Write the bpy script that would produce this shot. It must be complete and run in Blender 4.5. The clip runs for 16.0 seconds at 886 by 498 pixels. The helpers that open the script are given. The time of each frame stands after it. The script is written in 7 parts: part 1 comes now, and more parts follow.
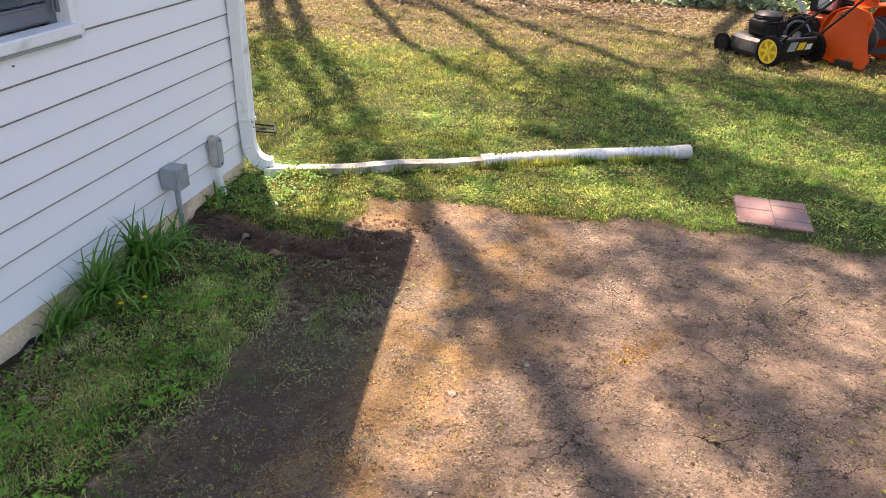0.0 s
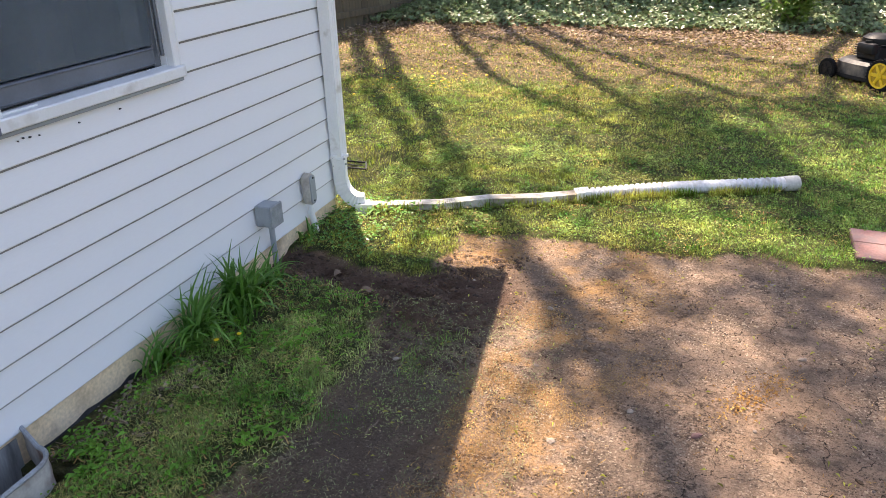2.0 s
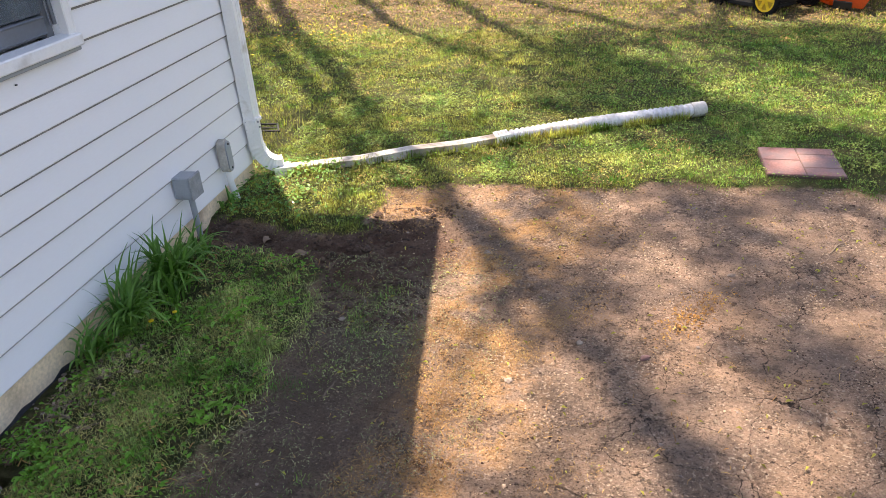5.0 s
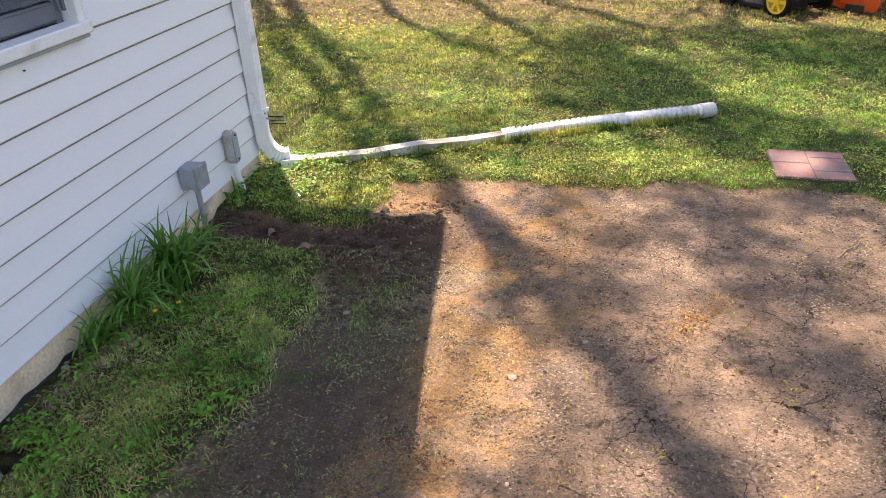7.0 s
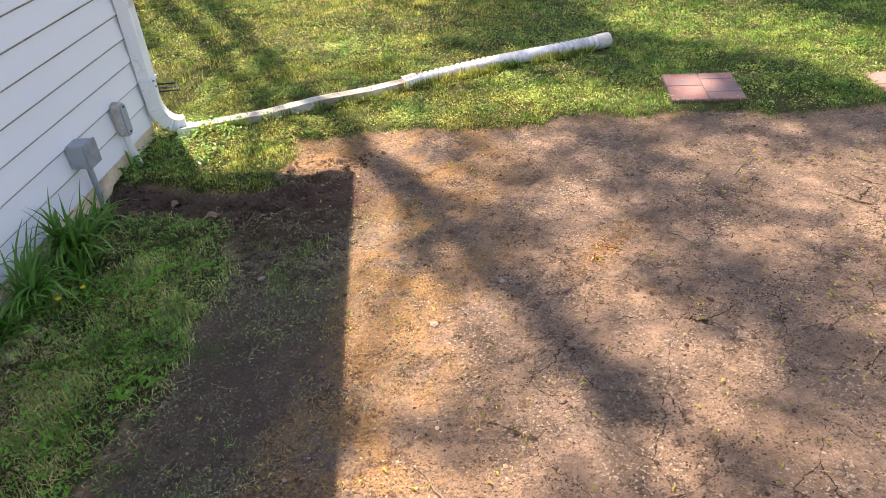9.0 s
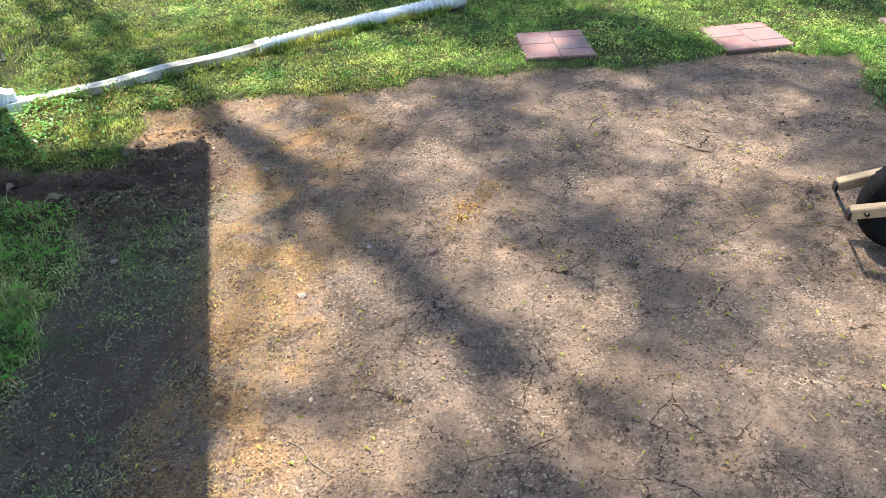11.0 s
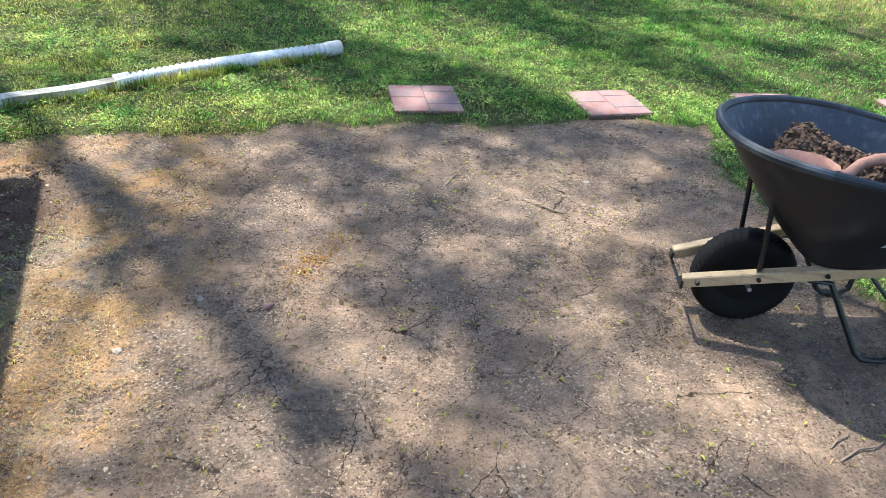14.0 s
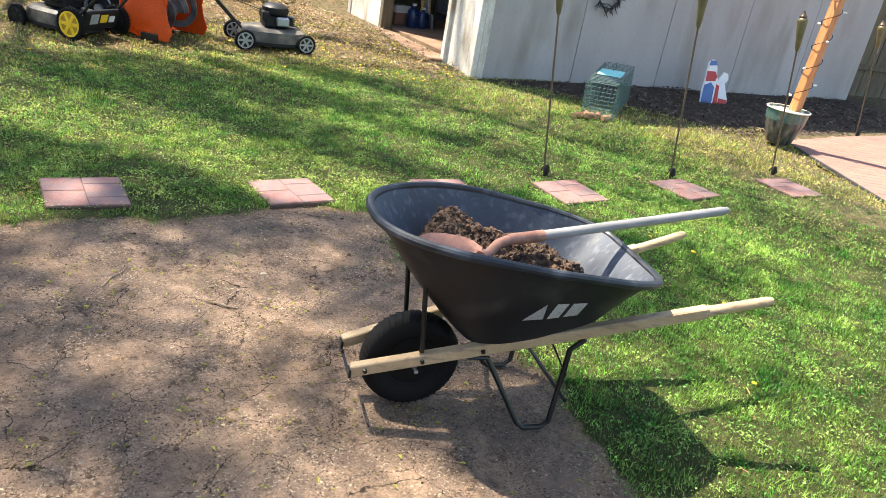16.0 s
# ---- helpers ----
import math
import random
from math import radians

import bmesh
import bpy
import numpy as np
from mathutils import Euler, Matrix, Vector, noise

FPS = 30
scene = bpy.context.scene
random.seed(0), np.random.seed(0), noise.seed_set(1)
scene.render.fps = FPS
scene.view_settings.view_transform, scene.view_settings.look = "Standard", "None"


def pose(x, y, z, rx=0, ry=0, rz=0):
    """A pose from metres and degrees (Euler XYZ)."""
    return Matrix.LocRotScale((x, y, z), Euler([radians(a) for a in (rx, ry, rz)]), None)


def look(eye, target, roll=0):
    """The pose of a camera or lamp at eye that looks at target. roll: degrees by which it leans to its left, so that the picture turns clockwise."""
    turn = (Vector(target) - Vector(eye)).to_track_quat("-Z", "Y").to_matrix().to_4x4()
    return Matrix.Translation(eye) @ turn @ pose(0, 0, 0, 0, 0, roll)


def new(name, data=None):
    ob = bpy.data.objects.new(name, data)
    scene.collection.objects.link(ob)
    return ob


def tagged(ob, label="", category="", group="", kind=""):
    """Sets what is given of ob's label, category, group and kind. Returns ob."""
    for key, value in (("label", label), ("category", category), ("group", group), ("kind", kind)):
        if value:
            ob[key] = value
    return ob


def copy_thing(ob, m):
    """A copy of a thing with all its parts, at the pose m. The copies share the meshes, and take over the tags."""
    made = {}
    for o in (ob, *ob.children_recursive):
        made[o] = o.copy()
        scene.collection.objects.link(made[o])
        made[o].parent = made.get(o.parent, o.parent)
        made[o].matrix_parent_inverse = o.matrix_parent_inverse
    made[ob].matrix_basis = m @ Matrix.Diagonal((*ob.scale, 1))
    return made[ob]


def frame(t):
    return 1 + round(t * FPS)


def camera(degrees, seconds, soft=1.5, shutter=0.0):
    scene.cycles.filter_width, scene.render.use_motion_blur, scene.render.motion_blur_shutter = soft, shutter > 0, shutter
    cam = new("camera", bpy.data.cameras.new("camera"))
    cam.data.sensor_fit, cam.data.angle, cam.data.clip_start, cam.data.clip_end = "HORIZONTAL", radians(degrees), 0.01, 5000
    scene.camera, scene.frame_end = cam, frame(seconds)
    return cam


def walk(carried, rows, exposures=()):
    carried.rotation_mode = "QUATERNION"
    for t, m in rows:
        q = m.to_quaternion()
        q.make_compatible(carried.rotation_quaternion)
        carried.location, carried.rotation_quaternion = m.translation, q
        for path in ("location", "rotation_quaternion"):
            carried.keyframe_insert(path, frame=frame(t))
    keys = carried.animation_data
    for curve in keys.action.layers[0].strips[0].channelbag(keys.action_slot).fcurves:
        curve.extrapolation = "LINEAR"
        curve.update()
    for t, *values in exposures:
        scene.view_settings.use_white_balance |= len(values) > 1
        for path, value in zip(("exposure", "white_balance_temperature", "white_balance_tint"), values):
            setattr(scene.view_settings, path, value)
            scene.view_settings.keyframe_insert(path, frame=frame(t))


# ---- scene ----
cam = camera(60.9, 16.0, 0.5)
PATH = [
    (0, (2.213, -4.002, 1.764), (1.816, -2.263, 0.859), 1.5),
    (0.5, (2.192, -3.951, 1.756), (1.78, -2.198, 0.885), 1.5),
    (1, (2.172, -3.892, 1.729), (1.778, -2.12, 0.89), 1.3),
    (1.5, (2.167, -3.9, 1.729), (1.73, -2.142, 0.881), 0.5),
    (2, (2.151, -3.923, 1.733), (1.527, -2.21, 0.91), -1.6),
    (2.5, (2.145, -3.928, 1.727), (1.412, -2.253, 0.916), -3.0),
    (3, (2.139, -3.921, 1.717), (1.449, -2.245, 0.872), -2.8),
    (3.5, (2.135, -3.91, 1.706), (1.524, -2.227, 0.815), -2.4),
    (4, (2.124, -3.913, 1.703), (1.562, -2.223, 0.791), -3.0),
    (4.5, (2.064, -3.931, 1.716), (1.607, -2.217, 0.794), -4.2),
    (5, (2.032, -3.937, 1.712), (1.647, -2.214, 0.772), -4.1),
    (7.5, (2.015, -3.926, 1.693), (1.625, -2.21, 0.743), -2.8),
    (8, (2.021, -3.928, 1.683), (1.679, -2.226, 0.689), -3.8),
    (8.5, (2.028, -3.921, 1.679), (1.76, -2.23, 0.646), -4.8),
    (9, (2.052, -3.914, 1.692), (1.865, -2.236, 0.619), -5.7),
    (11.3, (2.091, -3.9, 1.691), (2.285, -2.297, 0.511), -2.6),
    (11.5, (2.097, -3.898, 1.691), (2.329, -2.301, 0.508), -2.4),
    (12, (2.112, -3.896, 1.686), (2.406, -2.319, 0.491), -2.2),
    (12.5, (2.129, -3.897, 1.689), (2.464, -2.346, 0.471), -2.0),
    (13, (2.179, -3.895, 1.684), (2.53, -2.349, 0.464), -1.3),
    (13.5, (2.262, -3.868, 1.684), (2.63, -2.27, 0.54), 1.6),
    (14, (2.323, -3.839, 1.668), (2.725, -2.198, 0.597), 3.9),
    (14.5, (2.39, -3.838, 1.652), (2.891, -2.2, 0.621), 5.5),
    (15, (2.457, -3.827, 1.649), (3.17, -2.227, 0.683), 7.3),
    (15.5, (2.527, -3.82, 1.66), (3.425, -2.261, 0.786), 8.7),
    (16, (2.585, -3.812, 1.658), (3.659, -2.323, 0.864), 10.1),
]
walk(cam, [(t, look(eye, target, roll)) for t, eye, target, roll in PATH],
     [(0.0, 1.52, 7700.0, 22.0), (1.5, 1.52, 7700.0, 22.0), (2.5, 1.52, 7250.0, 18.0), (3.5, 1.52, 7250.0, 18.0), (4.5, 1.52, 7700.0, 22.0), (9.0, 1.52, 7700.0, 22.0), (11.5, 1.55, 6050.0, 5.0), (14.5, 1.50, 5950.0, 4.0), (16.0, 1.53, 6900.0, 9.0)])

# ---- light ----
SUN = Vector((-0.55, 0.83, 1.66)).normalized()      # towards the sun
world = bpy.data.worlds.new("sky")
scene.world = world
world.use_nodes = True
wn = world.node_tree
sky = wn.nodes.new("ShaderNodeTexSky")
sky.sky_type, sky.sun_disc = "NISHITA", False
sky.sun_elevation, sky.sun_rotation = math.asin(SUN.z), math.atan2(SUN.x, SUN.y)
wn.nodes["Background"].inputs[1].default_value = 0.135
wn.links.new(sky.outputs[0], wn.nodes["Background"].inputs[0])
sun_data = bpy.data.lights.new("sun", "SUN")
sun_data.energy, sun_data.angle, sun_data.color = 5.0, radians(0.53), (1.0, 0.93, 0.82)
sun = new("sun", sun_data)
sun.matrix_basis = look(SUN * 50, (0, 0, 0))


# ---- helpers of this scene ----
def surf(name, c1, c2, scale=5.0, fine=60.0, rough=0.7, bump=0.25, dist=0.01, metal=0.0, island=0.0, obj=0.0,
         stain=None, translucent=0.0, spec=0.5, stretch=(1, 1, 1), rvar=0.12, vary=(0.82, 1.16)):
    """A surface with colour change at two scales, fine relief, uneven gloss and, where given, stains (colour, scale, amount)."""
    m = bpy.data.materials.new(name)
    m.use_nodes = True
    nt = m.node_tree
    n, l, b = nt.nodes, nt.links, nt.nodes["Principled BSDF"]
    tc = n.new("ShaderNodeTexCoord")
    mp = n.new("ShaderNodeMapping")
    mp.inputs["Scale"].default_value = stretch
    l.new(tc.outputs["Object"], mp.inputs[0])

    def noise_at(s, detail=5.0):
        t = n.new("ShaderNodeTexNoise")
        t.inputs["Scale"].default_value, t.inputs["Detail"].default_value = s, detail
        l.new(mp.outputs[0], t.inputs["Vector"])
        return t.outputs["Fac"]

    def span(src, a, z, lo, hi):
        r = n.new("ShaderNodeMapRange")
        for i, v in enumerate((a, z, lo, hi)):
            r.inputs[1 + i].default_value = v
        l.new(src, r.inputs[0])
        return r.outputs[0]

    def mix(fac, a, bb, mode="MIX"):
        x = n.new("ShaderNodeMix")
        x.data_type, x.blend_type = "RGBA", mode
        for sock, v in ((x.inputs[0], fac), (x.inputs[6], a), (x.inputs[7], bb)):
            if isinstance(v, bpy.types.NodeSocket):
                l.new(v, sock)
            else:
                sock.default_value = v if isinstance(v, float) else (*v, 1.0)
        return x.outputs[2]

    coarse, grain = noise_at(scale), noise_at(fine, 3.0)
    col = mix(span(coarse, 0.32, 0.68, 0.0, 1.0), c1, c2)
    hsv = n.new("ShaderNodeHueSaturation")
    l.new(col, hsv.inputs["Color"])
    val = span(grain, 0.25, 0.75, *vary)
    if island or obj:
        if island:
            rnd = n.new("ShaderNodeNewGeometry").outputs["Random Per Island"]
        else:
            rnd = n.new("ShaderNodeObjectInfo").outputs["Random"]
        amt = island or obj
        k = n.new("ShaderNodeMath")
        k.operation = "MULTIPLY"
        l.new(val, k.inputs[0])
        l.new(span(rnd, 0.0, 1.0, 1.0 - amt, 1.0 + amt), k.inputs[1])
        val = k.outputs[0]
        l.new(span(rnd, 0.0, 1.0, 0.5 - 0.04 * amt, 0.5 + 0.04 * amt), hsv.inputs["Hue"])
    l.new(val, hsv.inputs["Value"])
    col = hsv.outputs[0]
    if stain:
        sc, ss, amount = stain
        f = span(noise_at(ss, 8.0), 0.62 - 0.3 * amount, 0.8 - 0.2 * amount, 0.0, 0.9)
        col = mix(f, col, sc)
    l.new(col, b.inputs["Base Color"])
    l.new(span(coarse, 0.3, 0.7, max(rough - rvar, 0.03), min(rough + rvar, 1.0)), b.inputs["Roughness"])
    b.inputs["Metallic"].default_value = metal
    b.inputs["Specular IOR Level"].default_value = spec
    if bump:
        bp = n.new("ShaderNodeBump")
        bp.inputs["Strength"].default_value, bp.inputs["Distance"].default_value = bump, dist
        l.new(grain, bp.inputs["Height"])
        l.new(bp.outputs[0], b.inputs["Normal"])
    if translucent:
        tr = n.new("ShaderNodeBsdfTranslucent")
        l.new(col, tr.inputs[0])
        ms = n.new("ShaderNodeMixShader")
        ms.inputs[0].default_value = translucent
        l.new(b.outputs[0], ms.inputs[1])
        l.new(tr.outputs[0], ms.inputs[2])
        l.new(ms.outputs[0], n["Material Output"].inputs[0])
    return m


def finish(bm, smooth=35):
    bmesh.ops.recalc_face_normals(bm, faces=bm.faces)
    for f in bm.faces:
        f.smooth = smooth > 0
    for e in bm.edges:
        if len(e.link_faces) == 2 and e.calc_face_angle(0) > radians(smooth):
            e.smooth = False


def part(name, bm, material, parent=None, label="", m=None, smooth=35):
    """Links a bmesh as one mesh object, under a thing or a part where one is given."""
    finish(bm, smooth)
    me = bpy.data.meshes.new(name)
    bm.to_mesh(me)
    bm.free()
    me.materials.append(material)
    ob = new(name, me)
    if parent is not None:
        ob.parent = parent
    if m is not None:
        ob.matrix_basis = m
    if label:
        ob["label"] = label
    return ob


def shared(name, me, parent, m):
    ob = new(name, me)
    ob.parent = parent
    ob.matrix_basis = m
    return ob


def thing(name, m, label, category, group="", kind=""):
    ob = new(name)
    ob.empty_display_size = 0.1
    ob.matrix_basis = m
    return tagged(ob, label, category, group, kind)


def box(bm, c, size, bevel=0.0, rot=None, seg=1):
    m = Matrix.Translation(c) @ (rot or Matrix()) @ Matrix.Diagonal((*size, 1))
    r = bmesh.ops.create_cube(bm, size=1, matrix=m)
    if bevel:
        es = list({e for v in r["verts"] for e in v.link_edges})
        bmesh.ops.bevel(bm, geom=es, offset=bevel, segments=seg, affect="EDGES", profile=0.5)
    return bm


def bx(c, size, bevel=0.0, rot=None, seg=1):
    return box(bmesh.new(), c, size, bevel, rot, seg)


def tube(bm, pts, rad, seg=10, cap=True, flat=1.0):
    """A swept round bar through pts; rad is one radius or one for each point."""
    pts = [Vector(p) for p in pts]
    rad = rad if isinstance(rad, (list, tuple)) else [rad] * len(pts)
    rings, side = [], None
    for i, p in enumerate(pts):
        d = (pts[min(i + 1, len(pts) - 1)] - pts[max(i - 1, 0)]).normalized()
        if side is None:
            side = d.cross(Vector((0, 0, 1)))
            side = d.cross(Vector((1, 0, 0))) if side.length < 0.1 else side
        side = (side - d * side.dot(d)).normalized()
        up = d.cross(side)
        rings.append([bm.verts.new(p + rad[i] * (math.cos(a) * side + flat * math.sin(a) * up))
                      for a in (2 * math.pi * k / seg for k in range(seg))])
    for a, b in zip(rings, rings[1:]):
        for k in range(seg):
            bm.faces.new((a[k], a[(k + 1) % seg], b[(k + 1) % seg], b[k]))
    if cap:
        bm.faces.new(rings[0])
        bm.faces.new(rings[-1][::-1])
    return bm


def lathe(bm, prof, seg=24, m=Matrix(), ring=False):
    """Turns a profile of (radius, height) round z."""
    rings = []
    for r, h in prof:
        rings.append([bm.verts.new(m @ Vector((r * math.cos(a), r * math.sin(a), h)))
                      for a in (2 * math.pi * k / seg for k in range(seg))])
    for a, b in zip(rings, rings[1:]):
        for k in range(seg):
            bm.faces.new((a[k], a[(k + 1) % seg], b[(k + 1) % seg], b[k]))
    if ring:
        for k in range(seg):
            bm.faces.new((rings[-1][k], rings[-1][(k + 1) % seg], rings[0][(k + 1) % seg], rings[0][k]))
        return bm
    bm.faces.new(rings[0])
    bm.faces.new(rings[-1][::-1])
    return bm


def prism(bm, outline, depth, m=Matrix(), bevel=0.0):
    """An outline in x, y given a depth along z."""
    lo = [bm.verts.new(m @ Vector((x, y, 0))) for x, y in outline]
    hi = [bm.verts.new(m @ Vector((x, y, depth))) for x, y in outline]
    n = len(lo)
    fs = [bm.faces.new(lo[::-1]), bm.faces.new(hi)]
    for k in range(n):
        bm.faces.new((lo[k], lo[(k + 1) % n], hi[(k + 1) % n], hi[k]))
    if bevel:
        bmesh.ops.bevel(bm, geom=list({e for f in fs for e in f.edges}), offset=bevel, segments=1, affect="EDGES")
    return bm


def loft(bm, rings, caps=(True, True), closed=True):
    vs = [[bm.verts.new(p) for p in r] for r in rings]
    n = len(vs[0])
    for a, b in zip(vs, vs[1:]):
        for k in range(n if closed else n - 1):
            bm.faces.new((a[k], a[(k + 1) % n], b[(k + 1) % n], b[k]))
    if caps[0]:
        bm.faces.new(vs[0][::-1])
    if caps[1]:
        bm.faces.new(vs[-1])
    return bm


def bar(bm, a, b, w, h, bevel=0.0):
    """A rectangular bar from a to b."""
    a, b = Vector(a), Vector(b)
    q = (b - a).to_track_quat("X", "Z").to_matrix().to_4x4()
    return box(bm, (a + b) / 2, ((b - a).length, w, h), bevel, q)


def vnoise(x, y, s, seed=0):
    """Smooth noise between 0 and 1 over arrays; s: size of its cells in metres."""
    x, y = np.asarray(x) / s, np.asarray(y) / s
    i, j = np.floor(x).astype(np.int64), np.floor(y).astype(np.int64)
    u, v = x - i, y - j
    u, v = u * u * (3 - 2 * u), v * v * (3 - 2 * v)

    def h(a, b):
        k = (a * 374761393 + b * 668265263 + seed * 974634777) & 0xFFFFFFFF
        k = ((k ^ (k >> 13)) * 1274126177) & 0xFFFFFFFF
        return ((k ^ (k >> 16)) & 0xFFFF) / 65535.0
    return (h(i, j) * (1 - u) + h(i + 1, j) * u) * (1 - v) + (h(i, j + 1) * (1 - u) + h(i + 1, j + 1) * u) * v


def fnoise(x, y, s, seed=0, octaves=4):
    t, a, w = 0.0, 0.0, 1.0
    for k in range(octaves):
        t, a = t + w * vnoise(x, y, s / 2 ** k, seed + k), a + w
        w *= 0.55
    return t / a


def step(v, a, b):
    t = np.clip((v - a) / (b - a), 0, 1)
    return t * t * (3 - 2 * t)


def inside(poly, x, y):
    """Signed distance to a closed outline: positive within."""
    x, y = np.asarray(x, float), np.asarray(y, float)
    odd, best = np.zeros(x.shape, bool), np.full(x.shape, 1e9)
    for (ax, ay), (bx_, by) in zip(poly, poly[1:] + poly[:1]):
        dx, dy = bx_ - ax, by - ay
        t = np.clip(((x - ax) * dx + (y - ay) * dy) / (dx * dx + dy * dy), 0, 1)
        best = np.minimum(best, np.hypot(x - ax - t * dx, y - ay - t * dy))
        if dy:
            odd ^= ((ay > y) != (by > y)) & (x < (y - ay) / dy * dx + ax)
    return np.where(odd, best, -best)


# ---- plan of the ground ----
SOIL = [(-0.3, -0.6), (0.08, -0.5), (0.38, -0.61), (0.68, -0.69), (0.86, -0.58), (0.84, -0.4), (0.88, -0.08), (1.15, -0.03),
        (1.7, -0.02), (2.0, -0.03), (2.58, 0.05), (3.0, 0.02), (3.4, -0.02), (3.9, -0.02), (4.5, 0.0), (4.78, -0.16), (4.56, -0.8),
        (4.6, -1.5), (4.6, -2.06), (4.42, -2.58), (4.3, -3.5), (4.3, -7.0), (0.7, -7.0), (0.72, -3.0), (0.78, -2.44),
        (0.84, -2.0), (0.82, -1.65), (0.85, -1.4), (0.78, -1.08), (0.48, -0.95), (0.17, -0.87), (-0.3, -0.85)]
MULCH = [(7.7, 3.4), (7.75, 2.85), (8.6, 2.2), (9.0, 1.7), (9.4, 1.2), (9.75, 0.95), (10.2, 1.0), (11.6, 1.05), (14.5, 1.3), (14.5, 3.4)]
PATIO = [(10.13, 0.73), (9.28, -0.79), (9.0, -1.6), (14.4, -1.6), (14.4, 1.0), (11.6, 0.95), (10.3, 0.85)]


def soilness(x, y):
    d = inside(SOIL, x, y) + 0.18 * (fnoise(x, y, 0.35, 3) - 0.5) + 0.13 * (fnoise(x, y, 0.07, 9, 2) - 0.5)
    return step(d, -0.05, 0.09)


def pit(x, y):
    """How far a place lies within the dug window well."""
    x, y = np.asarray(x, float), np.asarray(y, float)
    return (x < 0.225) & (x > -0.2) & (y < -2.465) & (y > -3.215)


def hgt(x, y):
    """Height of the ground."""
    s = soilness(x, y)
    z = (1 - s) * (0.012 + 0.05 * (fnoise(x, y, 1.3, 5) - 0.5)) + s * 0.012 * (fnoise(x, y, 0.5, 7) - 0.5)
    z = z + 0.010 * (fnoise(x, y, 0.09, 11) - 0.5)
    loam = step(inside(SOIL, x, y), 0.0, 0.1) * step(1.35 - np.asarray(x), 0, 0.3) * step(np.asarray(y) + 1.35, 0, 0.3) * step(-np.asarray(y), 0.42, 0.58)
    z = z + loam * (0.10 * (fnoise(x, y, 0.17, 13) - 0.5) + 0.07 * (fnoise(x, y, 0.06, 15) - 0.5) - 0.022 * np.exp(-((np.asarray(y) + 0.83 + 0.05 * np.sin(np.asarray(x) * 9)) / 0.03) ** 2) * step(np.asarray(x), 0.5, 0.7))
    z = z - 0.03 * step(0.25 - np.asarray(x), 0, 0.2) * step(-np.asarray(y), 1.3, 1.8)
    z = z + 0.07 * step(np.asarray(y), 2.0, 5.0) + 0.05 * step(np.asarray(x), 5.0, 9.0)
    z = z + step(inside(MULCH, x, y), -0.1, 0.5) * 0.06 * (fnoise(x, y, 0.3, 17) - 0.5) * step(np.asarray(x), 8.0, 10.0)
    z = z - 0.045 * step(inside(PATIO, x, y), 0.02, 0.1)
    z = np.where(pit(x, y), -0.33, z)
    return z + 0.28 * step(np.asarray(y), 7.2, 9.2)


def gz(x, y):
    return float(hgt(np.array([x]), np.array([y]))[0])


def raw_mesh(name, verts, faces_n, loops, material, smooth=False):
    """A mesh from arrays: vertices, corner count of the faces, corner indices."""
    me = bpy.data.meshes.new(name)
    me.vertices.add(len(verts))
    me.vertices.foreach_set("co", np.asarray(verts, np.float32).ravel())
    me.loops.add(len(loops))
    me.loops.foreach_set("vertex_index", np.asarray(loops, np.int32))
    me.polygons.add(len(faces_n))
    start = np.concatenate([[0], np.cumsum(faces_n)[:-1]]).astype(np.int32)
    me.polygons.foreach_set("loop_start", start)
    me.polygons.foreach_set("use_smooth", np.full(len(faces_n), smooth))
    me.update(calc_edges=True)
    me.materials.append(material)
    return me


# ---- materials ----
M_SIDING = surf("vinyl_siding", (0.82, 0.825, 0.835), (0.84, 0.84, 0.845), 1.2, 90, 0.45, 0.0, stretch=(1, 0.4, 2), vary=(0.985, 1.01), rvar=0.04)
M_WHITE = surf("white_paint", (0.78, 0.78, 0.77), (0.84, 0.84, 0.83), 4, 120, 0.4, 0.05, 0.002, stain=((0.55, 0.52, 0.48), 9, 0.1), vary=(0.97, 1.02), rvar=0.05)
M_SPOUT = surf("white_aluminium", (0.80, 0.80, 0.80), (0.86, 0.86, 0.85), 5, 90, 0.4, 0.06, 0.002, stain=((0.5, 0.46, 0.4), 11, 0.12), vary=(0.96, 1.03), rvar=0.05)
M_HOSE = surf("grubby_white_hose", (0.56, 0.56, 0.56), (0.70, 0.70, 0.70), 6, 60, 0.5, 0.1, 0.002, stain=((0.25, 0.23, 0.18), 10, 0.32))
M_SPOUT_OLD = surf("dirty_white_vinyl", (0.44, 0.41, 0.36), (0.62, 0.60, 0.55), 5, 70, 0.55, 0.15, 0.003, stain=((0.2, 0.16, 0.11), 6, 0.6))
M_FOUND = surf("foundation", (0.80, 0.60, 0.38), (0.86, 0.69, 0.48), 3, 70, 0.85, 0.3, 0.004, stain=((0.36, 0.26, 0.17), 5, 0.25))
# grey of the strips that paint shade under the siding laps
M_LAPSHADE = surf("lap_shade", (0.17, 0.165, 0.165), (0.32, 0.315, 0.315), 6, 60, 0.9, 0.0)
M_MULCHCHIP = surf("mulch_chip", (0.045, 0.034, 0.026), (0.21, 0.15, 0.11), 5, 60, 0.9, 0.0, island=0.4)
M_TAR = surf("tar", (0.02, 0.02, 0.025), (0.06, 0.06, 0.06), 14, 120, 0.7, 0.4, 0.006)
M_GREYBOX = surf("grey_pvc", (0.28, 0.31, 0.33), (0.35, 0.38, 0.40), 6, 120, 0.5, 0.05, 0.002, stain=((0.2, 0.2, 0.2), 14, 0.1), vary=(0.95, 1.05))
M_GREYLID = surf("weathered_grey_lid", (0.22, 0.24, 0.25), (0.34, 0.36, 0.37), 18, 160, 0.6, 0.15, 0.002)
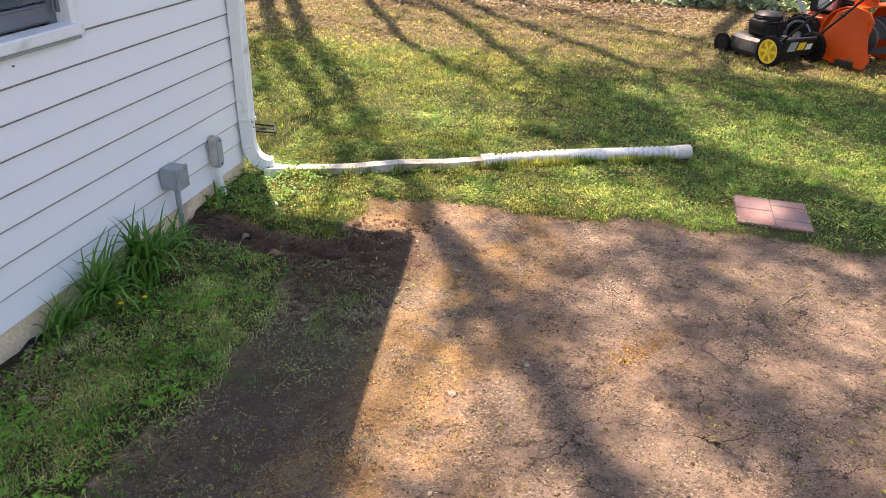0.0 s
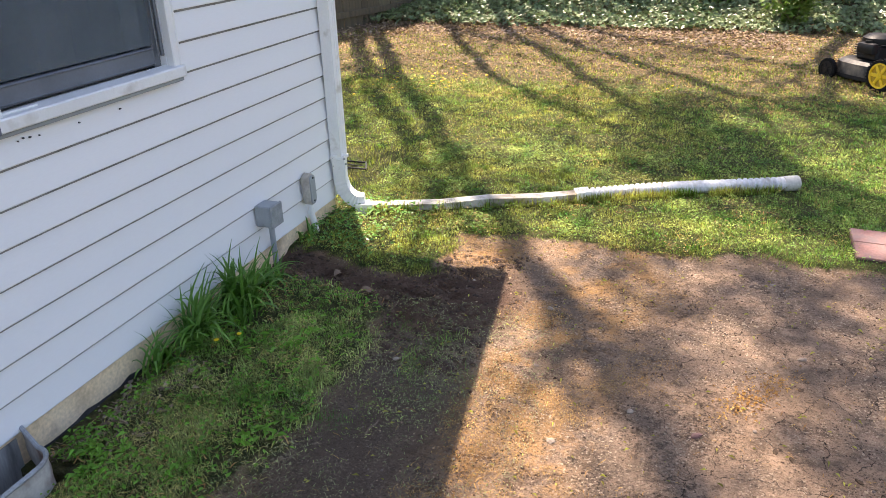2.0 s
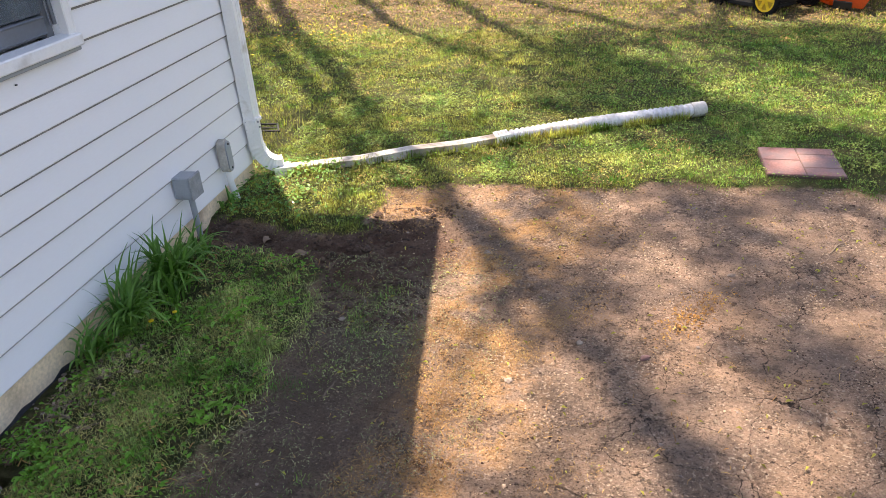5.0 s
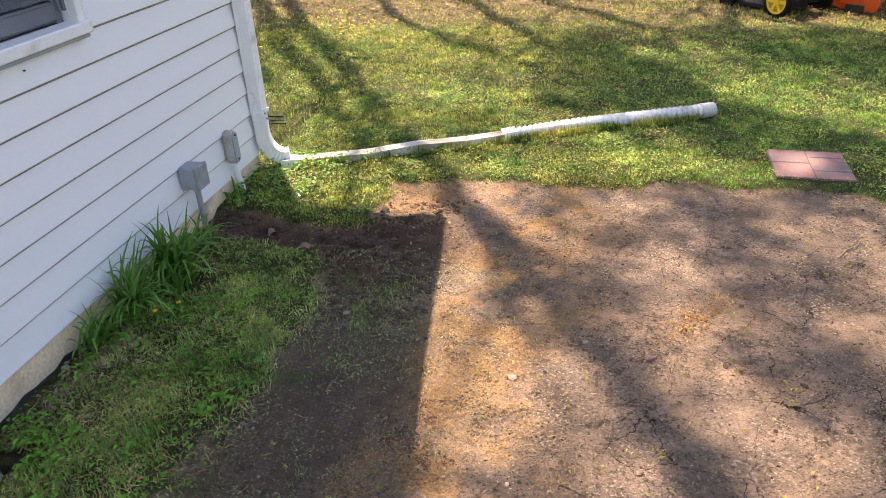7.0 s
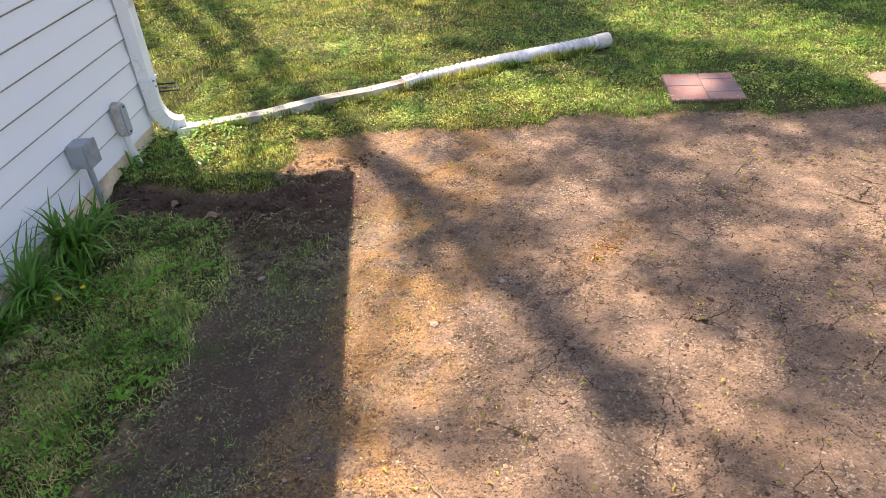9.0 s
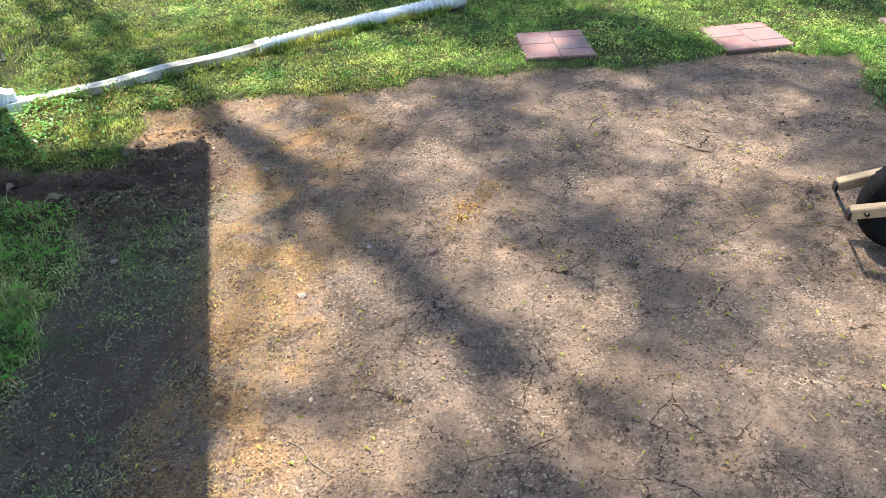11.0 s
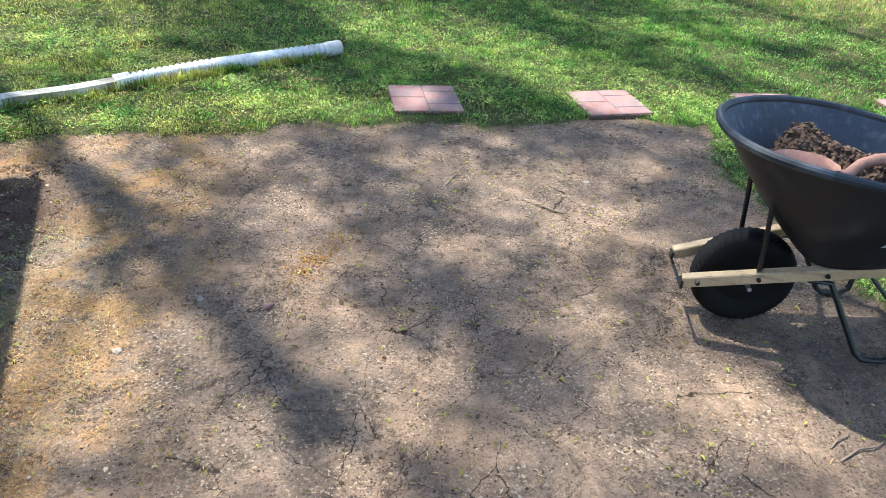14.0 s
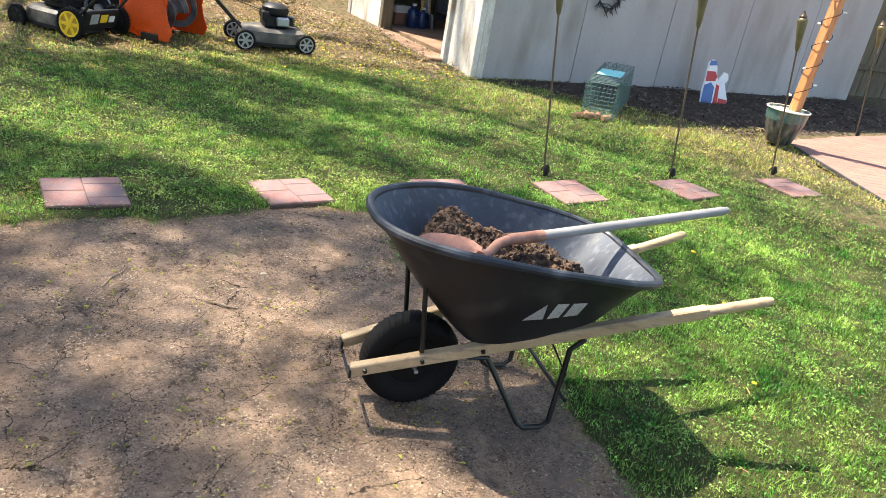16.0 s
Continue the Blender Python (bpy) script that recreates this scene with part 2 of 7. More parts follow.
M_SASH = surf("grey_sash", (0.115, 0.13, 0.15), (0.16, 0.175, 0.195), 4, 90, 0.5, 0.04, 0.002, vary=(0.95, 1.05))
M_DIRTYTRACK = surf("dirty_track", (0.09, 0.08, 0.075), (0.22, 0.19, 0.16), 14, 60, 0.9, 0.2, 0.003, stain=((0.05, 0.04, 0.035), 8, 0.5))
M_WELLWALL = surf("well_foundation", (0.34, 0.34, 0.33), (0.5, 0.5, 0.48), 5, 60, 0.85, 0.2, 0.003, stain=((0.12, 0.12, 0.12), 5, 0.5), stretch=(1, 2, 0.4))
M_SHINGLE = surf("asphalt_shingle", (0.06, 0.055, 0.05), (0.12, 0.11, 0.10), 5, 140, 0.95, 0.5, 0.006)
M_DARKROOM = surf("room_plaster", (0.35, 0.34, 0.33), (0.42, 0.41, 0.4), 3, 60, 0.9, 0.1, 0.003)
M_CURTAIN = surf("curtain", (0.17, 0.175, 0.18), (0.22, 0.225, 0.23), 3, 80, 0.9, 0.1, 0.003, stretch=(1, 5, 0.6))
M_PAVER = surf("red_concrete", (0.23, 0.105, 0.092), (0.34, 0.19, 0.16), 7, 110, 0.85, 0.35, 0.003, obj=0.16, stain=((0.17, 0.125, 0.125), 9, 0.8), vary=(0.7, 1.2))
M_PAVER_JOINT = surf("paver_joint", (0.08, 0.05, 0.04), (0.15, 0.09, 0.07), 12, 120, 0.9, 0.4, 0.004)
M_PATIO = surf("patio_brick", (0.27, 0.135, 0.10), (0.36, 0.195, 0.15), 2.2, 100, 0.85, 0.3, 0.003, obj=0.08, stain=((0.2, 0.115, 0.085), 3, 0.5))
M_PATIO_JOINT = surf("patio_joint", (0.24, 0.125, 0.095), (0.31, 0.165, 0.13), 5, 100, 0.9, 0.3, 0.003)
M_TRAY = surf("black_plastic", (0.010, 0.0105, 0.012), (0.019, 0.0195, 0.022), 5, 130, 0.5, 0.12, 0.002, stain=((0.055, 0.052, 0.050), 6, 0.28), spec=0.35)
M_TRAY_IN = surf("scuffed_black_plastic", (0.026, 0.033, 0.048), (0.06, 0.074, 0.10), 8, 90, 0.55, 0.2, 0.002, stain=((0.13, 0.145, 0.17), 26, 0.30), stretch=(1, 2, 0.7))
M_TRAY_RIM = surf("worn_black_rim", (0.010, 0.012, 0.016), (0.03, 0.034, 0.042), 7, 110, 0.42, 0.1, 0.002, stain=((0.09, 0.10, 0.115), 9, 0.3), spec=0.4)
M_RUBBER = surf("tyre_rubber", (0.004, 0.004, 0.0045), (0.009, 0.0085, 0.0085), 12, 110, 0.75, 0.2, 0.003, spec=0.2)
M_BLACKMETAL = surf("black_steel", (0.012, 0.012, 0.013), (0.025, 0.024, 0.023), 9, 120, 0.35, 0.1, 0.002, metal=0.3)
M_ASH = surf("ash_wood", (0.42, 0.29, 0.16), (0.53, 0.39, 0.24), 3, 60, 0.6, 0.15, 0.003, stretch=(1, 9, 9), stain=((0.17, 0.10, 0.065), 6, 0.34))
M_GREYWOOD = surf("weathered_grey_wood", (0.20, 0.195, 0.19), (0.30, 0.29, 0.285), 3, 80, 0.7, 0.2, 0.003, stretch=(1, 10, 10))
M_RUST = surf("rusty_steel", (0.22, 0.10, 0.07), (0.34, 0.18, 0.13), 8, 90, 0.55, 0.25, 0.003, metal=0.25, stain=((0.12, 0.06, 0.045), 11, 0.4))
M_CLOD = surf("clod_soil", (0.05, 0.029, 0.018), (0.122, 0.073, 0.046), 22, 90, 0.95, 0.7, 0.01, vary=(0.6, 1.3), island=0.25)
M_STENCIL = surf("white_print", (0.62, 0.63, 0.64), (0.75, 0.75, 0.76), 20, 120, 0.6, 0.05, 0.001)
M_WELLSHEET = surf("rusty_pale_sheet", (0.40, 0.39, 0.37), (0.55, 0.52, 0.47), 6, 90, 0.6, 0.15, 0.003, stain=((0.13, 0.045, 0.025), 8.0, 0.6), vary=(0.9, 1.08))
M_RIMZINC = surf("pale_zinc", (0.27, 0.30, 0.33), (0.40, 0.43, 0.46), 9, 90, 0.5, 0.1, 0.002, metal=0.4, stain=((0.2, 0.19, 0.18), 12, 0.35))
M_DARKPANE = surf("dark_dusty_pane", (0.012, 0.013, 0.015), (0.03, 0.032, 0.035), 4, 60, 0.25, 0.02, 0.001)
M_ORANGE = surf("orange_paint", (0.62, 0.062, 0.006), (0.70, 0.085, 0.01), 5, 100, 0.35, 0.06, 0.002, stain=((0.4, 0.08, 0.02), 9, 0.15))
M_YELLOW = surf("yellow_plastic", (0.80, 0.50, 0.02), (0.88, 0.60, 0.04), 6, 90, 0.4, 0.05, 0.002)
M_DECKGREY = surf("dusty_deck", (0.014, 0.0135, 0.013), (0.035, 0.033, 0.03), 6, 90, 0.55, 0.12, 0.002, stain=((0.24, 0.20, 0.15), 5, 0.25))
M_DUSTDECK = surf("tan_dusty_deck", (0.035, 0.032, 0.028), (0.13, 0.115, 0.092), 5, 90, 0.75, 0.12, 0.002, stain=((0.28, 0.24, 0.18), 6, 0.35))
M_DARKSTEEL = surf("dark_grey_steel", (0.06, 0.065, 0.072), (0.15, 0.16, 0.17), 8, 100, 0.5, 0.12, 0.002, metal=0.3)
M_HUBDARK = surf("yellow_hub_shade", (0.42, 0.24, 0.015), (0.5, 0.3, 0.02), 6, 90, 0.5, 0.05, 0.002)
M_BLACKPL = surf("dull_black_plastic", (0.006, 0.006, 0.0065), (0.016, 0.016, 0.017), 7, 100, 0.5, 0.12, 0.002, spec=0.3)
M_STEEL = surf("bare_steel", (0.28, 0.30, 0.33), (0.42, 0.44, 0.47), 8, 100, 0.4, 0.12, 0.002, metal=0.6)
M_SHED = surf("shed_panel", (0.36, 0.335, 0.315), (0.46, 0.435, 0.41), 1.6, 50, 0.75, 0.05, 0.002, stain=((0.29, 0.26, 0.22), 2.6, 0.42), stretch=(1, 1, 0.3), vary=(0.93, 1.05), obj=0.03)
M_SHEDTRIM = surf("peeling_white_trim", (0.60, 0.56, 0.49), (0.72, 0.69, 0.63), 4, 70, 0.75, 0.2, 0.004, stain=((0.30, 0.25, 0.18), 5, 0.5), stretch=(1, 1, 0.4))
M_FENCE = surf("mossy_fence_wood", (0.10, 0.085, 0.055), (0.17, 0.14, 0.09), 4, 50, 0.9, 0.4, 0.006, obj=0.2, stretch=(6, 6, 0.6))
M_BARK = surf("bark", (0.13, 0.10, 0.075), (0.24, 0.19, 0.14), 6, 40, 0.95, 0.8, 0.02, stretch=(1, 1, 0.3))
M_FLOORWOOD = surf("worn_brown_floor", (0.20, 0.115, 0.07), (0.32, 0.20, 0.13), 3, 60, 0.85, 0.15, 0.003)
M_CEDAR = surf("orange_cedar", (0.50, 0.20, 0.07), (0.62, 0.28, 0.11), 3, 60, 0.6, 0.15, 0.003, stretch=(9, 9, 1), stain=((0.3, 0.11, 0.04), 6, 0.3))
M_GLAZE = surf("teal_glaze", (0.05, 0.16, 0.16), (0.12, 0.12, 0.09), 5, 50, 0.25, 0.06, 0.002, stretch=(3, 3, 0.8), stain=((0.28, 0.26, 0.2), 7, 0.35))
M_GLAZE_DARK = surf("dark_streaked_glaze", (0.035, 0.045, 0.045), (0.09, 0.085, 0.075), 5, 50, 0.3, 0.06, 0.002, stretch=(4, 4, 0.6), stain=((0.26, 0.24, 0.2), 5, 0.4))
M_CONCRETE = surf("pale_concrete", (0.62, 0.56, 0.46), (0.72, 0.67, 0.57), 7, 90, 0.9, 0.3, 0.004)
M_TORCH = surf("olive_torch", (0.11, 0.085, 0.035), (0.17, 0.135, 0.06), 9, 90, 0.45, 0.1, 0.002)
M_BRONZE = surf("bronze_pole", (0.09, 0.06, 0.04), (0.14, 0.10, 0.07), 9, 90, 0.45, 0.1, 0.002, metal=0.3)
M_TEAL = surf("green_wire", (0.06, 0.13, 0.12), (0.10, 0.18, 0.165), 9, 90, 0.5, 0.05, 0.002)
M_CYAN = surf("turquoise_plate", (0.22, 0.66, 0.64), (0.30, 0.74, 0.72), 9, 90, 0.5, 0.05, 0.002)
M_LOG = surf("split_wood", (0.34, 0.17, 0.08), (0.55, 0.36, 0.2), 9, 90, 0.85, 0.3, 0.004, obj=0.2)
M_RED = surf("red_paint", (0.45, 0.03, 0.03), (0.55, 0.05, 0.05), 9, 90, 0.5, 0.05, 0.002)
M_BLUE = surf("blue_paint", (0.04, 0.12, 0.33), (0.07, 0.18, 0.42), 9, 90, 0.5, 0.05, 0.002)
M_BLADE = surf("grass_blade", (0.10, 0.21, 0.018), (0.58, 0.54, 0.125), 5.0, 16, 0.5, 0.0, island=0.7, vary=(0.4, 1.55), translucent=0.35, spec=0.4)
M_GREENBLADE = surf("lush_grass_blade", (0.075, 0.215, 0.03), (0.36, 0.51, 0.11), 5.0, 16, 0.45, 0.0, island=0.7, vary=(0.4, 1.55), translucent=0.4, spec=0.45)
M_CLOVER = surf("lawn_leaf", (0.10, 0.25, 0.028), (0.43, 0.49, 0.12), 5.0, 16, 0.5, 0.0, island=0.6, vary=(0.45, 1.5), translucent=0.35, spec=0.4)
M_DRYBLADE = surf("dry_olive_blade", (0.30, 0.31, 0.075), (0.60, 0.51, 0.19), 4.0, 16, 0.6, 0.0, island=0.5, vary=(0.6, 1.35), translucent=0.3, spec=0.3)
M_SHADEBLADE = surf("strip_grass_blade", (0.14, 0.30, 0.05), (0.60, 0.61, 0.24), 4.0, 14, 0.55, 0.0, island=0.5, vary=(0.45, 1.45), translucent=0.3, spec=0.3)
M_CLIP = surf("grey_clipping", (0.16, 0.20, 0.085), (0.43, 0.42, 0.23), 5, 30, 0.8, 0.0, island=0.5, translucent=0.15, spec=0.2)
M_CRUMB = surf("dry_soil_crumb", (0.23, 0.155, 0.105), (0.47, 0.335, 0.235), 6, 60, 0.95, 0.0, island=0.5, spec=0.2)
M_STRAW = surf("dry_straw", (0.40, 0.21, 0.07), (0.57, 0.37, 0.15), 3, 40, 0.8, 0.0, island=0.35, translucent=0.15, spec=0.2)
M_LILY = surf("daylily_leaf", (0.07, 0.23, 0.032), (0.19, 0.40, 0.075), 4, 50, 0.4, 0.0, island=0.25, translucent=0.3, spec=0.4)
M_WEED = surf("broad_weed_leaf", (0.10, 0.28, 0.025), (0.22, 0.44, 0.06), 4, 50, 0.5, 0.0, island=0.25, translucent=0.3, spec=0.3)
M_IVY = surf("ivy_leaf", (0.10, 0.16, 0.06), (0.24, 0.30, 0.14), 2, 40, 0.35, 0.0, island=0.35, translucent=0.2, spec=0.5)
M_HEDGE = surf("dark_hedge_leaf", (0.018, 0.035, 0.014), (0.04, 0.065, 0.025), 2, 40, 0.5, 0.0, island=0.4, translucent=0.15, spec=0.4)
M_BUSH = surf("bright_bush_leaf", (0.10, 0.19, 0.03), (0.19, 0.30, 0.06), 2, 40, 0.45, 0.0, island=0.3, translucent=0.35, spec=0.4)
M_LITTER = surf("dead_leaf", (0.20, 0.13, 0.08), (0.42, 0.32, 0.235), 2, 40, 0.8, 0.0, island=0.45, translucent=0.1, spec=0.2)
M_DANDELION = surf("dandelion_yellow", (0.75, 0.50, 0.01), (0.85, 0.62, 0.02), 9, 60, 0.7, 0.0, translucent=0.1)
M_CATKIN = surf("yellow_green_bud", (0.30, 0.30, 0.05), (0.50, 0.46, 0.10), 5, 60, 0.7, 0.0, island=0.4, translucent=0.2)
M_PEBBLE = surf("pebble", (0.19, 0.14, 0.11), (0.33, 0.27, 0.22), 9, 90, 0.85, 0.2, 0.002, island=0.35)
M_TWIG = surf("twig", (0.14, 0.10, 0.07), (0.32, 0.24, 0.17), 5, 60, 0.9, 0.0, island=0.4)
M_BUD = surf("young_tree_leaf", (0.14, 0.20, 0.04), (0.24, 0.30, 0.07), 2, 40, 0.5, 0.0, island=0.3, translucent=0.35)
M_BOTTLE = surf("blue_plastic", (0.012, 0.034, 0.11), (0.02, 0.05, 0.15), 5, 60, 0.35, 0.03)
M_BULB = surf("bulb_glass", (0.7, 0.68, 0.62), (0.8, 0.78, 0.72), 9, 60, 0.15, 0.0)

M_GLASS = bpy.data.materials.new("window_glass")
M_GLASS.use_nodes = True
gb = M_GLASS.node_tree.nodes["Principled BSDF"]
gb.inputs["Base Color"].default_value = (0.75, 0.8, 0.84, 1)
gb.inputs["Roughness"].default_value, gb.inputs["Transmission Weight"].default_value = 0.02, 1.0
gb.inputs["IOR"].default_value = 1.5
gn = M_GLASS.node_tree.nodes.new("ShaderNodeTexNoise")
gn.inputs["Scale"].default_value = 3.0
gbump = M_GLASS.node_tree.nodes.new("ShaderNodeBump")
gbump.inputs["Strength"].default_value, gbump.inputs["Distance"].default_value = 0.15, 0.01
M_GLASS.node_tree.links.new(gn.outputs[0], gbump.inputs["Height"])
M_GLASS.node_tree.links.new(gbump.outputs[0], gb.inputs["Normal"])


def screen_material():
    """Fine insect screen: dark threads with clear gaps too small to tell apart."""
    m = surf("insect_screen", (0.085, 0.11, 0.125), (0.125, 0.15, 0.165), 3.5, 30, 0.8, 0.0, vary=(0.9, 1.1), spec=0.2)
    n, l = m.node_tree.nodes, m.node_tree.links
    ms, clear = n.new("ShaderNodeMixShader"), n.new("ShaderNodeBsdfTransparent")
    ms.inputs[0].default_value = 0.62
    l.new(clear.outputs[0], ms.inputs[1])
    l.new(n["Principled BSDF"].outputs[0], ms.inputs[2])
    l.new(ms.outputs[0], n["Material Output"].inputs[0])
    return m


M_SCREEN = screen_material()


def ground_material():
    """Lawn floor, bare cracked loam, mulch and leaf litter, spread by the ground's own masks."""
    m = bpy.data.materials.new("ground")
    m.use_nodes = True
    nt = m.node_tree
    n, l, b = nt.nodes, nt.links, nt.nodes["Principled BSDF"]
    tc = n.new("ShaderNodeTexCoord").outputs["Object"]

    def tex(scale, detail=6.0, rough=0.6, warp=0.0):
        t = n.new("ShaderNodeTexNoise")
        t.inputs["Scale"].default_value, t.inputs["Detail"].default_value, t.inputs["Roughness"].default_value = scale, detail, rough
        t.inputs["Distortion"].default_value = warp
        l.new(tc, t.inputs["Vector"])
        return t.outputs["Fac"]

    def span(src, a, z, lo=0.0, hi=1.0):
        r = n.new("ShaderNodeMapRange")
        for i, v in enumerate((a, z, lo, hi)):
            r.inputs[1 + i].default_value = v
        l.new(src, r.inputs[0])
        return r.outputs[0]

    def mul(a, c):
        k = n.new("ShaderNodeMath")
        k.operation = "MULTIPLY"
        for s, v in zip(k.inputs, (a, c)):
            if isinstance(v, float):
                s.default_value = v
            else:
                l.new(v, s)
        return k.outputs[0]

    def mix(fac, a, c):
        x = n.new("ShaderNodeMix")
        x.data_type = "RGBA"
        l.new(fac, x.inputs[0])
        for sock, v in ((x.inputs[6], a), (x.inputs[7], c)):
            if isinstance(v, tuple):
                sock.default_value = (*v, 1)
            else:
                l.new(v, sock)
        return x.outputs[2]

    def mask(name):
        a = n.new("ShaderNodeAttribute")
        a.attribute_name = name
        return a.outputs["Fac"]

    fine, mid, big, grit = tex(55), tex(9), tex(1.7), tex(190, 3.0)
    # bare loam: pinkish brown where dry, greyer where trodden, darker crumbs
    soil = mix(span(big, 0.36, 0.64), (0.35, 0.234, 0.158), (0.265, 0.196, 0.152))
    soil = mix(span(mid, 0.46, 0.66, 0.0, 0.75), soil, (0.51, 0.345, 0.238))
    soil = mix(mul(span(tex(17, 10.0, 0.8), 0.49, 0.58, 0.0, 0.85), span(tex(2.6, 4.0), 0.42, 0.6, 0.2, 1.0)), soil, (0.085, 0.060, 0.044))
    soil = mix(mul(mask("straw"), span(tex(4.5, 9.0, 0.7), 0.46, 0.56, 0.0, 0.85)), soil, (0.42, 0.242, 0.105))
    soil = mix(mul(mask("straw"), span(tex(11, 9.0, 0.75), 0.53, 0.6, 0.0, 0.8)), soil, (0.105, 0.06, 0.034))
    soil = mix(mul(span(fine, 0.53, 0.60, 0.0, 0.7), span(mid, 0.36, 0.54, 1.0, 0.1)), soil, (0.07, 0.051, 0.038))
    soil = mix(span(tex(3.2, 8.0, 0.62, 0.6), 0.50, 0.64, 0.0, 0.6), soil, (0.165, 0.122, 0.092))
    soil = mix(mul(span(tex(110, 4.0), 0.55, 0.61, 0.0, 0.75), span(tex(5.0), 0.42, 0.6, 0.1, 1.0)), soil, (0.05, 0.038, 0.029))
    soil = mix(mul(span(tex(85, 3.0), 0.57, 0.63, 0.0, 0.85), span(tex(4.0), 0.42, 0.6, 0.15, 1.0)), soil, (0.58, 0.46, 0.34))
    # darker soil by the house: dug loam, plus house shade put into the colour
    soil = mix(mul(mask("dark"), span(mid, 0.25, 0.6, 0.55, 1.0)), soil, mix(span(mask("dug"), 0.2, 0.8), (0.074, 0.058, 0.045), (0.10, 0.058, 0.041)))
    # shrinkage cracks
    warp = n.new("ShaderNodeTexNoise")
    warp.inputs["Scale"].default_value, warp.inputs["Detail"].default_value, warp.inputs["Roughness"].default_value = 4.0, 8.0, 0.62
    l.new(tc, warp.inputs["Vector"])
    off = n.new("ShaderNodeVectorMath")
    off.operation = "MULTIPLY_ADD"
    l.new(warp.outputs["Color"], off.inputs[0])
    off.inputs[1].default_value = (0.2, 0.2, 0.0)
    l.new(tc, off.inputs[2])
    vo = n.new("ShaderNodeTexVoronoi")
    vo.feature = "DISTANCE_TO_EDGE"
    vo.inputs["Scale"].default_value = 3.9
    l.new(off.outputs[0], vo.inputs["Vector"])
    crack = mul(span(vo.outputs["Distance"], 0.0015, 0.006, 0.95, 0.0), mul(span(tex(2.3, 6.0), 0.40, 0.47), mask("crack")))
    soil = mix(crack, soil, (0.035, 0.026, 0.02))
    # lawn floor between the blades
    lawn = mix(span(mid, 0.38, 0.62), (0.04, 0.06, 0.014), (0.12, 0.115, 0.042))
    lawn = mix(span(fine, 0.45, 0.7, 0.0, 0.8), lawn, (0.026, 0.028, 0.012))
    lawn = mix(mul(mask("litter"), span(tex(14), 0.35, 0.6)), lawn, (0.22, 0.155, 0.095))
    col = mix(span(mask("soil"), 0.3, 0.7), lawn, soil)
    mulch = mix(span(fine, 0.35, 0.65), (0.04, 0.031, 0.025), (0.125, 0.09, 0.066))
    col = mix(mask("mulch"), col, mulch)
    l.new(col, b.inputs["Base Color"])
    b.inputs["Roughness"].default_value = 0.95
    b.inputs["Specular IOR Level"].default_value = 0.2
    bp = n.new("ShaderNodeBump")
    bp.inputs["Strength"].default_value, bp.inputs["Distance"].default_value = 1.0, 0.022
    l.new(fine, bp.inputs["Height"])
    b2 = n.new("ShaderNodeBump")
    b2.inputs["Strength"].default_value, b2.inputs["Distance"].default_value = 1.0, 0.013
    l.new(grit, b2.inputs["Height"])
    l.new(bp.outputs[0], b2.inputs["Normal"])
    b3 = n.new("ShaderNodeBump")
    b3.invert = True
    b3.inputs["Strength"].default_value, b3.inputs["Distance"].default_value = 0.9, 0.012
    l.new(crack, b3.inputs["Height"])
    l.new(b2.outputs[0], b3.inputs["Normal"])
    l.new(b3.outputs[0], b.inputs["Normal"])
    return m


M_GROUND = ground_material()


# ---- ground ----
def lines(lo, hi, fine, far):
    mid = list(np.arange(lo, hi + 1e-6, fine))
    out, d = [], fine
    x = hi
    while x < far:
        d *= 1.16
        x += d
        out.append(x)
    neg, d, x = [], fine, lo
    while x > -far:
        d *= 1.16
        x -= d
        neg.append(x)
    return np.array(neg[::-1] + mid + out)


gx_, gy_ = lines(-0.3, 6.2, 0.024, 450.0), lines(-3.6, 1.6, 0.024, 450.0)
GX, GY = np.meshgrid(gx_, gy_)
near = np.exp(-(np.maximum(0, np.hypot(GX - 3, GY - 2) - 14) / 6.0) ** 2)
GZ = hgt(GX, GY) * near + 0.25 * (1 - near)
nx, ny = len(gx_), len(gy_)
idx = np.arange(nx * ny).reshape(ny, nx)
quads = np.stack([idx[:-1, :-1], idx[:-1, 1:], idx[1:, 1:], idx[1:, :-1]], -1).reshape(-1, 4)
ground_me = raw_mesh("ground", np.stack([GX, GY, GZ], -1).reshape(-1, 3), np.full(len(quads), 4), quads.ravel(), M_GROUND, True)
S_ = soilness(GX, GY)
edge = inside(SOIL, GX, GY)
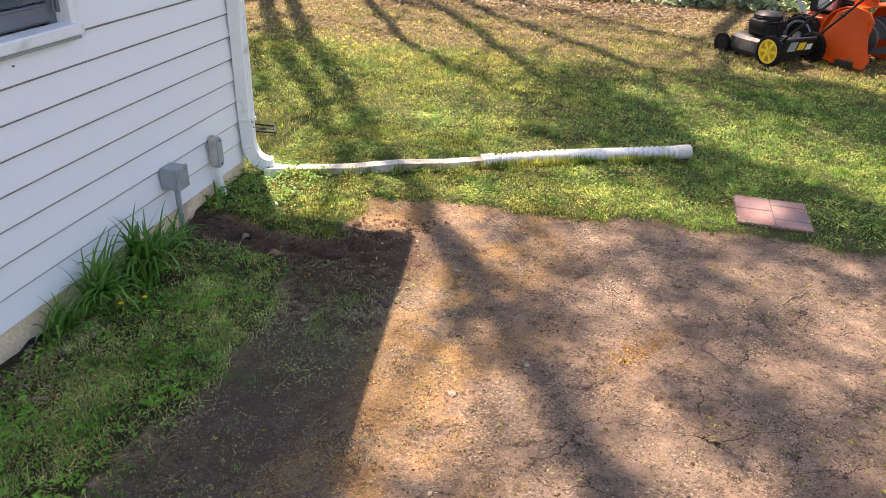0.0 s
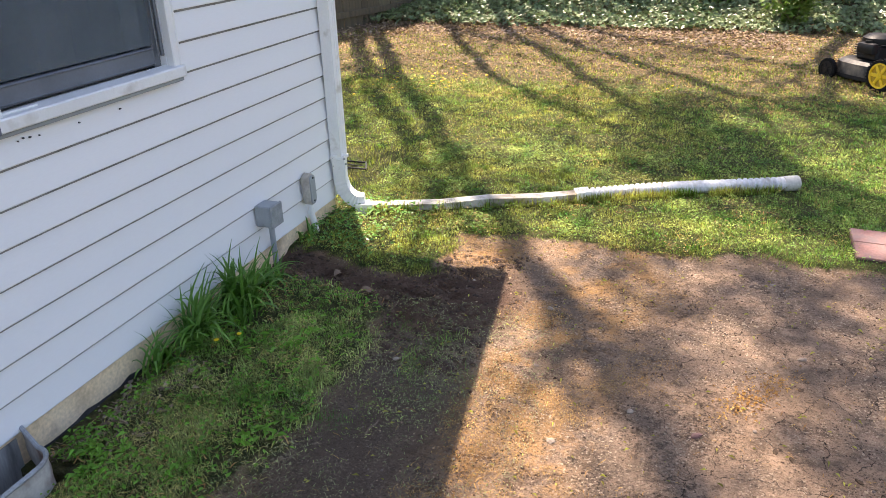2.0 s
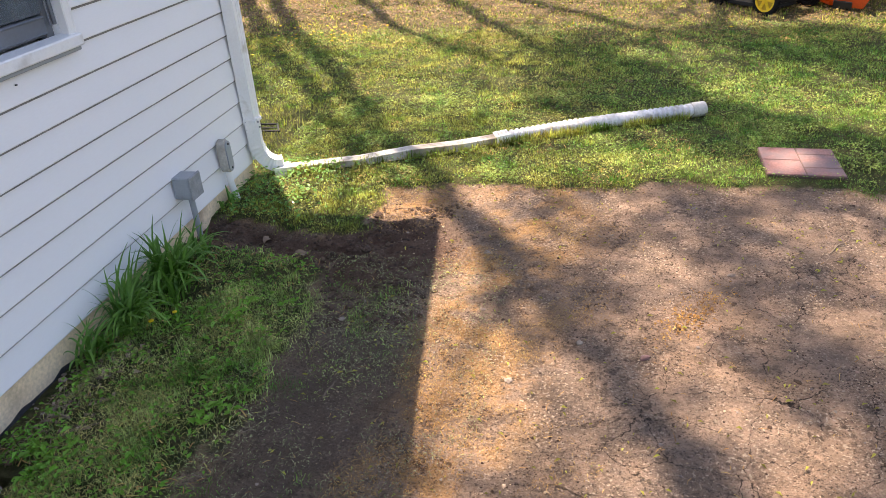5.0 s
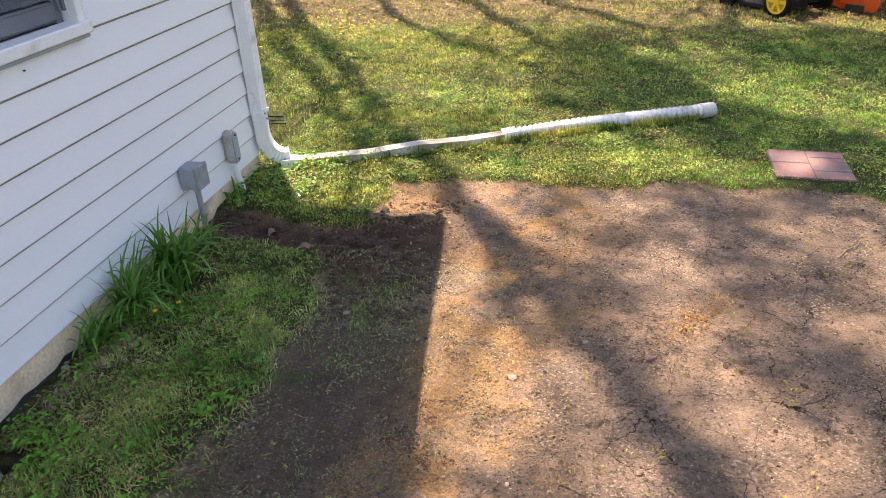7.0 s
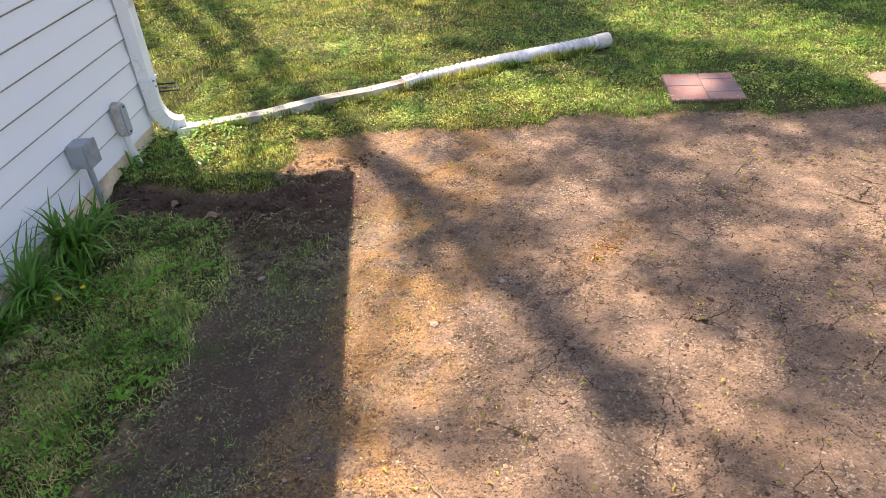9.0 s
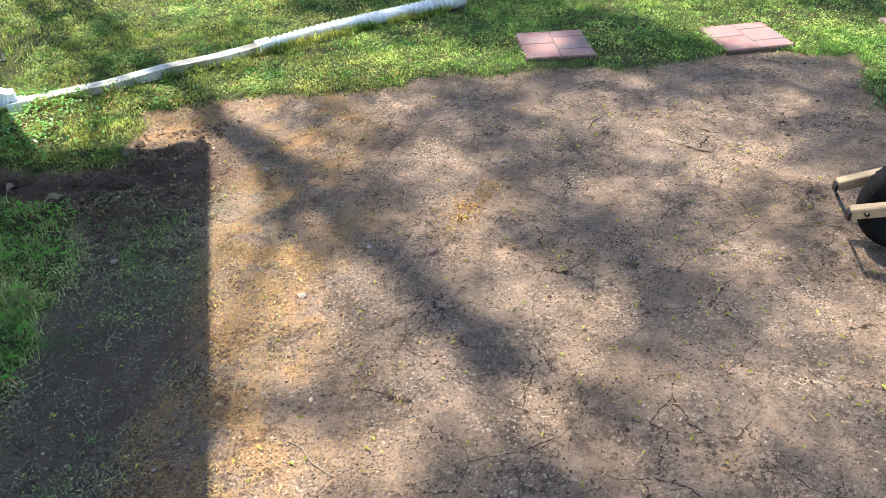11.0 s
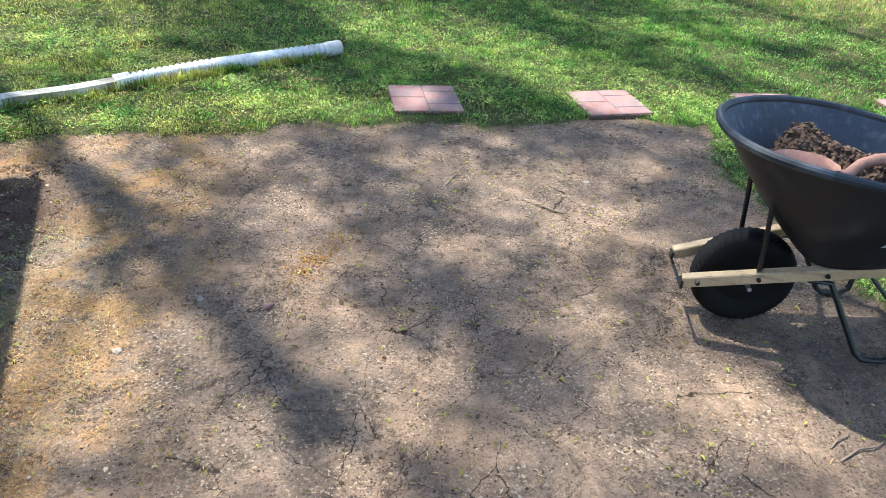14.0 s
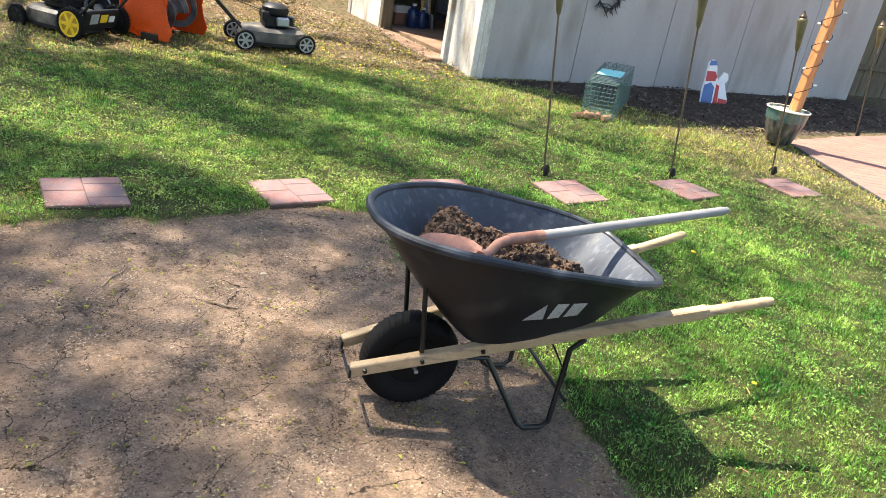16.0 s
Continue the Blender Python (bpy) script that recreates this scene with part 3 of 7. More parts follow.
masks = {
    "soil": S_,
    # reaches about as far as the house shadow, painting that shade with the loam
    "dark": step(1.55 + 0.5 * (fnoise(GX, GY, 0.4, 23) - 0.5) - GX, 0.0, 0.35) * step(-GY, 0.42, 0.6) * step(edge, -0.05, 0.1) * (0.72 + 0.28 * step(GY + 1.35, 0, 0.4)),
    "straw": np.clip(step(0.42 - np.abs(GX - 1.75 - 0.12 * (GY + 0.4)), 0, 0.3) * step(GX, 1.2, 1.4)
                     + step(0.35 - np.hypot(GX - 1.05, GY + 0.3), 0, 0.25) + 0.5 * step(0.3 - edge, 0.1, 0.3), 0, 1),
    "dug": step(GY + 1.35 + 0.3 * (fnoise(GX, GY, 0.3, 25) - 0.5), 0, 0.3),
    "crack": step(edge, 0.25, 0.6) * step(GX, 1.7, 2.2),
    "mulch": np.clip(step(inside(MULCH, GX, GY) + 0.15 * (fnoise(GX, GY, 0.3, 21) - 0.5), -0.05, 0.1), 0, 1),
    "litter": np.clip(0.15 * step(1.0 - GX, 0.0, 0.1) * step(-0.85 - GY, 0.0, 0.1) + step(GY, 2.6, 5.0) + step(GX, 6.2, 7.4) * step(GY, 1.0, 2.4) + step(GX, 7.8, 8.8), 0, 1),
}
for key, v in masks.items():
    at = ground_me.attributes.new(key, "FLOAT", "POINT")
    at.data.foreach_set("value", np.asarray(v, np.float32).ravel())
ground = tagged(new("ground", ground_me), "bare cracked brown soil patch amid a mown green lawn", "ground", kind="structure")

# ---- house: gable end on x = 0, eave along y = 0.06 ----
WY0, WY1, WZ0, WZ1 = -2.165, -1.30, 1.145, 2.02       # window opening
COURSE, BOTTOM = 0.127, 0.119
EAVE, PITCH, BACK, RIDGE = 2.42, 0.5, -8.0, -4.0
bm = bmesh.new()
box(bm, (-0.11, (BACK + WY0) / 2, 0.06 + EAVE / 2), (0.2, WY0 - BACK, EAVE - 0.12))
box(bm, (-0.11, (WY1 + 0.05) / 2, 0.06 + EAVE / 2), (0.2, 0.05 - WY1, EAVE - 0.12))
box(bm, (-0.11, (WY0 + WY1) / 2, (0.12 + WZ0) / 2), (0.2, WY1 - WY0, WZ0 - 0.12))
box(bm, (-0.11, (WY0 + WY1) / 2, (EAVE + WZ1) / 2), (0.2, WY1 - WY0, EAVE - WZ1))
prism(bm, [(BACK, EAVE), (0.05, EAVE), (RIDGE, EAVE + 4.05 * PITCH)], 0.2, Matrix(((0, 0, 1, -0.21), (1, 0, 0, 0), (0, 1, 0, 0), (0, 0, 0, 1))))
wall_gable = tagged(part("wall_gable", bm, M_SIDING, smooth=0), "white vinyl lap siding on a house gable wall in shade", "house wall", kind="structure")
wall_rear = tagged(part("wall_rear", bx((-4.0, -0.05, EAVE / 2 + 0.06), (7.6, 0.2, EAVE - 0.12)), M_SIDING, smooth=0), "plain white rear wall of the house", "house wall", kind="structure")
wall_front = tagged(part("wall_front", bx((-4.0, BACK + 0.1, EAVE / 2 + 0.06), (7.6, 0.2, EAVE - 0.12)), M_SIDING, smooth=0), "plain white front wall of the house", "house wall", kind="structure")
wall_far = tagged(part("wall_far", bx((-7.9, -4.0, EAVE / 2 + 0.06), (0.2, 7.7, EAVE - 0.12)), M_SIDING, smooth=0), "plain white far wall of the house", "house wall", kind="structure")
bm = bx((-0.108, (BACK + 0.04) / 2, -0.16), (0.22, 0.04 - BACK, 0.53), 0.006)
foundation = tagged(part("foundation", bm, M_FOUND, smooth=0), "tan painted concrete foundation strip with rusty stains", "foundation", kind="structure")
bm = bmesh.new()
rr = random.Random(4)
pts = []
y = BACK
while y < -1.2:
    h = -0.022 + 0.022 * rr.random()
    pts.append((y, h))
    y += 0.06
for lo_y, hi_y in ((BACK, -3.26), (-2.42, -1.2)):
    run = [(yy, hh) for yy, hh in pts if lo_y <= yy < hi_y]
    prism(bm, [(run[0][0], -0.2)] + run + [(run[-1][0], -0.2)], 0.006, Matrix(((0, 0, 1, 0.0), (1, 0, 0, 0), (0, 1, 0, 0), (0, 0, 0, 1))))
tagged(part("tar_line", bm, M_TAR, smooth=0), "black tar line along the foot of the foundation", "tar coating", kind="structure")
bm = bx((-0.0, 0.045, EAVE / 2 + 0.05), (0.05, 0.05, EAVE - 0.14), 0.004)
tagged(part("corner_trim", bm, M_WHITE, smooth=0), "white vinyl corner post of the house", "trim", kind="structure")
floor_in = tagged(part("floor", bx((-4, -4, 0.35), (7.4, 7.6, 0.1)), M_DARKROOM, smooth=0), "plain grey floor inside the house", "floor", kind="structure")
ceiling = tagged(part("ceiling", bx((-4, -4, EAVE - 0.05), (7.6, 7.8, 0.08)), M_DARKROOM, smooth=0), "plain ceiling inside the house", "ceiling", kind="structure")
bm = bmesh.new()
OX, OY = 0.50, 0.47
for s in (1, -1):
    e = 0.06 + OY if s == 1 else BACK - OY
    ez = EAVE - (OY if s == 1 else OY) * PITCH + 0.06
    rz = EAVE + 4.05 * PITCH + 0.06
    prism(bm, [(e, ez), (RIDGE, rz), (RIDGE, rz + 0.14), (e, ez + 0.12)], 8.0 + 2 * OX,
          Matrix(((0, 0, 1, -8.0 - OX), (1, 0, 0, 0), (0, 1, 0, 0), (0, 0, 0, 1))))
roof = tagged(part("roof", bm, M_SHINGLE, smooth=0), "dark shingled gable roof of the house", "roof", kind="structure")
ge = EAVE - OY * PITCH + 0.12
gutter = thing("gutter", pose(0, 0, 0), "white eave gutter along the house roof edge", "gutter")
part("trough", bx((-3.8, 0.06 + OY + 0.05, ge), (8.6, 0.11, 0.11), 0.01), M_SPOUT, gutter)

# lap courses, split where the window is
dark_strips = bmesh.new()
z = BOTTOM
while z < EAVE - 0.02:
    top = min(z + COURSE, EAVE)
    spans = [(BACK, 0.018)]
    if top > WZ0 + 0.003 and z < WZ1 + 0.055:
        spans = [(BACK, WY0 - 0.062), (WY1 + 0.062, 0.018)]
    for a, b in spans:
        prof = [(0.004, z), (0.004, z - 0.012), (0.0225, z - 0.0115), (0.024, z - 0.008), (0.023, z + 0.001), (0.006, top - 0.002), (0.0, top - 0.002), (0.0, z)]
        bm = loft(bmesh.new(), [[(px - 0.0085, yy, pz) for px, pz in prof] for yy in (a, b)])
        part("plank", bm, M_SIDING, wall_gable, smooth=20)
    # a dark strip below each lip stands in for the shade it casts
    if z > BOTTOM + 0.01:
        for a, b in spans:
            box(dark_strips, (0.0005, (a + b) / 2, z - 0.0170), (0.004, b - a, 0.0110))
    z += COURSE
shade_ob = part("grime_line", dark_strips, M_LAPSHADE, wall_gable, "thin dark strips painted for shade under the laps", smooth=0)
shade_ob["kind"] = "stuff"

for i, (yy, zz) in enumerate(((-2.118, 1.069), (-2.095, 1.074), (-2.068, 1.07), (-2.029, 1.066), (-1.848, 1.063), (-1.637, 1.063), (-1.555, 0.618), (-2.44, 0.36))):
    part("dirt_speck", bx((0.012, yy, zz), (0.008, 0.004 + 0.002 * (i % 3), 0.005), 0.001), M_TAR, wall_gable, "small black speck")

# window in the gable wall
window = thing("window_1", pose(0, 0, 0), "white-cased window with grey sash and dark reflecting glass", "window", kind="structure")
cw = 0.045
cy0, cy1, cz0, cz1 = WY0 - 0.042, WY1 + 0.045, WZ0 - 0.04, WZ1 + 0.05


def casing(y, w, lap):
    """An upright casing: flat face with a raised outer bead."""
    bm = bx((0.010, y, (cz0 + cz1) / 2 + 0.02), (0.040, w, cz1 - cz0 - 0.04), 0.004)
    box(bm, (0.026, y + lap * w * 0.36, (cz0 + cz1) / 2 + 0.02), (0.016, w * 0.26, cz1 - cz0 - 0.044), 0.003)
    return part("casing", bm, M_WHITE, window)


casing(cy0 + cw / 2, cw, -1)
casing(cy1 - cw / 2, cw, 1)
part("casing", bx((0.012, (cy0 + cy1) / 2, cz1 - cw / 2 + 0.006), (0.042, cy1 - cy0 - 0.11, cw), 0.006), M_WHITE, window)
part("j_channel", bx((0.006, cy0 - 0.012, (cz0 + cz1) / 2 - 0.012), (0.026, 0.022, cz1 - cz0 + 0.02), 0.003), M_SIDING, window)
bm = loft(bmesh.new(), [[(-0.02, yy, cz0 + 0.012), (0.044, yy, cz0 + 0.010), (0.047, yy, cz0 + 0.014), (0.047, yy, cz0 + 0.050), (0.042, yy, cz0 + 0.056), (-0.02, yy, cz0 + 0.062)] for yy in (cy0 + 0.006, cy1 + 0.002)])
part("window_sill", bm, M_WHITE, window, "white aluminium-clad sill with grime along its edge", smooth=0)
# strip coloured grey to give the band of shade below the sill
part("flashing", bx((0.018, (cy0 + cy1) / 2, cz0 + 0.000), (0.03, cy1 - cy0 - 0.004, 0.016), 0.003), M_GREYBOX, window, "thin strip below the sill, grey for the shade there")
# solid dark block, painted as the shade within the cladding's open end
part("end_cap", bx((0.044, cy0 + 0.004, cz0 + 0.030), (0.012, 0.010, 0.046), 0.002), M_SASH, window, "dark block for shade in the open end of the sill")
for nm, c, sz in (("sash_stile", (-0.060, WY0 + 0.018, (WZ0 + WZ1) / 2), (0.05, 0.034, WZ1 - WZ0)), ("sash_stile", (-0.060, WY1 - 0.022, (WZ0 + WZ1) / 2), (0.05, 0.042, WZ1 - WZ0)),
                  ("sash_rail", (-0.060, (WY0 + WY1) / 2, WZ0 + 0.062), (0.046, WY1 - WY0 - 0.078, 0.075)), ("sash_rail", (-0.060, (WY0 + WY1) / 2, WZ1 - 0.03), (0.046, WY1 - WY0 - 0.078, 0.06)),
                  ("sash_bead", (-0.036, (WY0 + WY1) / 2, WZ0 + 0.094), (0.008, WY1 - WY0 - 0.07, 0.010)), ("sash_bead", (-0.036, (WY0 + WY1) / 2, WZ0 + 0.034), (0.008, WY1 - WY0 - 0.07, 0.008)),
                  ("screen_frame", (-0.018, WY1 - 0.008, (WZ0 + WZ1) / 2 + 0.03), (0.016, 0.014, WZ1 - WZ0 - 0.06)), ("screen_frame", (-0.018, WY1 - 0.032, (WZ0 + WZ1) / 2 + 0.03), (0.010, 0.008, WZ1 - WZ0 - 0.06))):
    part(nm, bx(c, sz, 0.004), M_SASH, window)
part("track", bx((-0.016, (WY0 + WY1) / 2, WZ0 + 0.004), (0.036, WY1 - WY0 - 0.004, 0.022), 0.003), M_DIRTYTRACK, window, "dirty brown sill track")
part("track_strip", bx((0.004, WY0 + 0.085, WZ0 + 0.018), (0.022, 0.15, 0.014), 0.003), M_WHITE, window, "short white strip in the sill track")
pane = part("pane", bx((-0.062, (WY0 + WY1) / 2, (WZ0 + WZ1) / 2 + 0.02), (0.006, WY1 - WY0 - 0.07, WZ1 - WZ0 - 0.14)), M_GLASS, window, smooth=0)
pane.visible_shadow = False
scr = part("insect_screen", bx((-0.034, (WY0 + WY1) / 2 - 0.004, (WZ0 + 0.1 + WZ1) / 2), (0.0015, WY1 - WY0 - 0.075, WZ1 - WZ0 - 0.12)), M_SCREEN, window, "fine dark grey insect screen", smooth=0)
scr.visible_shadow = False
bm = bmesh.new()
n = 60
ring = [(-0.30 - 0.025 * math.sin(i * 0.9) - 0.01 * math.sin(i * 2.3), WY0 - 0.2 + (WY1 - WY0 + 0.4) * i / n) for i in range(n + 1)]
loft(bm, [[(x, yy, zz) for x, yy in ring] + [(x - 0.008, yy, zz) for x, yy in ring[::-1]] for zz in (0.40, 2.3)])
tagged(part("curtain", bm, M_CURTAIN), "grey curtain hanging behind the window glass", "curtain")

# ---- shed, its long side in shade ----
SHED = pose(7.62, 3.2, 0.06, 0, 0, -3.5)
SL, SD, SH = 7.0, 3.85, 3.05
shed = thing("shed", SHED, "weathered off-white panelled shed with an open doorway", "shed")
npan, pw = 5, SL / 5
for i in range(npan):
    part("panel", bx((i * pw + pw / 2, 0.05, SH / 2), (pw - 0.008, 0.1, SH), 0.004), M_SHED, shed)
part("back_wall", bx((SL / 2, SD - 0.05, SH / 2), (SL, 0.1, SH)), M_SHED, shed)
part("end_wall", bx((SL - 0.05, SD / 2, SH / 2), (0.1, SD - 0.22, SH)), M_SHED, shed)
part("door_pier", bx((0.05, 0.375, SH / 2), (0.1, 0.55, SH), 0.004), M_SHEDTRIM, shed, "peeling whitish pier beside the doorway")
part("corner_board", bx((-0.012, 0.03, SH / 2), (0.07, 0.13, SH), 0.006), M_SHEDTRIM, shed, "white corner board")
part("corner_board", bx((0.075, -0.012, SH / 2), (0.09, 0.024, SH), 0.004), M_SHEDTRIM, shed)
part("door_jamb", bx((0.04, 0.69, SH / 2), (0.16, 0.075, SH), 0.004), M_SHEDTRIM, shed)
part("door_jamb", bx((0.04, 2.55, SH / 2), (0.16, 0.09, SH), 0.004), M_FENCE, shed, "dark brown jamb post")
# dark sheets added over the pale walls, in place of shade indoors
part("inner_lining", bx((SL - 0.2, 1.91, SH / 2 + 0.05), (0.03, 2.98, SH - 0.2)), M_FENCE, shed, "dark sheet added to keep the shed inside dark")
part("inner_lining", bx((SL / 2 + 0.1, SD - 0.13, SH / 2 + 0.05), (SL - 0.5, 0.03, SH - 0.2)), M_FENCE, shed, "dark sheet added to keep the shed inside dark")
part("inner_lining", bx((SL / 2 + 0.1, 0.13, SH / 2 + 0.05), (SL - 0.5, 0.03, SH - 0.2)), M_FENCE, shed, "dark sheet added to keep the shed inside dark")
part("door_pier", bx((0.05, 3.15, SH / 2), (0.1, 1.1, SH), 0.004), M_SHEDTRIM, shed)
part("door_header", bx((0.05, 1.6, SH - 0.45), (0.1, 1.9, 0.9), 0.004), M_SHED, shed)
part("shed_floor", bx((SL / 2 + 0.02, SD / 2, 0.03), (SL - 0.24, SD - 0.34, 0.14)), M_FLOORWOOD, shed, "worn brown shed floor")
bm = bmesh.new()
for a, b in (((-0.35, SH - 0.10), (SD / 2, SH + 0.95)), ((SD + 0.35, SH - 0.10), (SD / 2, SH + 0.95))):
    prism(bm, [a, b, (b[0], b[1] + 0.08), (a[0], a[1] + 0.08)], SL + 0.4, Matrix(((0, 0, 1, -0.2), (1, 0, 0, 0), (0, 1, 0, 0), (0, 0, 0, 1))))
part("roof", bm, M_SHINGLE, shed, "dark shingle roof", smooth=0)
part("gable", prism(bmesh.new(), [(0.0, SH), (SD, SH), (SD / 2, SH + 0.93)], 0.1, Matrix(((0, 0, 1, 0.0), (1, 0, 0, 0), (0, 1, 0, 0), (0, 0, 0, 1)))), M_SHED, shed, smooth=0)
part("gable", prism(bmesh.new(), [(0.0, SH), (SD, SH), (SD / 2, SH + 0.93)], 0.1, Matrix(((0, 0, 1, SL - 0.1), (1, 0, 0, 0), (0, 1, 0, 0), (0, 0, 0, 1)))), M_SHED, shed, smooth=0)
# what stands just inside the doorway
for nm, x, y, r, h, mt, lab in (("jug", 0.55, 2.72, 0.09, 0.3, M_BOTTLE, "blue plastic jug standing in the shed doorway"),
                                ("jug", 0.68, 2.68, 0.06, 0.26, M_BOTTLE, "blue plastic bottle standing in the shed doorway"),
                                ("bucket", 1.3, 1.9, 0.14, 0.33, M_WHITE, "white plastic bucket inside the dark shed"),
                                ("bin", 1.2, 2.3, 0.2, 0.6, M_BLACKPL, "black bin inside the dark shed")):
    t = thing(nm, SHED @ pose(x, y, 0.1), lab, nm, "things in the shed")
    part("body", lathe(bmesh.new(), [(r * 0.85, 0), (r, 0.02), (r, h * 0.72), (r * 0.8, h * 0.82), (r * 0.35, h * 0.9), (r * 0.35, h)] if nm == "jug" else [(r * 0.8, 0), (r, h), (r * 0.92, h), (r * 0.75, 0.03)], 18), mt, t)
    if nm == "jug":
        part("cap", lathe(bmesh.new(), [(r * 0.38, h), (r * 0.38, h + 0.03)], 12), M_WHITE, t)
t = thing("storage_box", SHED @ pose(0.45, 2.98, 0.1, 0, 0, 8), "stacked red and white carton inside the shed", "box", "things in the shed")
part("carton", bx((0, 0, 0.08), (0.26, 0.2, 0.16), 0.006), M_PATIO, t)
part("lid", bx((0, 0, 0.21), (0.25, 0.19, 0.1), 0.006), M_WHITE, t)
for i, (x, y, a) in enumerate(((0.7, 2.88, 10), (0.85, 2.75, -8), (1.3, 1.4, 6))):
    t = thing("garden_tool", SHED @ pose(x, y, 0.1, 0, a, 0), "long-handled garden tool leaning in the shed", "tool", "things in the shed")
    part("handle", tube(bmesh.new(), [(0, 0, 0.2), (0, 0, 1.45)], 0.015, 8), M_ASH if i else M_YELLOW, t)
    part("head", bx((0, 0, 0.1), (0.03, 0.22, 0.22), 0.01), M_STEEL, t)

t = thing("shelf_unit", SHED @ pose(1.6, 2.75, 0.1), "dark grey storage shelf deep in the shed", "shelf", "things in the shed")
for yy in (-0.9, 0.0, 0.9):
    part("upright", bx((0, yy, 0.9), (0.4, 0.03, 1.8), 0.004), M_GREYLID, t)
for zz in (0.15, 0.7, 1.25, 1.75):
    part("shelf", bx((0, 0, zz), (0.42, 1.8, 0.025), 0.003), M_GREYLID, t)
t = thing("ironing_board", SHED @ pose(0.95, 3.05, 0.1, 0, -14, 0), "white narrow board leaning among tools in the shed", "board", "things in the shed")
part("board", prism(bmesh.new(), [(-0.1, 0.0), (0.1, 0.0), (0.13, 0.5), (0.08, 1.0), (0.0, 1.1), (-0.08, 1.0), (-0.13, 0.5)], 0.03, Matrix(((0, 0, 1, 0), (1, 0, 0, 0), (0, 1, 0, 0), (0, 0, 0, 1))), 0.004), M_WHITE, t)
for i, (yy, rad) in enumerate(((1.15, 0.16), (1.35, 0.12))):
    t = thing("hose_coil", SHED @ pose(1.0, yy + 0.9, 0.9 - 0.15 * i), "coiled pale cable hanging in the shed", "cable", "things in the shed")
    part("coil", tube(bmesh.new(), [(0.02 * math.sin(a * 3), rad * math.cos(a), rad * 1.6 * math.sin(a)) for a in np.linspace(0, 12.56, 50)], 0.008, 6), M_GREYBOX, t)

# brown doorway ramp of packed earth and leaves
bm = bmesh.new()
prism(bm, [(7.46, 3.86), (7.74, 3.86), (7.85, 5.68), (7.6, 5.66)], 0.06, Matrix.Translation((0, 0, 0.075)), 0.012)
tagged(part("doorway_slab", bm, M_FLOORWOOD, smooth=0), "brown worn wooden sill before the shed doorway", "ramp", kind="structure")

# ---- patio of red bricks ----
patio = tagged(part("patio", prism(bmesh.new(), PATIO, 0.04, Matrix.Translation((0, 0, 0.035))), M_PATIO_JOINT, smooth=0), "pinkish red brick patio beyond the lawn", "patio", kind="structure")
bm = bx((0, 0, 0), (0.215, 0.107, 0.02), 0.003)
brick_me = part("brick", bm, M_PATIO, patio, m=pose(12.5, 0.2, 0.067)).data
count = 0
for i in range(46):
    for j in range(30):
        if count < 295:
            ang = radians(-29)
            u, v = i * 0.218 + (j % 2) * 0.109 - 2.2, j * 0.11 - 1.6
            x, y = 10.9 + u * math.cos(ang) - v * math.sin(ang), -0.2 + u * math.sin(ang) + v * math.cos(ang)
            if float(inside(PATIO, np.array([x]), np.array([y]))[0]) > 0.06 and y > -0.9 and x < 12.0:
                shared("brick", brick_me, patio, pose(x, y, 0.0667 + 0.0012 * rr.random(), rr.uniform(-0.2, 0.2), rr.uniform(-0.2, 0.2), -29 + rr.uniform(-1, 1)))
                count += 1
a_, b_ = Vector((10.13, 0.73, 0.059)), Vector((9.28, -0.79, 0.059))
bm = bar(bmesh.new(), a_, b_, 0.02, 0.04, 0.004)
tagged(part("edging", bm, M_TAR, smooth=0), "thin dark edging strip between patio and lawn", "edging", kind="structure")

# ---- fence and hedge behind the lawn ----
fence = thing("fence", pose(-3.2, 7.0, 0.05, 0, 0, 74), "mossy old wooden board fence with ivy on it", "fence")
bm = bx((0, 0, 0.95), (0.135, 0.02, 1.9), 0.003)
fb = part("board", bm, M_FENCE, fence, m=pose(0, 0, 0))
for i in range(-13, 20):
    if i:
        shared("board", fb.data, fence, pose(i * 0.142, rr.uniform(-0.004, 0.004), rr.uniform(-0.02, 0.02), 0, rr.uniform(-0.6, 0.6), 0))
for zz in (0.25, 1.5):
    part("rail", bx((0.45, -0.035, zz), (4.8, 0.05, 0.09), 0.004), M_FENCE, fence)
for xx in (-1.2, 0.9, 2.8):
    part("post", bx((xx, 0.06, 1.0), (0.09, 0.09, 2.0), 0.006), M_FENCE, fence)
side_fence = thing("fence", SHED @ pose(7.12, 0.4, 0.0, 0, 0, -6), "dark brown board fence beyond the shed", "fence")
bm = bx((0, 0, 1.0), (0.19, 0.025, 2.0), 0.003)
fb3 = part("board", bm, M_FENCE, side_fence, m=pose(0.1, 0, 0))
for i in range(1, 34):
    shared("board", fb3.data, side_fence, pose(0.1 + i * 0.2, rr.uniform(-0.005, 0.005), rr.uniform(-0.02, 0.02)))
part("rail", bx((3.4, -0.04, 0.5), (6.6, 0.05, 0.09), 0.004), M_FENCE, side_fence)
back_fence = thing("fence", pose(3.0, 10.6, 0.3), "dark board fence behind the hedge", "fence")
bm = bx((0, 0, 1.1), (0.28, 0.025, 2.4), 0.003)
fb2 = part("board", bm, M_FENCE, back_fence, m=pose(0, 0, 0))
for i in range(-36, 26):
    if i:
        shared("board", fb2.data, back_fence, pose(i * 0.29, rr.uniform(-0.005, 0.005), rr.uniform(-0.02, 0.02)))
part("rail", bx((-1.5, 0.04, 0.6), (18, 0.05, 0.1), 0.004), M_FENCE, back_fence)


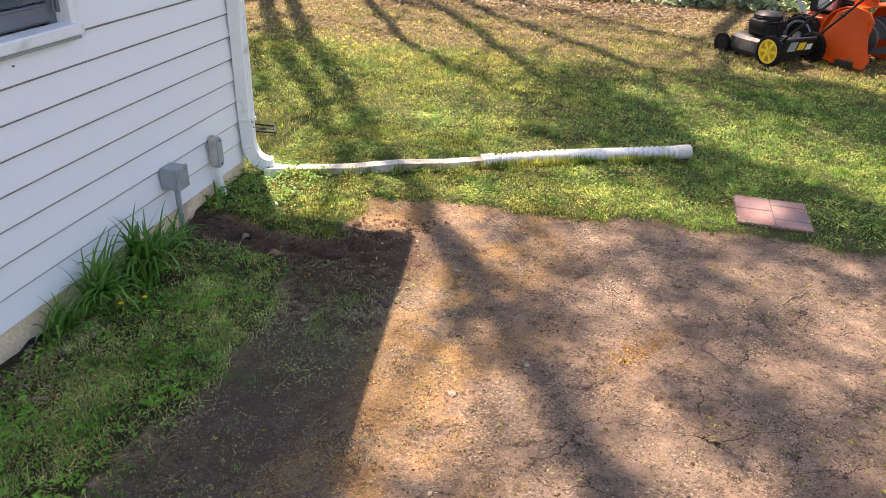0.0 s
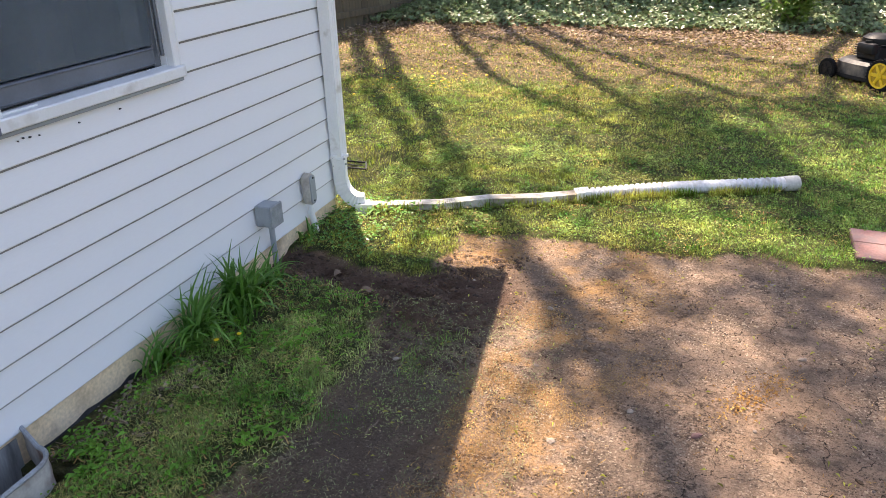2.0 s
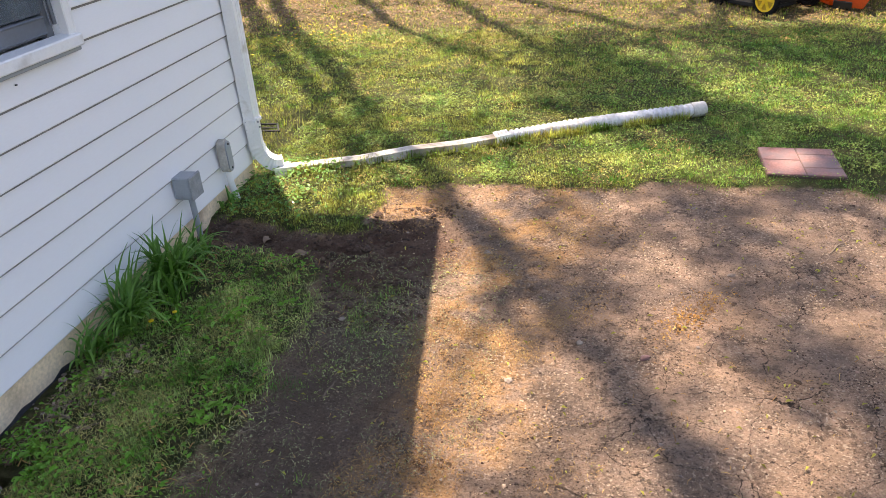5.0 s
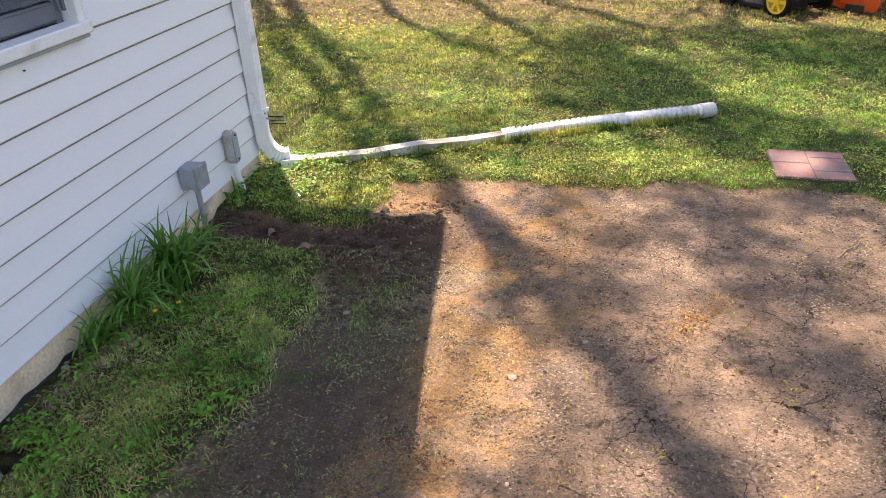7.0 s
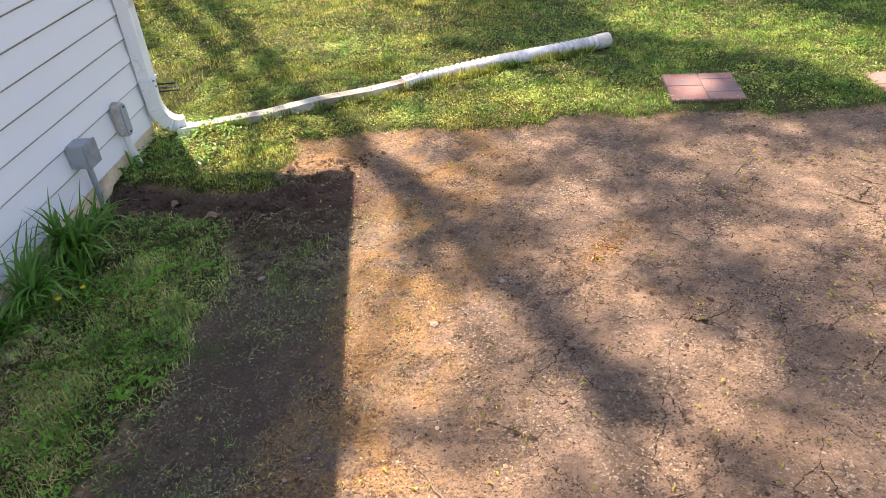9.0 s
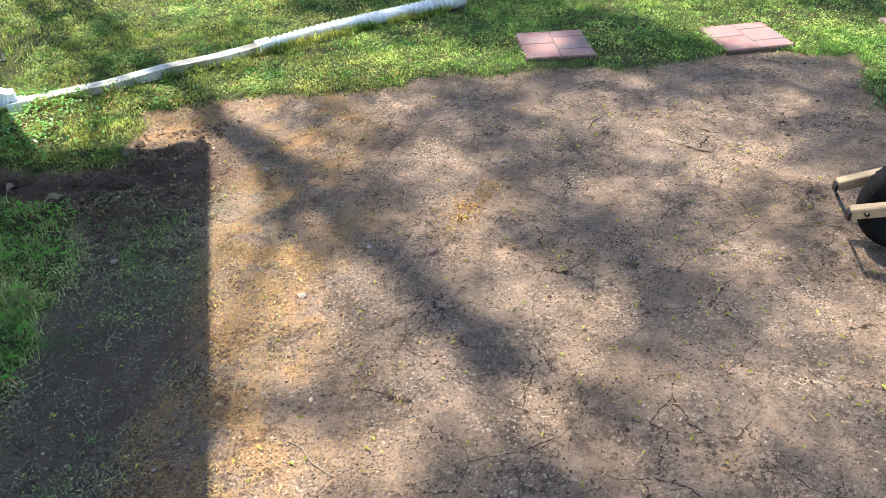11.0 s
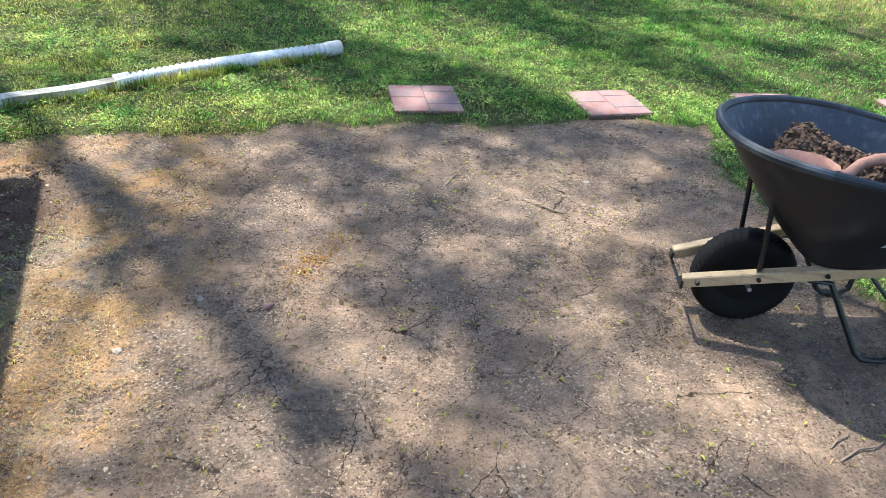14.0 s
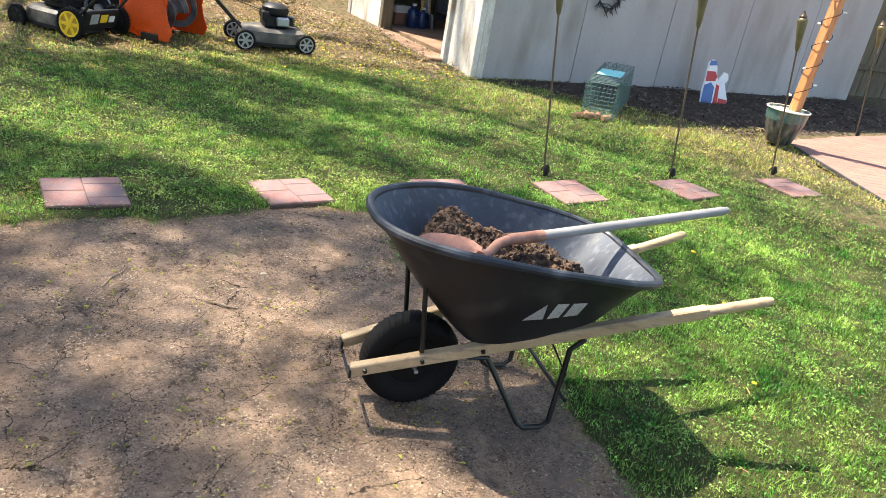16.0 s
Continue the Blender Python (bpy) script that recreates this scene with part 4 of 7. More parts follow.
def leaves(rng, P, N, size, fold=0.15, ratio=0.75, spread=1.0):
    """Leaf blades: diamond of four corners, folded along the middle. P: places, N: how they face."""
    n = len(P)
    N = N + rng.normal(0, 0.45 * spread, (n, 3))
    N /= np.linalg.norm(N, axis=1)[:, None]
    A = np.cross(N, rng.normal(0, 1, (n, 3)))
    A /= np.linalg.norm(A, axis=1)[:, None]
    B = np.cross(N, A)
    s = size * rng.uniform(0.6, 1.3, (n, 1))
    v = np.stack([P - A * s * 0.5, P + B * s * 0.5 * ratio + N * s * fold - A * s * 0.08, P + A * s * 0.55, P - B * s * 0.5 * ratio + N * s * fold - A * s * 0.08], 1).reshape(-1, 3)
    i = np.arange(n)[:, None] * 4
    f = np.concatenate([i + [0, 2, 1], i + [0, 3, 2]], 1).ravel()
    return v, np.full(2 * n, 3), f


def stuff(name, data, material, label, category, parent=None, z=None):
    ob = new(name, raw_mesh(name, data[0], data[1], data[2], material))
    if parent is not None:
        ob.parent = parent
        ob["kind"] = "stuff"
        return ob
    return tagged(ob, label, category, kind="stuff")


rng = np.random.default_rng(5)
n = 26000
X, Y, U = rng.uniform(-6.5, 10.5, n), rng.uniform(8.9, 10.3, n), rng.uniform(0, 1, n)
top = 2.3 + 0.5 * fnoise(X, Y * 0, 1.4, 31)
Z = 0.25 + U ** 0.8 * top
Y = 9.55 + (Y - 9.6) * 0.9 + 0.7 * (fnoise(X, Z, 0.8, 33) - 0.5) - 0.25 * (Z < 0.8)
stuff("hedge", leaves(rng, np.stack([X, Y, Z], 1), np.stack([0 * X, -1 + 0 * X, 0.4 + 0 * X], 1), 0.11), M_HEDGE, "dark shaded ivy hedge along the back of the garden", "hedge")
n = 26000
X, Y = rng.uniform(-5.0, 8.5, n), rng.uniform(7.2, 9.4, n)
low = 7.4 + 0.5 * (fnoise(X, X * 0, 1.2, 37) - 0.5) - 0.25 * np.exp(-((X - 6) / 2.0) ** 2)
keep = (Y > low + 0.25 * rng.normal(0, 0.5, n)) & ~((X > 6.7) & (Y < 9.0))
X, Y = X[keep], Y[keep]
Z = hgt(X, Y) + 0.03 + 0.16 * fnoise(X, Y, 0.35, 39) * rng.uniform(0.3, 1.2, len(X))
stuff("ivy", leaves(rng, np.stack([X, Y, Z], 1), np.tile([0.0, -0.3, 1.0], (len(X), 1)), 0.075), M_IVY, "glossy pale green ivy ground cover before the hedge", "ivy")


def shrub(x, y, h, w, count, seed, label):
    g = np.random.default_rng(seed)
    t = thing("bush", pose(x, y, gz(x, y)), label, "bush")
    P = []
    bm = bmesh.new()
    for i in range(14):
        a, lean = g.uniform(0, 6.28), g.uniform(0.1, 1.0)
        tip = Vector((math.cos(a) * w * lean, math.sin(a) * w * lean, h * g.uniform(0.55, 1.0)))
        mid = tip * 0.5 + Vector((0, 0, 0.12 * h))
        tube(bm, [(0, 0, 0), mid, tip], [0.008, 0.006, 0.002], 5)
        for q in range(count // 14):
            s = g.uniform(0.2, 1.0)
            c = mid.lerp(tip, s * 2 - 1) if s > 0.5 else mid * (s * 2)
            P.append(np.array(c) + g.normal(0, 0.07, 3))
    part("stems", bm, M_TWIG, t)
    P = np.array(P)
    stuff("leaves", leaves(g, P, np.tile([0.0, -0.4, 1.0], (len(P), 1)), 0.075), M_BUSH, "", "", parent=t)
    return t


shrub(3.1, 7.75, 0.7, 0.5, 1300, 3, "bright green leafy bush sprouting from the ivy bank")
shrub(2.2, 8.6, 0.5, 0.3, 200, 4, "small bright green bush in the ivy bank")
for x, y, r, h in ((4.15, 9.35, 0.07, 2.6), (2.6, 9.45, 0.05, 2.6)):
    t = thing("post", pose(x, y, gz(x, y) - 0.05), "weathered brown wooden post standing before the hedge", "post")
    part("shaft", tube(bmesh.new(), [(0, 0, 0), (0.01, 0, h * 0.5), (0, 0.01, h)], [r, r * 0.93, r * 0.9], 10), M_BARK, t)


# ---- trees beyond the hedge, whose bare limbs shade the lawn ----
def above(gx, gy, h):
    """The place at height h that lies between the sun and a point of the ground."""
    return Vector((gx, gy, 0)) + SUN * (h / SUN.z)


def tree(base, crotch, limbs, seed, label, twigs=9, leaf=2600):
    """A tree: base, crotch height and place, and limbs as runs over the ground that they shade with heights and radii."""
    g = random.Random(seed)
    t = thing("tree", pose(*base), label, "tree")
    o = Vector(base)
    c = Vector(crotch) - o
    part("trunk", tube(bmesh.new(), [(0, 0, -0.3), (0.03, 0, 0.4), c * 0.5 + Vector((0.08, 0.02, 0)), c, c + Vector((0, 0, 0.4))], [0.34, 0.26, 0.22, 0.2, 0.12], 14), M_BARK, t)
    buds = []
    for run, h0, h1, r0, r1 in limbs:
        n = len(run)
        pts = [c + Vector((0, 0, -0.1))]
        rad = [r0 * 1.15]
        for i, (gx, gy) in enumerate(run):
            s = i / (n - 1)
            pts.append(above(gx, gy, h0 + (h1 - h0) * s) - o)
            rad.append(r0 + (r1 - r0) * s)
        fine, fr = [], []
        for i in range(len(pts) - 1):
            for q in range(4):
                w = Vector((g.uniform(-1, 1), g.uniform(-1, 1), g.uniform(-1, 1))) * 0.06
                fine.append(pts[i].lerp(pts[i + 1], q / 4) + (w if q else Vector()))
                fr.append(rad[i] + (rad[i + 1] - rad[i]) * q / 4)
        fine.append(pts[-1])
        fr.append(rad[-1])
        bm = tube(bmesh.new(), fine, fr, 8)
        for k in range(twigs):
            i = g.randrange(5, len(fine) - 1)
            d = (fine[i + 1] - fine[i - 1]).normalized()
            side = d.cross(Vector((g.uniform(-1, 1), g.uniform(-1, 1), g.uniform(-1, 1)))).normalized()
            L = g.uniform(0.8, 2.2)
            a = fine[i]
            m1 = a + (d * 0.6 + side * 0.8) * L * 0.5 + Vector((0, 0, 0.1))
            e = a + (d * 0.9 + side * 0.9) * L + Vector((0, 0, 0.3 * L))
            rr_ = min(fr[i] * 0.6, g.uniform(0.018, 0.045))
            tube(bm, [a, m1, e], [rr_, rr_ * 0.7, rr_ * 0.25], 5)
            for s in range(4):
                p = m1.lerp(e, g.random())
                q = p + (side * g.uniform(-1, 1) + d * g.uniform(0, 1) + Vector((0, 0, g.uniform(-0.3, 0.6)))) * g.uniform(0.3, 0.8)
                tube(bm, [p, q], [rr_ * 0.35, 0.004], 4)
                buds += [p.lerp(q, g.random()) for _ in range(3)]
        part("limb", bm, M_BARK, t)
    nb = np.random.default_rng(seed)
    P = np.array([tuple(b) for b in buds])
    if len(P):
        P = P[nb.integers(0, len(P), leaf)] + nb.normal(0, 0.12, (leaf, 3))
        stuff("leaves", leaves(nb, P, np.tile([0.0, 0.0, 1.0], (leaf, 1)), 0.06), M_BUD, "", "", parent=t)
    return t


tree((-6.2, 14.4, 0.3), (-6.0, 14.2, 4.6), [
    ([(-3.4, 7.6), (-2.0, 4.7), (-0.82, 2.67), (-0.07, 1.52), (0.39, 0.67), (0.6, 0.36)], 6.0, 10.0, 0.12, 0.07),
    ([(-2.6, 6.6), (-1.5, 4.5), (-0.8, 3.18), (-0.1, 2.15), (0.45, 1.13), (0.8, 0.48), (1.14, 0.02), (1.5, -0.65), (1.73, -1.08), (2.04, -1.55), (2.23, -1.9), (2.4, -2.2)], 6.5, 13.0, 0.105, 0.075),
    ([(-2.2, 8.0), (-0.71, 5.19), (0.14, 3.65), (0.65, 3.06), (1.0, 2.8), (1.7, 2.0), (2.2, 1.2)], 6.5, 13.0, 0.075, 0.035),
    ([(-1.4, 8.4), (-0.05, 5.8), (0.76, 4.36), (1.25, 3.47), (1.58, 2.87), (1.95, 2.58), (2.2, 2.2), (2.45, 1.86), (2.75, 1.4), (3.3, 0.4), (3.7, -0.5)], 6.0, 14.0, 0.09, 0.045),
    ([(-0.9, 8.0), (0.75, 5.6), (1.5, 4.7), (2.1, 3.9), (2.52, 3.55), (3.1, 3.02), (3.8, 2.2), (4.6, 1.8), (5.4, 1.3)], 6.0, 14.0, 0.085, 0.045),
    ([(-4.0, 7.2), (-2.9, 4.8), (-1.6, 3.4), (-0.9, 2.2), (-0.5, 1.5)], 6.0, 9.0, 0.06, 0.02),
    ([(0.6, 7.0), (2.0, 5.8), (3.06, 4.99), (3.58, 3.95), (4.05, 3.65), (4.46, 3.0), (5.3, 2.3), (6.4, 2.1)], 6.5, 13.0, 0.085, 0.04),
    ([(-1.8, 7.2), (-0.4, 5.9), (1.2, 5.3), (2.6, 5.2), (4.4, 5.0)], 6.5, 12.0, 0.06, 0.03),
    ([(-2.4, 5.4), (-1.2, 3.2), (-0.3, 1.9), (0.1, 1.1)], 6.5, 10.0, 0.07, 0.05),
], 7, "tall bare spring tree behind the garden hedge", 16, 4200)
# ground spots, with radii, where the placed leaves let the sun in
BRIGHT = [(2.51, -1.77, 0.13), (2.57, -2.01, 0.15), (2.35, -1.54, 0.10), (2.68, -2.09, 0.15), (3.00, -1.30, 0.09), (3.44, -0.72, 0.27), (3.58, -1.1, 0.27), (3.02, -1.33, 0.16), (2.4, -1.3, 0.2), (1.8, -1.55, 0.25), (1.65, -1.85, 0.26),
          (2.12, -2.22, 0.12), (2.38, -2.47, 0.14), (3.06, -2.5, 0.17), (3.62, -2.2, 0.27), (3.85, -2.5, 0.2), (2.16, -0.24, 0.15), (3.15, -0.5, 0.22), (2.32, -0.9, 0.16),
          (3.4, -1.8, 0.15), (4.1, -0.62, 0.15), (1.75, -2.62, 0.2), (1.3, -0.3, 0.3), (1.6, -0.9, 0.25), (2.8, 0.1, 0.15), (3.16, 0.3, 0.2), (4.28, 0.2, 0.2), (5.35, 0.1, 0.2), (4.55, -2.38, 0.31), (1.95, -1.95, 0.16), (1.76, -2.12, 0.15), (2.05, -2.45, 0.1)]


def dapple_leaves(count, seed):
    """Unseen young leaves placed high to dapple patch and lawn, thinned at BRIGHT spots."""
    g = np.random.default_rng(seed)
    count = int(count * 1.5)
    X, Y = g.uniform(1.35, 9.0, count), g.uniform(-6.4, 3.6, count)
    bare = soilness(X, Y) > 0.5
    streak = fnoise(X + 0.66 * Y, Y * 0.35, 0.55, 97)
    broad = fnoise(X + 0.66 * Y, Y * 0.4, 0.9, 96)
    p = np.where(bare, 0.50 + 0.47 * step(streak, 0.40, 0.60), 0.9 * step(0.5 * streak + 0.5 * broad, 0.455, 0.535))
    p = p * np.where(bare, 1.0, 1 - 0.9 * step(X, 4.5, 5.1) * step(-Y, 1.3, 2.0))
    for bx0, by0, r in BRIGHT:
        p = p * (1 - 0.97 * np.exp(-(((X - bx0) ** 2 + (Y - by0) ** 2) / (1.35 * r) ** 2) ** 1.5))
    p = p * (0.15 + 0.85 * step(Y + 0.9 * fnoise(X, Y, 0.8, 99), -6.2, -3.4)) * step(X, 1.35, 1.9) * np.where(bare, 1.0, 1 - 0.85 * step(X, 5.6, 6.8))
    ok = g.uniform(0, 1, count) < p
    X, Y = X[ok], Y[ok]
    h = 11.5 + 3.0 * fnoise(X, Y, 1.5, 98) + g.uniform(-0.3, 0.3, len(X))
    S = np.array(SUN) / SUN.z
    return np.stack([X, Y, 0 * X], 1) + h[:, None] * S


# out of view; limbs and leaf layer are placed for their shade
second = tree((2.2, 11.4, 0.3), (2.2, 11.2, 5.5), [
    ([(3.4, 6.0), (3.2, 3.8), (3.4, 2.6), (3.6, 1.9)], 7.0, 14.0, 0.10, 0.03),
    ([(4.0, 6.2), (5.4, 4.0), (6.6, 2.2), (7.4, 0.8), (8.0, -0.4)], 7.0, 14.5, 0.10, 0.03),
    ([(4.4, 6.2), (6.4, 4.8), (7.6, 3.6), (8.8, 2.6)], 7.0, 12.5, 0.10, 0.03),
], 9, "tall spring tree in young leaf beyond the back fence", 9, 1200)
rng = np.random.default_rng(17)
P = dapple_leaves(56000, 17) - np.array((2.2, 11.4, 0.3))
stuff("leaves", leaves(rng, P, np.tile(np.array(SUN), (len(P), 1)), 0.085, 0.1, 0.8, 1.0), M_BUD, "", "", parent=second)


# ---- along the house ----
spout = thing("downspout", pose(0.055, 0.026, 0), "white aluminium downspout with a crimped elbow at the house corner", "downspout")


def rect_ring(p, d, w, h, side):
    """A fluted rectangular section round p, across d."""
    d = Vector(d).normalized()
    s = (Vector(side) - d * Vector(side).dot(d)).normalized()
    u = d.cross(s)
    out = []
    for a, b in ((-1, -1), (-0.5, -1), (-0.42, -0.9), (-0.1, -0.9), (0, -1), (0.1, -0.9), (0.42, -0.9), (0.5, -1), (1, -1), (1, 1), (0.5, 1), (0.42, 0.9), (-0.42, 0.9), (-0.5, 1), (-1, 1)):
        out.append(Vector(p) + s * a * w / 2 + u * b * h / 2)
    return out


part("pipe", loft(bmesh.new(), [rect_ring((0, 0, zz), (0, 0, 1), 0.082, 0.07, (0, 1, 0)) for zz in (0.36, 1.2, EAVE - 0.35)]), M_SPOUT, spout, smooth=20)
part("offset", loft(bmesh.new(), [rect_ring(p, d, 0.082, 0.07, (0, 1, 0)) for p, d in (((0, 0, EAVE - 0.36), (0, 0, 1)), ((0, 0.05, EAVE - 0.28), (0, 1, 1.2)), ((0, 0.42, EAVE - 0.12), (0, 1, 0.5)), ((0, 0.5, EAVE - 0.06), (0, 0.3, 1)))]), M_SPOUT, spout, smooth=20)
rings = []
for i in range(23):
    s = i / 22
    a = radians(100 * s)
    R = 0.13
    k = 1.0 + (0.05 if i % 2 else -0.02) * (1 if 0.08 < s < 0.85 else 0)
    p = (R * (1 - math.cos(a)) * 0.85, R * (1 - math.cos(a)) * 0.35, 0.25 - R * 1.28 * math.sin(a))
    d = (math.sin(a) * 0.85, math.sin(a) * 0.35, -math.cos(a))
    rings.append(rect_ring(p, d, 0.085 * k, 0.073 * k, (-0.3, 1, 0)))
rings = [rect_ring((0, 0, 0.39), (0, 0, -1), 0.087, 0.076, (-0.3, 1, 0)), rect_ring((0, 0, 0.31), (0, 0, -1), 0.087, 0.076, (-0.3, 1, 0))] + rings
part("elbow", loft(bmesh.new(), rings), M_SPOUT, spout, "crimped white elbow", smooth=15)
for zz, yy in ((0.372, 0.0),):
    part("strap", bx((0.002, 0, zz), (0.080, 0.094, 0.022), 0.003), M_SPOUT, spout)
for p in ((0.05, -0.03, 0.37), (0.052, -0.02, 0.335), (-0.02, -0.046, 0.372), (-0.02, -0.046, 0.325)):
    part("screw", lathe(bmesh.new(), [(0.006, -0.004), (0.006, 0.004)], 8, pose(*p, 0, 90, 0)), M_GREYLID, spout, "small grey screw")

# leader on the grass: flattened vinyl spout, then a corrugated hose
LA, LB, LC = Vector((0.19, 0.055, 0.045)), Vector((0.62, 0.235, 0.04)), Vector((1.426, 0.618, 0.045))
leader = thing("drain_leader", pose(0, 0, 0), "long dirty white downspout trough lying across the grass", "drain pipe")
pts = [LA, LA.lerp(LB, 0.5), LB, LB.lerp(LC, 0.35) + Vector((0, 0, 0.006)), LB.lerp(LC, 0.7) + Vector((0.0, -0.006, -0.004)), LC]
part("trough", loft(bmesh.new(), [rect_ring(p, pts[min(i + 1, 5)] - pts[max(i - 1, 0)], 0.084 - 0.004 * (i % 2), 0.050 - 0.004 * (i % 3), (0.3, -1, 0)) for i, p in enumerate(pts)]), M_SPOUT_OLD, leader, smooth=15)
part("sleeve", loft(bmesh.new(), [rect_ring(p, LB - LA, 0.098, 0.066, (0.3, -1, 0)) for p in (LA - (LB - LA) * 0.12, LA + (LB - LA) * 0.1)]), M_SPOUT, leader, smooth=15)

hose = thing("drain_hose", pose(0, 0, 0), "white corrugated drain hose ending open on the lawn", "drain hose")
HB = Vector((2.70, 1.184, 0.05))
bm = bmesh.new()
n = 150
hp, hr = [], []
for i in range(n + 1):
    s = i / n
    p = LC.lerp(HB, s) + Vector((-0.012, 0.035, 0.0)) * math.sin(s * math.pi) ** 1.5 * (1.4 - s)
    hp.append(p)
    body = 0.047 + 0.004 * s
    rib = 1.0 if s < 0.42 or s > 0.74 else 0.3
    hr.append(body if s < 0.02 or s > 0.95 else body * (1 + rib * (0.07 if (i // 2) % 2 else -0.17)))
tube(bm, hp, hr, 18, True, 0.85)
part("hose", bm, M_HOSE, hose, smooth=20)
dirn = (hp[-1] - hp[-6]).normalized()
part("collar", tube(bmesh.new(), [hp[-6], hp[-1] + dirn * 0.05], [0.055, 0.055], 20, True, 0.9), M_SPOUT_OLD, hose, "smooth end collar")
# the end is closed; a dark disc gives the shade of an opening
part("mouth", tube(bmesh.new(), [hp[-1] + dirn * 0.049, hp[-1] + dirn * 0.053], [0.044, 0.044], 20, True, 0.9), M_TAR, hose, "dark disc for the shade inside the hose end")
part("connector", loft(bmesh.new(), [rect_ring(LC + (HB - LC).normalized() * d, HB - LC, w, h, (0.3, -1, 0)) for d, w, h in ((-0.02, 0.098, 0.062), (0.04, 0.097, 0.07), (0.07, 0.094, 0.074))]), M_SPOUT, hose, smooth=20)

# electrical boxes on the siding
ebox = thing("junction_box", pose(0.012, -0.81, 0.075) @ Matrix.Diagonal((0.9, 0.84, 0.84, 1)), "square grey outdoor electrical box on a conduit", "electrical box")
part("body", bx((0.05, 0.0, 0.287), (0.1, 0.12, 0.135), 0.006), M_GREYBOX, ebox)
part("cover", bx((0.107, 0.0, 0.287), (0.016, 0.128, 0.143), 0.005), M_GREYLID, ebox, "dark weathered flip cover")
part("conduit", tube(bmesh.new(), [(0.045, 0.03, 0.22), (0.045, 0.035, -0.15)], 0.017, 12), M_GREYBOX, ebox)
part("collar", tube(bmesh.new(), [(0.045, 0.03, 0.222), (0.045, 0.03, 0.185)], 0.022, 12), M_GREYBOX, ebox)
cbox = thing("conduit_body", pose(0.012, -0.36, 0.025), "tall narrow pale conduit box on the siding", "electrical box")
bm = bmesh.new()
prism(bm, [(0.032 * math.cos(a), (0.062 if math.sin(a) > 0 else -0.062) + 0.032 * math.sin(a)) for a in np.linspace(0, 2 * math.pi, 24, endpoint=False)], 0.05, Matrix(((0, 0, 1, 0.01), (1, 0, 0, 0), (0, 1, 0, 0.272), (0, 0, 0, 1))), 0.006)
part("body", bm, M_SPOUT_OLD, cbox)
bm = bmesh.new()
prism(bm, [(0.028 * math.cos(a), (0.058 if math.sin(a) > 0 else -0.058) + 0.028 * math.sin(a)) for a in np.linspace(0, 2 * math.pi, 24, endpoint=False)], 0.008, Matrix(((0, 0, 1, 0.06), (1, 0, 0, 0), (0, 1, 0, 0.272), (0, 0, 0, 1))), 0.002)
part("cover", bm, M_GREYBOX, cbox)
for zz in (0.34, 0.205):
    part("screw", lathe(bmesh.new(), [(0.006, 0), (0.006, 0.004)], 8, pose(0.068, 0, zz, 0, 90, 0)), M_TAR, cbox)
part("conduit", tube(bmesh.new(), [(0.035, 0, 0.2), (0.035, 0.01, 0.1), (0.045, 0.05, -0.08)], 0.019, 12), M_SPOUT, cbox)

# galvanised well round a basement window
well = thing("window_well", pose(0.0, -2.84, 0.0), "rusty galvanised steel window well against the foundation", "window well")


def well_line(grow, n=9):
    """Plan of the well's sheet, from the wall, round and back to the wall."""
    out = []
    for sgn in (1, -1):
        arc = []
        for k in range(n):
            a = radians(88 * k / (n - 1))
            arc.append((0.155 + (0.085 + grow) * math.sin(a), sgn * (0.285 + (0.085 + grow) * math.cos(a))))
        run = [(0.001, sgn * (0.44 + grow))] + arc
        out += run if sgn == 1 else run[::-1]
    return out


bm = bmesh.new()
levels = [(0.118, 0.0), (0.10, 0.001), (0.06, 0.004), (0.02, 0.001), (-0.03, 0.005), (-0.08, 0.001), (-0.36, 0.002)]
outer = [[(x, y, z) for x, y in well_line(w + 0.002)] for z, w in levels]
inner = [[(x, y, z) for x, y in well_line(w - 0.002)] for z, w in levels[::-1]]
loft(bm, outer + inner, caps=(False, False), closed=False)
part("sheet", bm, M_WELLSHEET, well, "corrugated galvanised sheet with rust patches")
part("rim", tube(bmesh.new(), [(x, y, 0.12) for x, y in well_line(0.0)], 0.0085, 8), M_RIMZINC, well, "rolled pale zinc rim")
part("pit_floor", bx((0.11, 0.0, -0.335), (0.2, 0.74, 0.03), 0.01), M_TAR, well, "dark floor of the well")
basement = thing("window_2", pose(0.004, -2.95, -0.08), "small old basement window with pale frame inside the well", "window", kind="structure")
part("window_frame", bx((0.006, 0.34, 0.0), (0.03, 0.035, 0.36), 0.004), M_SPOUT_OLD, basement)
part("window_frame", bx((0.010, 0.385, 0.0), (0.02, 0.016, 0.36), 0.003), M_SPOUT_OLD, basement)
part("window_frame", bx((0.006, -0.2, 0.0), (0.03, 0.035, 0.36), 0.004), M_SPOUT_OLD, basement)
part("window_frame", bx((0.006, 0.07, -0.18), (0.03, 0.5, 0.03), 0.004), M_SPOUT_OLD, basement)
part("pane", bx((0.002, 0.07, 0.0), (0.006, 0.5, 0.33)), M_DARKPANE, basement, "dark dusty pane")
part("parging", bx((0.001, 0.455, -0.08), (0.004, 0.13, 0.5)), M_WELLWALL, basement, "grey streaked parging beside the frame")

# flat black grate on the lawn behind the corner
t = thing("grate", pose(-0.27, 0.83, gz(-0.27, 0.83) + 0.03, 0, 8, 25), "small flat black frame lying on the grass", "grate")
